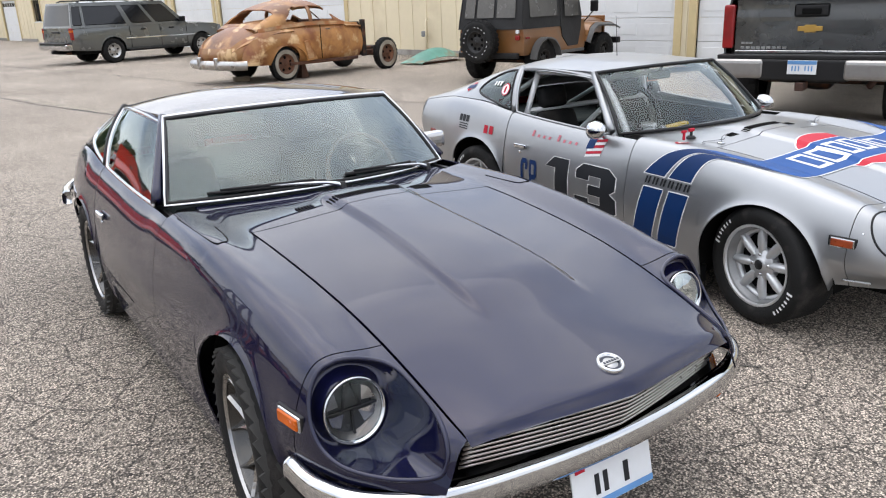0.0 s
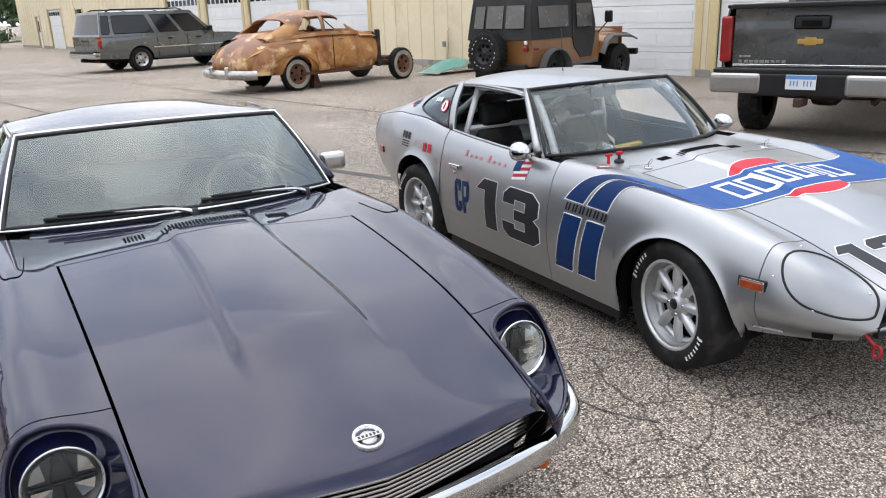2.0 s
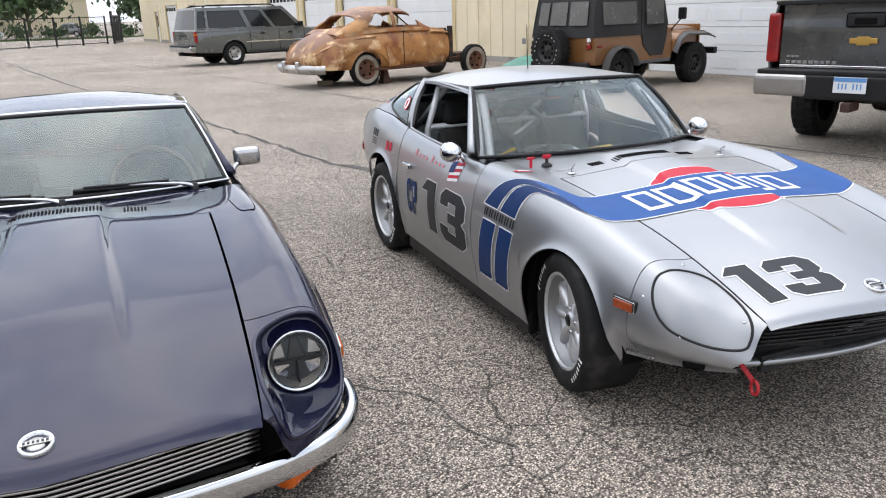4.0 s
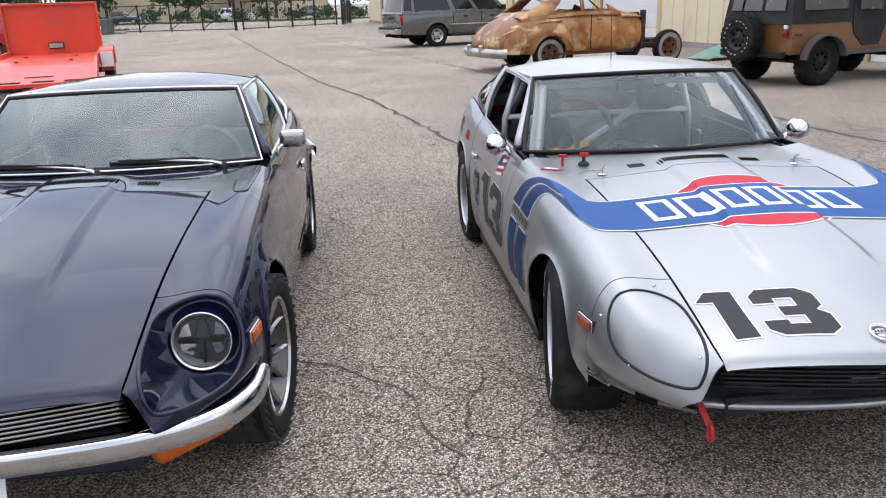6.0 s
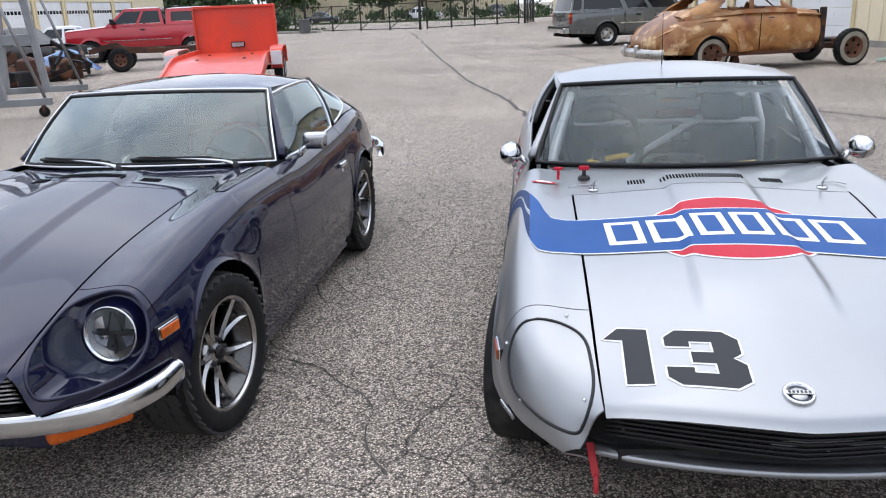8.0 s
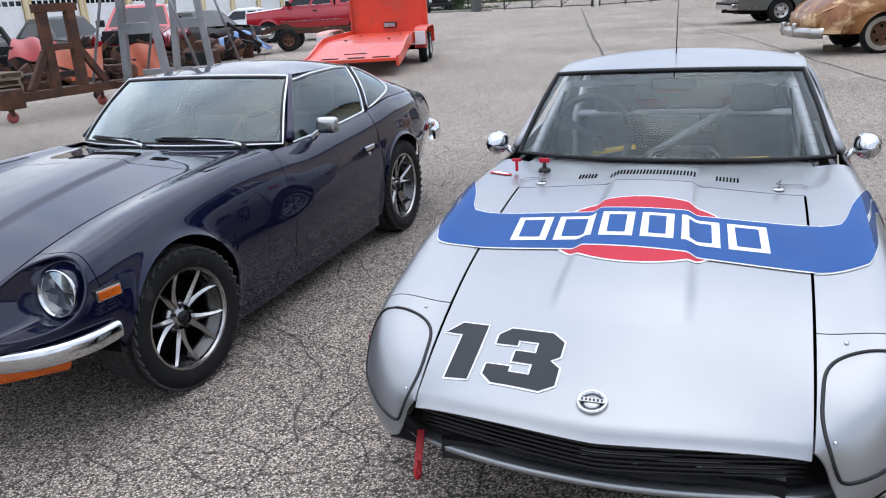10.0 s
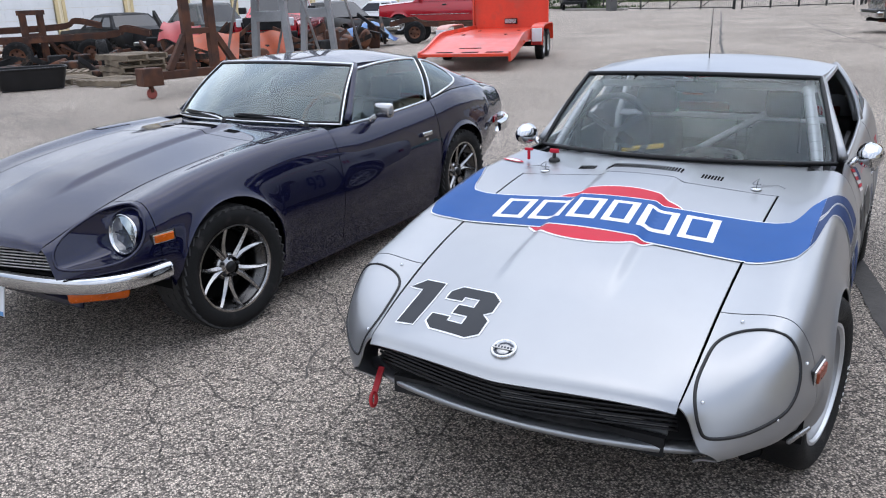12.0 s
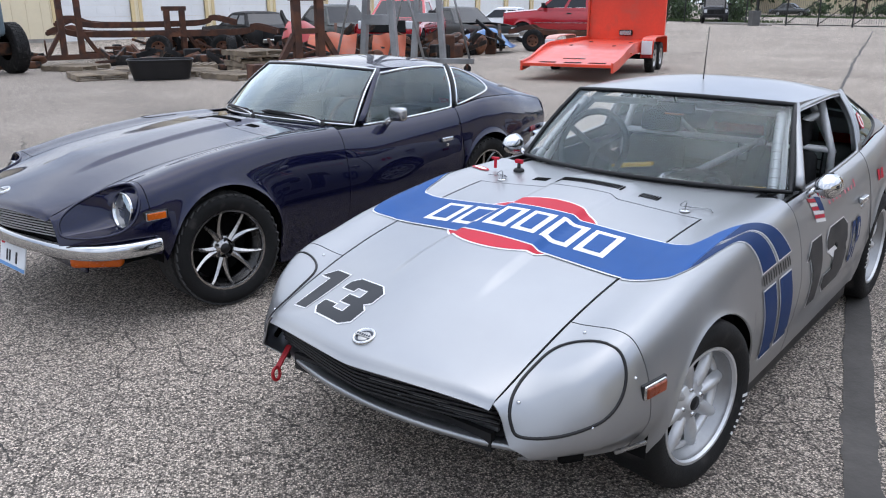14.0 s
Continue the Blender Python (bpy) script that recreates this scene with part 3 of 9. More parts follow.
def build_tyre_wheel(parent, x, y, side, radius, width, rim_r, style, tread, hub_out, steer=0.0):
    """One wheel at the axle end (x, y), its outer face towards side (+1 left, -1 right)."""
    w = new("wheel")
    w.parent = parent
    w.matrix_local = pose(x, y, radius, 0, random.uniform(0, 70), steer + (0 if side > 0 else 180))
    # tyre: sidewall and crowned tread, the outer face at +y
    hw = width / 2
    cut = 0.004 if tread else 0.0
    prof = [(rim_r, -hw * 0.8), (rim_r + 0.012, -hw * 0.93), ((rim_r + radius) / 2, -hw), (radius - 0.022, -hw * 0.95), (radius - 0.006 - cut, -hw * 0.84), (radius - cut, -hw * 0.6), (radius - cut, 0),
            (radius - cut, hw * 0.6), (radius - 0.006 - cut, hw * 0.84), (radius - 0.022, hw * 0.95), ((rim_r + radius) / 2, hw), (rim_r + 0.012, hw * 0.93), (rim_r, hw * 0.8)]
    v, f = lathe([(a.x, a.y) for a in smooth_line([(p[0], p[1], 0) for p in prof], 3)], 56)
    tyre = mesh_object("tyre", v, f, RUBBER, w, "worn black rubber tyre")
    if tread:
        # raised tread blocks in slanted rows
        bm = bmesh.new()
        rows = [(-0.78, 0.35), (-0.395, 0.37), (0.0, 0.37), (0.395, 0.37), (0.78, 0.35)]
        for j, (c, wd) in enumerate(rows):
            n = 40
            for k in range(n):
                t = 2 * math.pi * (k + 0.5 * (j % 2)) / n
                rr = radius - (0.0075 if abs(c) > 0.7 else 0.001)
                m = Matrix.Rotation(-t, 4, "Y") @ Matrix.Translation((rr - 0.0095, c * hw, 0)) @ Matrix.Rotation(radians(24 if c > 0 else -24 if c < 0 else 12), 4, "X") @ Matrix.Rotation(radians(90), 4, "Y")
                box(bm, 2 * math.pi * radius / n * 0.93, wd * hw, 0.009, m)
        part("tread", bm, TREAD, tyre)
        tagged(tyre.children[0], kind="stuff")
    # rim barrel with a rolled lip
    metal = DARK_RIM if style == "mesh" else CAST_RIM
    prof = [(rim_r + 0.006, hw * 0.84), (rim_r + 0.004, hw * 0.9), (rim_r - 0.006, hw * 0.9), (rim_r - 0.011, hw * 0.82)]
    inner = [(rim_r - 0.0115, hw * 0.82), (rim_r - 0.013, hw * 0.70), (rim_r - 0.021, hw * 0.66), (rim_r - 0.023, hw * 0.45), (rim_r - 0.031, hw * 0.41), (rim_r - 0.036, 0.1 * hw), (rim_r - 0.045, -hw * 0.8)]
    v, f = lathe(prof, 48)
    rim = mesh_object("rim", v, f, metal, w, "polished dark chrome rim" if style == "mesh" else "satin cast alloy rim", thick=0.004)
    if inner:
        v, f = lathe(inner, 48)
        mesh_object("barrel", v, f, BARREL if style == "mesh" else CAST_BARREL, rim, "dark inner barrel" if style == "mesh" else "")
    if style != "mesh":
        v, f = lathe([(rim_r - 0.026, hw * 0.46), (rim_r - 0.040, hw * 0.44), (rim_r - 0.044, hw * 0.22)], 48)
        mesh_object("spoke_ring", v, f, CAST_RIM, rim)
        # flat brake disc, near-black to paint the shade behind the spokes
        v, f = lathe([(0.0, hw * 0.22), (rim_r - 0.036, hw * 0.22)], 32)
        mesh_object("brake_disc", v, f, DARK, w, "brake parts blackened with painted shade behind the spokes")
    # backing disc closes the barrel; the depth's shade is in its colour
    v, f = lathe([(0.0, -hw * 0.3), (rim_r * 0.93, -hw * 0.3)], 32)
    mesh_object("brake_backing", v, f, DARK, w, "brake drum blackened with painted shade")
    face = hub_out
    if style == "mesh":
        for k in range(10):
            a = 2 * math.pi * k / 10
            bm = bmesh.new()
            lean = 0.205 if k % 2 else -0.205
            rows = []
            for q in steps(0, 1, 7):
                r = 0.052 + (rim_r - 0.064) * q
                t = a + lean * (1 - q) ** 0.9
                half = 0.0100 * (1 - q) ** 1.2 + 0.0082
                yy = face - 0.014 + (hw * 0.90 - face) * q ** 1.2 - 0.005 * math.sin(math.pi * q)
                rows.append((r, t, half, yy))
            vs = []
            for r, t, half, yy in rows:
                line = []
                for o, dy in ((-1, -0.026), (-0.95, -0.006), (0, 0.004), (0.95, -0.006), (1, -0.026)):
                    line.append(bm.verts.new((r * math.cos(t) - o * half * math.sin(t), yy + dy, r * math.sin(t) + o * half * math.cos(t))))
                vs.append(line)
            for l0, l1 in zip(vs, vs[1:]):
                for j in range(4):
                    bm.faces.new((l0[j], l0[j + 1], l1[j + 1], l1[j]))
                bm.faces.new((l0[4], l0[0], l1[0], l1[4]))
            part("spoke", bm, metal, rim)
        prof = [(0.0, face - 0.012), (0.03, face - 0.012), (0.034, face - 0.018), (0.055, face - 0.022), (0.07, face - 0.03), (0.075, face - 0.06)]
    else:
        for k in range(8):
            a = 2 * math.pi * (k + 0.5) / 8
            rows = []
            for q in steps(0, 1, 8):
                r = 0.058 + (rim_r - 0.076) * q
                half = 0.0185 + 0.0055 * math.sin(math.pi * min(1, q * 1.15)) + 0.0035 * q
                y0 = face - 0.014 + (hw * 0.64 - face) * q + 0.008 * math.sin(math.pi * q)
                rows.append((r, half, y0))
            verts, faces = [], []
            for r, half, y0 in rows:
                for o, dy in ((-1, -0.022), (-0.75, -0.004), (-0.3, 0.006), (0.3, 0.006), (0.75, -0.004), (1, -0.022)):
                    verts.append((r * math.cos(a) - o * half * math.sin(a), y0 + dy, r * math.sin(a) + o * half * math.cos(a)))
            for i in range(len(rows) - 1):
                for j in range(5):
                    faces.append((i * 6 + j, i * 6 + j + 1, (i + 1) * 6 + j + 1, (i + 1) * 6 + j))
            mesh_object("spoke", verts, faces, metal, rim, thick=0.012)
        prof = [(0.0, face), (0.026, face), (0.034, face - 0.004), (0.037, face - 0.012), (0.074, face - 0.014), (0.080, face - 0.022), (0.082, face - 0.06)]
    v, f = lathe(prof, 24)
    mesh_object("hub", v, f, metal, rim)
    v, f = lathe([(0.0, face + 0.004), (0.024, face + 0.003), (0.029, face - 0.008)], 20)
    mesh_object("centre_cap", v, f, BLACK, rim, "small round centre cap")
    for k in range(4 if style != "mesh" else 5):
        a = 2 * math.pi * (k + 0.25) / (4 if style != "mesh" else 5)
        v, f = lathe([(0.0, 0.008), (0.008, 0.008), (0.009, -0.02)], 6)
        ob = mesh_object("lug_nut", v, f, CHROME if style != "mesh" else BLACK, rim)
        ob.matrix_local = Matrix.Translation((0.05 * math.cos(a), face - 0.014, 0.05 * math.sin(a)))
    return w, tyre


def build_coupe(name, m, label, racing):
    car = thing(name, m, label, "sports car")
    paint = SILVER if racing else NAVY
    drop = (lambda x: -0.025 - 0.0225 * (x + 1.4)) if racing else (lambda x: 0.0)

    def put(p):
        x, y, z = p
        return Vector((x, y, z + drop(x)))

    def sides():
        return ((1, "left"), (-1, "right"))

    def panel(pname, us, vs, f, mat, parent=car, lab="", k=1, thick=0.006, flip=False):
        v, fc = grid_mesh(us, vs, lambda u, w: put(f(u, w)), flip)
        if k < 0:
            v = [Vector((p.x, -p.y, p.z)) for p in v]
            fc = [q[::-1] for q in fc]
        # faces look away from the cabin, so that thickness grows inwards
        mid, total = Vector((-1.2, 0, 0.55)), 0.0
        for q in fc[:: max(1, len(fc) // 60)]:
            a, b, c = (v[i] for i in q[:3])
            total += (b - a).cross(c - a).normalized().dot((a - mid).normalized())
        if total < 0:
            fc = [q[::-1] for q in fc]
        return mesh_object(pname, v, fc, mat, parent, lab, thick=thick)

    def side_grid(rows):
        def f(x, t):
            z0 = sill_z(x)
            s0 = s_at_z(x, z0) if z0 > A_Z(x) + 1e-6 else 0.0
            return side_point(x, s0 + (2.0 - s0) * t)
        return f

    rows = steps(0, 1, 26)
    for k, sname in sides():
        # front fender: side, then crown up to the hood gap; the nose in front of it carries the lamp opening
        xs = arch_columns(-0.870, 0.418, 44)
        side_f = side_grid(rows)

        def fender_f(x, t):
            if t <= 1:
                return side_f(x, t)
            y, z = shell(x, 2 + (t - 1) * 0.985)
            return x, y, z

        f1 = panel("front_fender", xs, rows + [1 + q for q in steps(0, 1, 12)[1:]], fender_f, paint, k=k, flip=False)
        # nose
        xs = steps(0.422, 0.785, 56)
        ss = steps(0, 2.985, 84)
        def nose_x(x, s):
            front = 0.70 + 0.085 * min(1.0, s / 1.6) if racing else 0.708 + 0.077 * min(1.0, s / 1.35)
            return 0.422 + (x - 0.422) * (front - 0.422) / 0.363

        def nose_s(x, s):
            # behind the road car's bumper the skin stops at the bumper's upper edge
            if racing:
                return s
            s0 = s_at_z(x, A_Z(x) + (0.470 - A_Z(x)) * smoothstep(0.43, 0.52, x))
            return s0 + (2.985 - s0) * s / 2.985

        def nose_point(x, s):
            q = nose_s(x, s)
            xn = nose_x(x, q)
            return put((xn, *shell(xn, q)))

        v, fc = grid_mesh(xs, ss, nose_point)
        keep = []
        for q in fc:
            i = q[0] // len(ss), q[0] % len(ss)
            x, s = (xs[i[0]] + xs[i[0] + 1]) / 2, (ss[i[1]] + ss[i[1] + 1]) / 2
            s = nose_s(x, s)
            dd = math.hypot(x, shell(x, s)[1] - 0.315)
            if dd < R_ARCH and s < 1.2:
                continue
            if racing or not in_opening(x, s):
                keep.append(q)
        if k < 0:
            v = [Vector((p.x, -p.y, p.z)) for p in v]
            keep = [q[::-1] for q in keep]
        a, b, c = (v[i] for i in keep[len(keep) // 2][:3])
        if (b - a).cross(c - a).dot(a - Vector((0.3, 0, 0.45))) < 0:
            keep = [q[::-1] for q in keep]
        mesh_object("fender_nose", v, keep, paint, f1, thick=0.005)
        ring = []
        for i in range(64):
            x, s = opening(i / 64, racing)
            y, z = shell(x, s)
            ring.append(put((x, y, z)))
        ring = [Vector((p.x, p.y * k, p.z)) for p in ring]
        if racing:
            tube_part("lamp_cover_seal", ring, 0.0050, BLACK, f1, "black rubber edge of the headlamp cover", closed=True)
        else:
            tube_part("scoop_lip", ring, 0.007, paint, f1, closed=True)
        # lamp: a round sealed unit deep in the scoop
        lc = Vector((0.49, 0.637 * k, 0.600))
        ax = Vector((1, 0.0, 0.16)).normalized()
        if not racing:
            u = Vector((0, 1, 0))
            w2 = ax.cross(u).normalized()
            circ = lambda r, d, t: lc + ax * d + (u * math.cos(t) + w2 * math.sin(t)) * r
            # the scoop wall runs from the opening back to the lamp's rim
            verts, faces = [], []
            n = 64
            mids = []
            for i in range(n):
                p = ring[i]
                d = p - lc
                t = math.atan2(d.dot(w2), d.dot(u))
                mids.append((p, circ(0.090, 0.0, t)))
            for q in steps(0, 1, 7):
                for p, c in mids:
                    verts.append(p.lerp(c, q) - ax * 0.03 * math.sin(math.pi * q))
            for j in range(7):
                for i in range(n):
                    faces.append((j * n + i, j * n + (i + 1) % n, (j + 1) * n + (i + 1) % n, (j + 1) * n + i))
            mesh_object("headlamp_scoop", verts, faces, paint, f1, "deep painted headlamp scoop")
            lamp = new("headlamp")
            lamp.parent = car
            lamp.matrix_local = Matrix.Translation(lc) @ ax.to_track_quat("Y", "Z").to_matrix().to_4x4()
            tagged(lamp, "round clear headlamp with a chrome ring")
            v, f = lathe([(0.090, -0.01), (0.090, 0.009), (0.088, 0.013), (0.084, 0.011), (0.080, 0.0)], 40)
            mesh_object("lamp_ring", v, f, CHROME, lamp, "chrome ring")
            v, f = lathe([(0.0, -0.07), (0.03, -0.065), (0.055, -0.04), (0.080, 0.0)], 40)
            mesh_object("reflector", v, f, OLD_CHROME, lamp)
            v, f = lathe([(0.0, 0.014), (0.03, 0.013), (0.055, 0.010), (0.080, 0.004)], 40)
            mesh_object("lens", v, f, LAMP_GLASS, lamp, "clear lens")
            v, f = lathe([(0.0, -0.024), (0.079, -0.024)], 32)
            mesh_object("lamp_bezel", v, f, LAMP_SMOKE, lamp, "smoked inner bezel")
            bm = bmesh.new()
            box(bm, 0.152, 0.012, 0.007, pose(0, -0.016, -0.004), 0.002)
            for xx, tilt in ((-0.026, 14), (0.026, -14)):
                box(bm, 0.006, 0.012, 0.068, pose(xx, -0.016, 0.002, 0, tilt, 0), 0.002)
            box(bm, 0.006, 0.012, 0.064, pose(0.0, -0.016, -0.070), 0.002)
            part("lamp_insert", bm, BLACK, lamp, "dark inner lamp frame")
            # mirror wedges either side below the bar, dull hollows above it
            for sx in (-1, 1):
                bm = bmesh.new()
                vs = [bm.verts.new((sx * x, y, z)) for x, y, z in ((0.022, -0.020, -0.012), (0.068, -0.012, -0.008), (0.062, -0.013, -0.034), (0.034, -0.021, -0.048))]
                bm.faces.new(vs)
                part("lamp_mirror", bm, CHROME, lamp, "bright mirror facet")
                bm = bmesh.new()
                vs = [bm.verts.new((sx * x, y, z)) for x, y, z in ((0.034, -0.021, 0.012), (0.070, -0.014, 0.012), (0.058, -0.015, 0.042), (0.040, -0.021, 0.052))]
                bm.faces.new(vs)
                part("lamp_hollow", bm, OLD_CHROME, lamp)
        # side marker
        mx, mz = 0.398, 0.580
        yy = side_point(mx, mz, by_s=False)[1]
        mark = new("side_marker")
        mark.parent = car
        y_a, y_b = side_point(mx - 0.045, mz, False)[1], side_point(mx + 0.045, mz, False)[1]
        p = put((mx, yy, mz))
        mark.matrix_local = Matrix.Translation((p.x, p.y * k, p.z)) @ Matrix.Rotation(k * math.atan2(y_b - y_a, 0.09), 4, "Z")
        bm = bmesh.new()
        box(bm, 0.124, 0.028, 0.054, pose(0, -0.012 * k, -0.027), 0.007)
        part("marker_base", bm, BLACK, mark, "dark rubber base")
        bm = bmesh.new()
        box(bm, 0.108, 0.014, 0.044, pose(0, 0.000 * k, -0.022), 0.006)
        part("marker_bezel", bm, CHROME, mark, "thin chrome bezel")
        bm = bmesh.new()
        box(bm, 0.094, 0.018, 0.034, pose(0, 0.004 * k, -0.017), 0.006, segs=3)
        part("marker_lens", bm, OLD_AMBER if racing else AMBER, mark, "amber plastic lens")
        tagged(mark, "amber side marker lamp")
        # door
        xs = steps(-1.979, -0.8745, 44)
        dr = panel("door", xs, rows, side_f, paint, k=k)
        # door glass and quarter glass
        def door_glass(u, v, inset=0.0):
            fr, x1 = dlo_front(v), -1.955 - 0.10 * v
            x = fr.x + (x1 - fr.x) * u
            g = side_glass_point(x, v)
            w = min(1, u * 4)
            return Vector((x, fr.y + (g.y - fr.y) * w, fr.z + (g.z - fr.z) * w)) if u < 0.25 else g

        def quarter_glass(u, v):
            # a rounded triangle: the top follows the rail, the lower edge climbs to meet it
            x0 = -2.02 - 0.10 * v
            hi = 0.94 - 0.58 * (1 - math.sqrt(max(0.0, 1 - u ** 3)))
            lo = 0.02 + 0.13 * u ** 1.6 + 0.21 * (1 - math.sqrt(max(0.0, 1 - u ** 5)))
            return side_glass_point(x0 + (-2.445 - x0) * u, lo + (hi - lo) * v)

        if not racing:
            panel("door_window", steps(0.01, 0.99, 20), steps(0.02, 0.95, 12), lambda u, v: door_glass(u, v), SIDE_GLASS, dr, "clear side window", k=k, thick=0.0)
        panel("quarter_window", [math.sin(q * math.pi / 2) for q in steps(0, 1, 16)], steps(0, 1, 10), lambda u, v: quarter_glass(u, v), SIDE_GLASS, car, "small clear quarter window", k=k, thick=0.0)
        trim = CHROME if not racing else BLACK
        flip = lambda p: Vector((p[0], p[1] * k, p[2]))
        loop = [door_glass(u, 0.0) for u in steps(0, 1, 14)] + [door_glass(1, v) for v in steps(0, 0.97, 10)[1:]] + [door_glass(u, 0.97) for u in steps(1, 0, 14)[1:]] + [door_glass(0, v) for v in steps(0.97, 0, 10)[1:-1]]
        tube_part("window_trim", [flip(put(p)) for p in loop], 0.009, trim if not racing else paint, dr, "bright window surround" if not racing else "", closed=True)
        loop = [quarter_glass(math.sin(u * math.pi / 2), 0) for u in steps(0, 1, 14)] + [quarter_glass(math.sin(u * math.pi / 2), 1) for u in steps(1, 0, 14)[1:]] + [quarter_glass(0, v) for v in steps(1, 0, 8)[1:-1]]
        tube_part("quarter_trim", [flip(put(p)) for p in loop], 0.0085, trim, car, "bright quarter window surround" if not racing else "black rubber window seal", closed=True)
        # pillars: A along the screen, B between the windows
        a_line = [dlo_front(v) + Vector((0.018, -0.004, 0.004)) for v in steps(0.03, 1.03, 8)]
        tube_part("a_pillar", [flip(put(p)) for p in a_line], [0.024 - 0.003 * i / 8 for i in range(9)], paint, car, n=10)
        b_line = [side_glass_point(-1.985 - 0.10 * v, v) + Vector((0, -0.008, 0)) for v in steps(0, 1, 8)]
        tube_part("b_pillar", [flip(put(p)) for p in b_line], 0.024, paint if racing else BLACK, car, n=8)
        # roof rail strip over the windows
        panel("roof_rail", steps(-1.40, -2.50, 30), steps(0.93, 1.0, 3), lambda x, v: side_glass_point(x, v) if x > -2.2 else side_glass_point(x, max(v, 1 - (1 - v) * 1.0)), paint, k=k, thick=0.012, flip=True)
        # rear quarter: side, shoulder, sail panel behind the small window
        xs = arch_columns(-3.31, -1.986, 46)
        rq = panel("rear_quarter", xs, rows, side_f, paint, k=k)

        def sail(u, t):
            # t 0 belt, 1 rail; u 0 at the glass edge, 1 at the tail
            if t < 0.5:
                a = quarter_glass(math.sin(t * math.pi), 0.0) if t > 0 else Vector((-2.02, *side_glass_point(-2.02, 0)[1:]))
            else:
                a = quarter_glass(math.sin(t * math.pi * 0.995), 1.0)
            b_x = -3.31
            x = a.x + (b_x - a.x) * u
            # v of a on its own line
            ca, da = Vector((a.x, C_Y(a.x), C_Z(a.x))), Vector((a.x, RAIL_Y(a.x), RAIL_Z(a.x)))
            va = min(1, max(0, (a.z - ca.z) / (da.z - ca.z)))
            w = smoothstep(0, 0.45, u)
            return side_glass_point(x, va + (t - va) * w)

        panel("sail_panel", steps(0, 1, 26), steps(0, 1, 22), sail, paint, rq, k=k, flip=True)
        if not racing:
            # script badge as plain slanted bars
            bm = bmesh.new()
            for q, (o, wd) in enumerate(((0, 0.02), (0.026, 0.03), (0.062, 0.022))):
                p = side_glass_point(-2.68 - o, 0.5)
                box(bm, wd, 0.006, 0.016, Matrix.Translation(flip(put(p))) @ Matrix.Rotation(radians(14), 4, "Y"), 0.002)
            part("quarter_badge", bm, CHROME, rq, "small chrome badge")
        # rear marker
        p = side_point(-2.98, 0.60, False)
        bm = bmesh.new()
        box(bm, 0.10, 0.024, 0.05, Matrix.Translation(flip(put(p))) @ Matrix.Rotation(radians(14 * k), 4, "Z") @ Matrix.Translation((0, 0, -0.025)), 0.006)
        part("rear_marker", bm, RED_LENS, rq, "red side marker lens")
        # door handle
        p = side_point(-1.80, 0.682, False)
        bm = bmesh.new()
        box(bm, 0.115, 0.022, 0.03, Matrix.Translation(flip(put((p[0], p[1] + 0.014, p[2] - 0.02)))), 0.009, segs=3)
        box(bm, 0.03, 0.02, 0.022, Matrix.Translation(flip(put((p[0] - 0.01, p[1] + 0.004, p[2] - 0.055)))), 0.008)
        part("door_handle", bm, CHROME, dr, "chrome pull handle")
        # sill under the door
        bm = bmesh.new()
        box(bm, 1.60, 0.05, 0.10, Matrix.Translation(flip(put((-1.15, 0.735, 0.135)))), 0.01)
        part("sill", bm, BLACK if racing else paint, car)
        # wing mirror
        if not racing and k < 0:
            continue
        mp = flip(put((-1.27, 0.715, 0.83))) if not racing else flip(put((-1.12, 0.715, 0.84)))
        mir = new("wing_mirror")
        mir.parent = car
        mir.matrix_local = Matrix.Translation(mp)
        tagged(mir, "chrome wing mirror on a short stalk")
        if not racing:
            tube_part("stalk", [(0, 0, -0.025), (-0.005, 0.02 * k, 0.03), (-0.03, 0.045 * k, 0.045), (-0.04, 0.055 * k, 0.055)], [0.012, 0.010, 0.009, 0.012], CHROME, mir)
            tube_part("stalk", [(-0.03, 0, -0.025), (-0.035, 0.03 * k, 0.02), (-0.04, 0.06 * k, 0.05)], 0.006, CHROME, mir, n=6)
            bm = bmesh.new()
            box(bm, 0.062, 0.128, 0.088, pose(-0.045, 0.088 * k, 0.026), 0.029, segs=4)
            part("mirror_shell", bm, SATIN_SHELL, mir, "satin metal mirror shell", smooth=True)
        else:
            tube_part("stalk", [(0, 0, -0.03), (0, 0.02 * k, 0.0), (-0.01, 0.045 * k, 0.02)], 0.014, CHROME, mir)
            v, f = lathe([(0.0, 0.085), (0.022, 0.078), (0.042, 0.055), (0.053, 0.02), (0.055, -0.012), (0.05, -0.016), (0.0, -0.013)], 28)
            hd = mesh_object("mirror_shell", v, f, CHROME, mir)
            hd.matrix_local = Matrix.Translation((-0.01, 0.085 * k, 0.035)) @ Matrix.Rotation(radians(-90), 4, "Z")
    # hood: one sheet with a rounded lip at the nose
    def hood_f(u, w):
        s_mid = 3.012 + (4 - 3.012) * (1 - abs(w))
        xr = -0.472
        y_guess = HOOD_Y(0.1) * abs(w)
        x = xr + u * (tip_x(y_guess * 0.86) - xr)
        y, z = shell(x, s_mid)
        lip = smoothstep(0.965, 1.0, u)
        return x - 0.004 * lip, math.copysign(y, w), z - 0.014 * lip * lip

    panel("hood", steps(0, 0.95, 46) + steps(0.95, 1.0, 8)[1:], steps(-1, 1, 120), hood_f, paint, lab="long hood with a raised centre", flip=True)
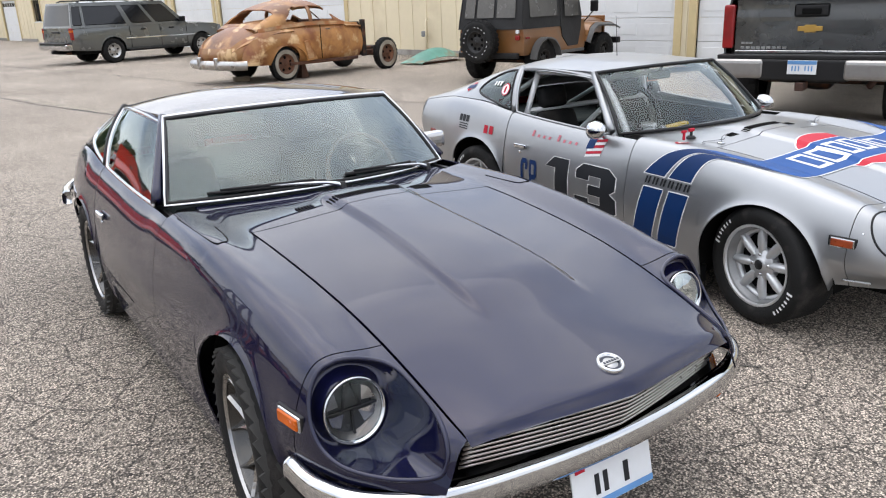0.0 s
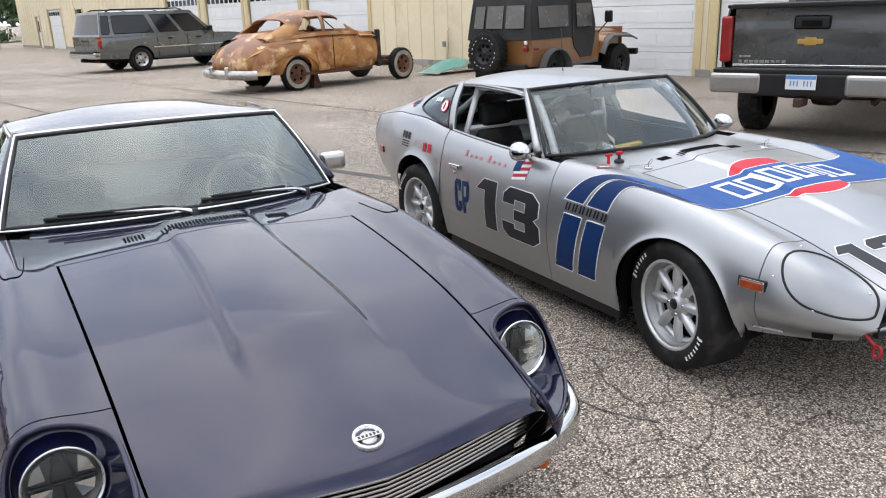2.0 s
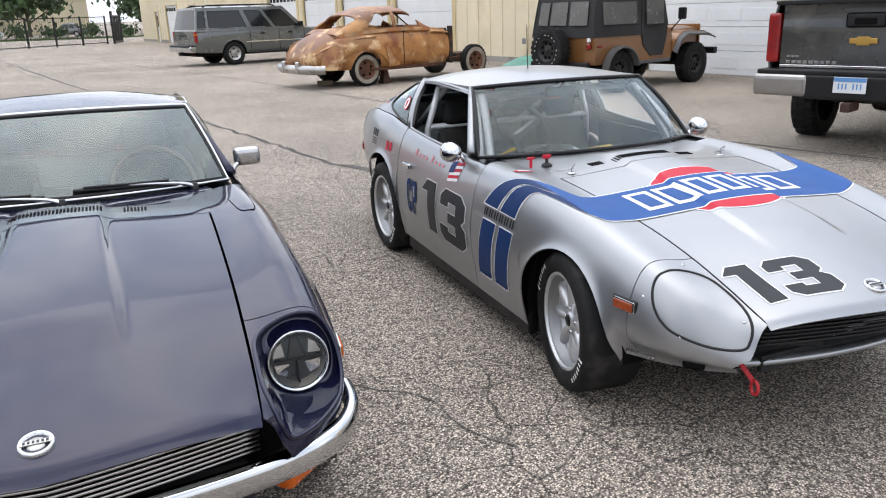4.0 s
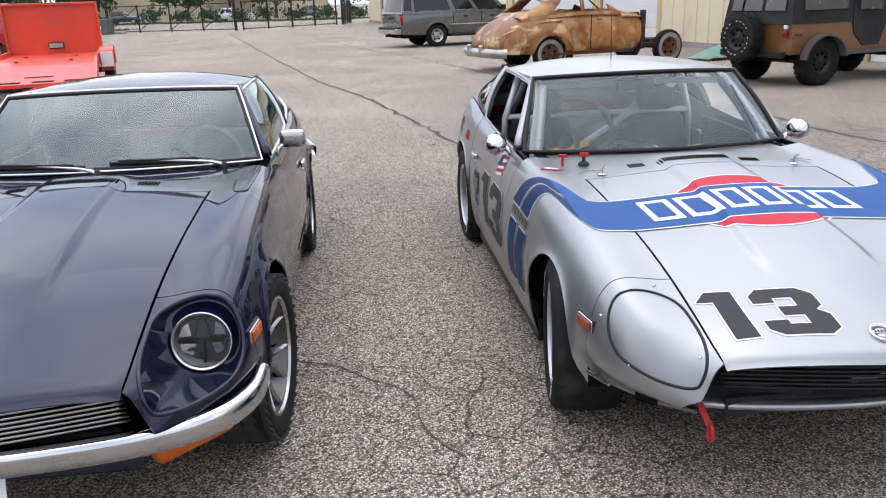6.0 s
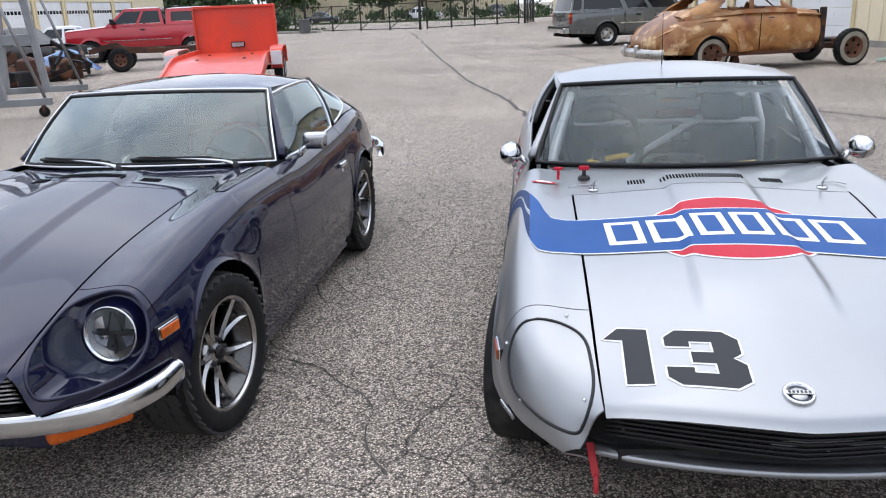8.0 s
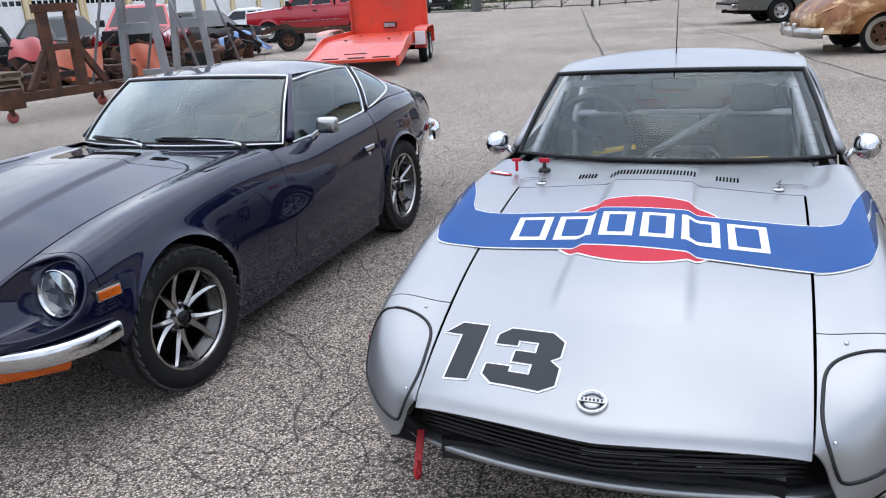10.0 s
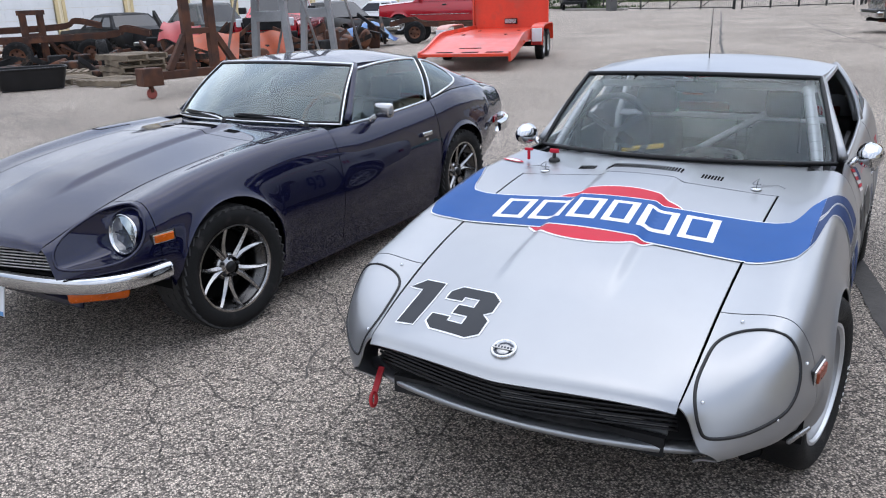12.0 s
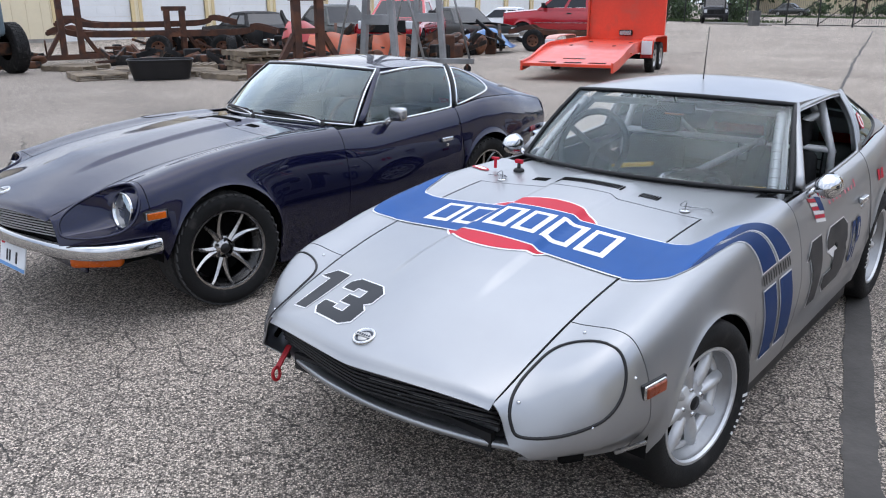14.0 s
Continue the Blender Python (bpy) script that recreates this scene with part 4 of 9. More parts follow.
    # cowl with slotted vents, between hood and screen
    def cowl_f(w, t):
        y0 = 0.702 * w
        s = s_at_y(-0.655, y0)
        if t <= 0.6:
            x = -0.478 + (-0.655 + 0.478) * t / 0.6
            return Vector((x, y0, shell(x, s_at_y(x, y0))[1]))
        a = Vector((-0.655, y0, shell(-0.655, s)[1]))
        b = screen_point(w, -0.02) + Vector((0.004, 0, -0.004))
        return a.lerp(b, (t - 0.6) / 0.4)

    cowl = panel("cowl", steps(-0.85, 0.85, 60), steps(0, 0.6, 9) + steps(0.6, 1, 4)[1:], cowl_f, paint, flip=True)
    for c0, n in ((-0.265, 6), (-0.012, 26), (0.262, 7)):
        bm = bmesh.new()
        for i in range(n):
            y = c0 + (i - (n - 1) / 2) * 0.0125
            p = put(cowl_f(y / 0.702, 0.31 if abs(c0) < 0.1 else 0.36))
            box(bm, 0.046, 0.0066, 0.004, Matrix.Translation(p + Vector((0, 0, -0.0012))) @ Matrix.Rotation(radians(5), 4, "Y"))
        part("cowl_vent", bm, DARK, cowl, "row of dark vent slots")
    # windscreen with its trim
    panel("windscreen", steps(-1, 1, 30), steps(0, 1, 14), lambda a, b: screen_point(a, b), CLEAR_PLASTIC if racing else GLASS, lab="large curved windscreen", thick=0.0, flip=True)
    loop = [screen_point(a, 0, 0.003) for a in steps(-1, 1, 20)] + [screen_point(1, b, 0.003) for b in steps(0, 1, 8)[1:]] + [screen_point(a, 1, 0.003) for a in steps(1, -1, 20)[1:]] + [screen_point(-1, b, 0.003) for b in steps(1, 0, 8)[1:-1]]
    tube_part("screen_trim", [put(p) for p in loop], 0.011 if racing else 0.007, BLACK if racing else CHROME, car, "black rubber screen seal" if racing else "thin chrome screen moulding", closed=True)
    if not racing:
        tube_part("screen_seal", [put(screen_point(a * 0.985, b0, 0.001)) for a, b0 in [(a, 0.03) for a in steps(-1, 1, 16)] + [(1, b) for b in steps(0.03, 0.97, 6)[1:]] + [(a, 0.97) for a in steps(1, -1, 16)[1:]] + [(-1, b) for b in steps(0.97, 0.03, 6)[1:-1]]], 0.008, BLACK, car, "black screen rubber", closed=True)
    # roof and hatch
    def crown(x, w):
        """The roof's evenly arched section at x, w from -1 to 1 across."""
        return RAIL_Y(x) * w, RAIL_Z(x) + (ROOF_Z(x) - RAIL_Z(x)) * (1 - abs(w) ** 2.3)

    def roof_f(u, w):
        edge = screen_point(w, 1.0) + Vector((-0.006, 0, 0.007))
        x = edge.x + (-2.12 - edge.x) * u
        y, z = crown(x, w)
        y0, z0 = crown(edge.x, w)
        k = (1 - u) ** 4
        return x, y + (edge.y - y0) * k, z + (edge.z - z0) * k

    panel("roof", steps(0, 1, 26), steps(-1, 1, 32), roof_f, paint, flip=True, thick=0.014)
    # hatch as a frame with its glass
    def hatch_f(x, w):
        return (x, *crown(x, w))
    hatch = panel("hatch", steps(-3.31, -3.02, 8), steps(-1, 1, 32), hatch_f, paint, flip=True, lab="sloping rear hatch")
    panel("hatch_top", steps(-2.24, -2.126, 4), steps(-1, 1, 32), hatch_f, paint, hatch, flip=True)
    for k in (1, -1):
        panel("hatch_side", steps(-3.022, -2.238, 18), steps(0.84, 1.0, 4), hatch_f, paint, hatch, k=k, flip=True)
    panel("hatch_glass", steps(-3.022, -2.238, 18), steps(-0.84, 0.84, 20), hatch_f, GLASS, hatch, "large rear glass", thick=0.0, flip=True)
    # tail panel
    tail = [put((-3.31, *shell(-3.31, s, True))) for s in steps(0, 4, 40)]
    verts = tail + [Vector((p.x, -p.y, p.z)) for p in tail[::-1]]
    mesh_object("tail_panel", verts, [tuple(range(len(verts)))], paint, car)
    for k in (1, -1):
        bm = bmesh.new()
        box(bm, 0.03, 0.36, 0.11, Matrix.Translation(put((-3.315, 0.36 * k, 0.62))), 0.012)
        part("tail_lamp", bm, RED_LENS, car, "red tail lamp lens")
    # rear bumper (kept on the road car)
    def bumper(pname, pts, h, d, mat, lab):
        line = smooth_line(pts, 8)
        prof = [(-0.5, -0.1), (-0.5, 0.62), (-0.42, 0.92), (-0.1, 1.0), (0.22, 0.97), (0.40, 0.82), (0.5, 0.40), (0.5, -0.1)]
        verts, faces = [], []
        for i, p in enumerate(line):
            a, b = line[max(i - 1, 0)], line[min(i + 1, len(line) - 1)]
            t = (b - a).normalized()
            out = Vector((-t.y, t.x, 0))
            out = out if out.dot(Vector((p.x + 1.2, p.y, 0))) > 0 else -out
            sh = 0.86 if i in (0, len(line) - 1) else 1.0
            for o, q in prof:
                verts.append(p + Vector((0, 0, o * h * sh)) + out * q * d)
        n = len(prof)
        for i in range(len(line) - 1):
            for j in range(n - 1):
                faces.append((i * n + j, i * n + j + 1, (i + 1) * n + j + 1, (i + 1) * n + j))
            faces.append((i * n + n - 1, i * n, (i + 1) * n, (i + 1) * n + n - 1))
        faces += [tuple(range(n)), tuple(range((len(line) - 1) * n, len(line) * n))[::-1]]
        return mesh_object(pname, verts, faces, mat, car, lab)

    if not racing:
        half_line = [(0.395, 0.778, 0.438), (0.535, 0.762, 0.436), (0.662, 0.684, 0.434), (0.742, 0.52, 0.432), (0.785, 0.26, 0.431), (0.798, 0.0, 0.430)]
        bumper("front_bumper", half_line + [(x, -y, z) for x, y, z in half_line[-2::-1]], 0.074, 0.034, CHROME, "slim chrome front bumper")
        bumper("rear_bumper", [(-2.86, 0.79, 0.56), (-3.10, 0.74, 0.56), (-3.36, 0.58, 0.555), (-3.41, 0.2, 0.55), (-3.41, -0.2, 0.55), (-3.36, -0.58, 0.555), (-3.10, -0.74, 0.56), (-2.86, -0.79, 0.56)], 0.085, 0.045, CHROME, "slim chrome rear bumper")
    # mouth: back wall, slats, lower valance
    def arc(y, base):
        return base - 0.095 * (min(abs(y), 0.6) / 0.485) ** 1.25

    # near-black sheet paints the shade deep inside the mouth
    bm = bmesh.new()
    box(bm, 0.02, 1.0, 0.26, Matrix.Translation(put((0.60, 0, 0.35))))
    part("grille_backing", bm, DARK, car, "near-black sheet painting the shade behind the grille")
    n_slat = 7 if not racing else 6
    for i in range(n_slat):
        z = 0.586 - i * (0.0165 if not racing else 0.017)
        pts = [put((arc(y, 0.858 - 0.006 * i), y, z)) for y in steps(-0.476, 0.476, 18)]
        v, f = tube(pts, 0.0045, 6)
        mesh_object("grille_slat", v, f, OLD_CHROME if not racing else BLACK, car)
    bm = bmesh.new()
    for i in range(3):
        bar(bm, put((0.72, -0.44, 0.40 + 0.02 * i)), put((0.72, 0.44, 0.41 + 0.02 * i)), 0.02, 0.02)
    bar(bm, put((0.66, -0.40, 0.42)), put((0.70, 0.40, 0.52)), 0.03, 0.012)
    part("grille_frame", bm, MATT_BLACK, car, "black grille frame and radiator support")
    if racing:
        bm = bmesh.new()
        bar(bm, put((0.73, -0.05, 0.475)), put((0.69, 0.44, 0.468)), 0.012, 0.035)
        part("duct_plate", bm, GALV, car, "dull metal duct plate in the opening")
        bm = bmesh.new()
        bar(bm, put((0.70, -0.42, 0.49)), put((0.74, -0.18, 0.46)), 0.02, 0.02)
        part("hose", bm, BLACK, car)
    # hood emblem
    em = new("hood_emblem")
    em.parent = car
    p = put((0.788, -0.012, MID_Z(0.788)))
    em.matrix_local = Matrix.Translation(p) @ Matrix.Rotation(radians(16 + (1.3 if racing else 0)), 4, "Y")
    tagged(em, "round chrome hood emblem")
    v, f = lathe([(0.028, 0.003), (0.031, 0.008), (0.036, 0.009), (0.039, 0.005), (0.040, -0.004)], 36, "z")
    mesh_object("emblem_ring", v, f, CHROME, em, "bright outer ring")
    v, f = lathe([(0.0, 0.003), (0.029, 0.003)], 36, "z")
    mesh_object("emblem_field", v, f, EMBLEM_DARK, em, "dark field")
    v, f = lathe([(0.0, 0.0062), (0.018, 0.0058), (0.021, 0.003)], 30, "z")
    mesh_object("emblem_disc", v, f, OLD_CHROME, em, "satin centre disc")
    bm = bmesh.new()
    box(bm, 0.013, 0.068, 0.004, pose(0, 0, 0.006), 0.001)
    part("emblem_band", bm, OLD_CHROME, em, "satin band across the emblem")
    bm = bmesh.new()
    for y in steps(-0.024, 0.024, 5):
        box(bm, 0.007, 0.0055, 0.0015, pose(0, y, 0.0096))
    part("emblem_marks", bm, EMBLEM_DARK, em)
    # underside and wheel wells, their shade put into the near-black colour
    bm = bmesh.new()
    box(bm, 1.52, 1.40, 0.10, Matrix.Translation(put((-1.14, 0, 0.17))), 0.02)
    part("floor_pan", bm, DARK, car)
    # added unseen tray: blocks light leaking through the engine bay onto the ground
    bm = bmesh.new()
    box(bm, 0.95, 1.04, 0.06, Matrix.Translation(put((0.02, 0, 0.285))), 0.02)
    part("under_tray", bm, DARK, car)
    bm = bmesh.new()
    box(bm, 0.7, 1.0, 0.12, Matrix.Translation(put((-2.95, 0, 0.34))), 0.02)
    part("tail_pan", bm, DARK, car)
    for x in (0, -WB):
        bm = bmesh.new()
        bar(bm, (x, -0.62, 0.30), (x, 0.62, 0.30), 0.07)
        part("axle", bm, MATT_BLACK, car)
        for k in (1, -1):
            # arched inner liner round the wheel, near-black as painted shade
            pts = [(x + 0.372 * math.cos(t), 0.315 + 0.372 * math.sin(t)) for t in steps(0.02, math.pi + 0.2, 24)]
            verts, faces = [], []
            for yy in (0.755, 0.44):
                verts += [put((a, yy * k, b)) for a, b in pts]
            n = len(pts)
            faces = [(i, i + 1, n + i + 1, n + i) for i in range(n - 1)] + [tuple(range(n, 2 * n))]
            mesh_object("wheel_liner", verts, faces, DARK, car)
    # cabin
    bm = bmesh.new()
    box(bm, 0.34, 1.26, 0.24, Matrix.Translation(put((-1.03, 0, 0.56))), 0.06, segs=3)
    part("dashboard", bm, VINYL, car, "black padded dashboard")
    bm = bmesh.new()
    box(bm, 1.1, 1.3, 0.05, Matrix.Translation(put((-2.6, 0, 0.66))), 0.02)
    box(bm, 0.05, 1.3, 0.42, Matrix.Translation(put((-2.06, 0, 0.28))), 0.02)
    part("load_floor", bm, VINYL if not racing else MATT_BLACK, car)
    for k in (1, -1):
        panel("door_card", steps(-1.96, -0.95, 6), steps(0.35, 0.82, 4), lambda x, z: (x, C_Y(x) - 0.035 + 0.02 * (0.82 - z), z), VINYL, k=k, thick=0.02)
    seat_sides = (1, -1)
    for k in seat_sides:
        st = new("seat")
        st.parent = car
        st.matrix_local = Matrix.Translation(put((-1.60, 0.36 * k, 0.22)))
        tagged(st, "high-backed bucket seat")
        cloth = VINYL if not racing else MATT_BLACK
        bm = bmesh.new()
        box(bm, 0.50, 0.48, 0.16, Matrix.Rotation(radians(-8), 4, "Y"), 0.05, segs=3)
        part("cushion", bm, cloth, st, smooth=True)
        bm = bmesh.new()
        box(bm, 0.13, 0.46, 0.56, pose(-0.22, 0, 0.10, 0, -16, 0), 0.05, taper=0.72, segs=3)
        box(bm, 0.09, 0.23, 0.15, pose(-0.385, 0, 0.655, 0, -12, 0), 0.04, segs=3)
        part("backrest", bm, cloth, st, smooth=True)
    wheel_y = 0.36
    sw = new("steering_wheel")
    sw.parent = car
    sw.matrix_local = Matrix.Translation(put((-1.30, wheel_y, 0.80 if not racing else 0.84))) @ Matrix.Rotation(radians(68), 4, "Y")
    tagged(sw, "three-spoke steering wheel")
    if racing:
        sw.matrix_local = Matrix.Translation(put((-1.20, -wheel_y, 0.90))) @ Matrix.Rotation(radians(68), 4, "Y")
    ring = [(0.185 * math.cos(t), 0.185 * math.sin(t), 0) for t in steps(0, 2 * math.pi, 36)[:-1]]
    tube_part("wheel_rim", ring, 0.017 if racing else 0.013, BLACK if racing else material("wood_wheel_rim", (0.16, 0.07, 0.03), 0.3, 0, 0.2, 20, coat=0.6), sw, n=8, closed=True)
    bm = bmesh.new()
    for a in (0, 120, 240):
        bar(bm, (0.02 * math.cos(radians(a)), 0.02 * math.sin(radians(a)), -0.03), (0.18 * math.cos(radians(a)), 0.18 * math.sin(radians(a)), 0), 0.03, 0.006)
    bar(bm, (0, 0, -0.02), (0, 0, -0.3), 0.05, 0.05)
    part("wheel_spokes", bm, BLACK, sw)
    # rear-view mirror
    bm = bmesh.new()
    box(bm, 0.02, 0.2, 0.055, Matrix.Translation(put((-1.36, 0, 1.08))), 0.01)
    bar(bm, put((-1.36, 0, 1.13)), put((-1.33, 0, 1.18)), 0.012)
    part("rear_view_mirror", bm, BLACK, car)
    # wheels
    for x in (0.0, -WB):
        for k in (1, -1):
            if racing:
                build_tyre_wheel(car, x, (0.672 if x == 0 else 0.690) * k, k, 0.297, 0.262, 0.203, "cast", False, 0.086, -10.0 if x == 0 else 0.0)
            else:
                build_tyre_wheel(car, x, 0.684 * k, k, 0.312, 0.252, 0.216, "mesh", True, 0.078, -6.0 if x == 0 else 0.0)
    return car, put, panel

HEADING = -54.0
navy, navy_put, navy_panel = build_coupe("sports_coupe", pose(0.044, 2.503, 0, 0, 0, HEADING), "glossy navy blue two-door coupe with chrome trim parked on the asphalt", False)
racer, racer_put, racer_panel = build_coupe("race_coupe", pose(2.152, 4.064, 0, 0, 0, HEADING), "silver two-door race coupe with blue and red stripes and number 13", True)

# ---- details of the road coupe ----
def wiper(parent, put, a0, a1, name="wiper"):
    w = new(name)
    w.parent = parent
    tagged(w, "wiper arm with a black blade")
    base = put(screen_point(a0, -0.045, 0.02))
    mid = put(screen_point(a0 + (a1 - a0) * 0.55, 0.055, 0.022))
    tube_part("arm", smooth_line([base, base.lerp(mid, 0.25) + Vector((0, 0, 0.012)), mid], 5), [0.010] * 4 + [0.007] * 7, CHROME, w, "bare metal arm", n=6)
    pts = [put(screen_point(a0 + (a1 - a0) * q, 0.035 + 0.03 * q, 0.012)) for q in steps(0.12, 1.0, 10)]
    tube_part("blade", pts, 0.008, BLACK, w, "black rubber blade", n=6)
    tube_part("blade_frame", [p + Vector((0.006, 0, 0.012)) for p in pts[1:-1]], 0.005, BLACK, w, n=6)
    v, f = lathe([(0.0, 0.018), (0.012, 0.016), (0.016, -0.01)], 12, "z")
    ob = mesh_object("pivot", v, f, BLACK, w)
    ob.matrix_local = Matrix.Translation(base)


wiper(navy, navy_put, 0.0, -0.78)
wiper(navy, navy_put, 0.76, 0.06)
for k in (1, -1):
    # amber lamp hung under the bumper
    lamp = new("turn_signal")
    lamp.parent = navy
    lamp.matrix_local = pose(0.640, 0.610 * k, 0.382, 0, 0, 44 * k)
    tagged(lamp, "amber turn signal under the bumper")
    bm = bmesh.new()
    box(bm, 0.064, 0.250, 0.060, pose(0, 0, -0.040), 0.026, segs=4)
    part("signal_lens", bm, AMBER, lamp, "ribbed amber lens", smooth=True)
    bm = bmesh.new()
    box(bm, 0.05, 0.20, 0.02, pose(-0.02, 0, 0.008), 0.006)
    part("signal_bracket", bm, MATT_BLACK, lamp)
    # fender hatch seams near the screen
    pts = [(-0.60, 0.615), (-0.42, 0.63), (-0.385, 0.66), (-0.42, 0.69), (-0.80, 0.695)]
    line = []
    for x, y in pts:
        line.append(navy_put((x, y * k, shell(x, s_at_y(x, y))[1] + 0.0005)))
    tube_part("fender_seam", smooth_line(line, 5), 0.0022, DARK, navy, n=5)
# added black filler between the nose and the bumper, painting a shadow gap
verts, faces = [], []
for y in steps(-0.64, 0.64, 28):
    front = 0.790 - 0.20 * (abs(y) / 0.66) ** 2.0
    verts += [(front, y, 0.425), (front - 0.25, y, 0.427)]
faces = [(2 * i, 2 * i + 1, 2 * i + 3, 2 * i + 2) for i in range(28)]
mesh_object("splash_shelf", verts, faces, BLACK, navy, "added black filler painting the shadow gap behind the bumper", thick=0.006)
plate = new("front_plate")
plate.parent = navy
plate.matrix_local = pose(0.798, 0.0, 0.318, 0, -12, 0)
tagged(plate, "white licence plate with blue lower edge")
bm = bmesh.new()
box(bm, 0.006, 0.305, 0.152, pose(0, 0, -0.076), 0.002)
part("plate_sheet", bm, PLATE_WHITE, plate)
bm = bmesh.new()
for y, w, h in ((-0.062, 0.016, 0.06), (-0.03, 0.016, 0.06), (0.05, 0.018, 0.06)):
    box(bm, 0.003, w, h, pose(0.004, y, -0.04))
part("plate_marks", bm, CHARCOAL_DECAL, plate, "dark bars")
bm = bmesh.new()
box(bm, 0.003, 0.30, 0.018, pose(0.004, 0, -0.073))
part("plate_band", bm, PLATE_BLUE, plate)
bm = bmesh.new()
box(bm, 0.003, 0.035, 0.03, pose(0.004, -0.12, 0.042))
part("plate_tag", bm, RED_DECAL, plate)
bm = bmesh.new()
box(bm, 0.02, 0.92, 0.14, pose(0.63, 0, 0.27, 0, -8, 0), 0.01)
part("lower_valance", bm, NAVY, navy)

# ---- details of the race coupe ----
def on_hood(x, y, lift=0.0035):
    s = s_at_y(x, y)
    z = shell(x, s)[1] + lift
    return racer_put((x, y, z))


def on_side(k):
    def f(x, z, lift=0.004):
        p = side_point(x, z, False)
        return racer_put((x, (p[1] + lift) * k, z))
    return f


def on_skin(k, lift=0.004):
    def f(x, s):
        y, z = shell(x, s)
        y2, z2 = shell(x, s + 0.02)
        t = Vector((y2 - y, z2 - z))
        nrm = Vector((t.y, -t.x)).normalized() * lift
        return racer_put((x, (y + nrm.x) * k, z + nrm.y))
    return f


def rounded_ellipse(cx, cy, rx, ry, n=40, a0=0, a1=360):
    return [(cx + rx * math.cos(radians(a)), cy + ry * math.sin(radians(a))) for a in steps(a0, a1, n)]


# red lens shape behind the blue bar
cx, rx, ry = -0.041, 0.25, 0.295
for lo, hi, nm in ((-0.30, -0.178, "upper"), (0.098, 0.30, "lower")):
    inner = hi if nm == "upper" else lo
    ymax = ry * math.sqrt(max(0, 1 - ((inner - cx) / rx) ** 2))
    arc_pts = []
    for y in steps(-ymax, ymax, 24):
        q = math.sqrt(max(0, 1 - (y / ry) ** 2)) * rx
        arc_pts.append((cx - q if nm == "upper" else cx + q, y))
    poly = arc_pts + [(inner, y) for y in steps(ymax, -ymax, 12)[1:-1]]
    decal("hood_stripe_lens", [grow_poly(poly, 0.008)], lambda x, y: on_hood(x, y, 0.0016), WHITE_DECAL, racer, fine=0.018)
    decal("hood_stripe_lens", [poly], lambda x, y: on_hood(x, y, 0.0024), RED_DECAL, racer, "red lens-shaped decal", fine=0.018)
# blue bar over the hood, meeting the fender bands
bar_poly = [(-0.178, y) for y in steps(-0.548, 0.548, 24)] + [(0.116 + 0.036 * y, y) for y in steps(0.54, -0.54, 24)]
decal("hood_band", [grow_poly(bar_poly, 0.007)], lambda x, y: on_hood(x, y, 0.0033), WHITE_DECAL, racer, fine=0.018)
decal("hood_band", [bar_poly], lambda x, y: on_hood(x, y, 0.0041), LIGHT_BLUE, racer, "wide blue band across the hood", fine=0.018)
# the word on the band becomes plain white blocks
y = -0.430
for wdt in (0.143, 0.146, 0.128, 0.124, 0.138, 0.140):
    poly = [(-0.137, y + 0.002), (-0.137, y + wdt - 0.018), (0.050, y + wdt - 0.008), (0.050, y + 0.012)]
    hole = [(-0.112, y + 0.026), (-0.112, y + wdt - 0.042), (0.025, y + wdt - 0.034), (0.025, y + 0.036)]
    decal("band_mark", [poly], lambda a, b: on_hood(a, b, 0.0054), WHITE_DECAL, racer, "plain white block", fine=0.018)
    decal("band_mark_core", [hole], lambda a, b: on_hood(a, b, 0.0066), LIGHT_BLUE, racer, fine=0.018)
    y += wdt + 0.004
FRONT_EDGE = table([(3.0, 0.116), (2.6, 0.114), (2.35, 0.098), (2.2, 0.03), (2.10, -0.055), (2.04, -0.19), (1.97, -0.315), (1.7, -0.39), (1.40, -0.43)])
REAR_EDGE = table([(3.0, -0.176), (2.62, -0.176), (2.50, -0.225), (2.39, -0.32), (2.2, -0.43), (2.0, -0.535), (1.84, -0.612), (1.6, -0.69), (1.40, -0.745)])
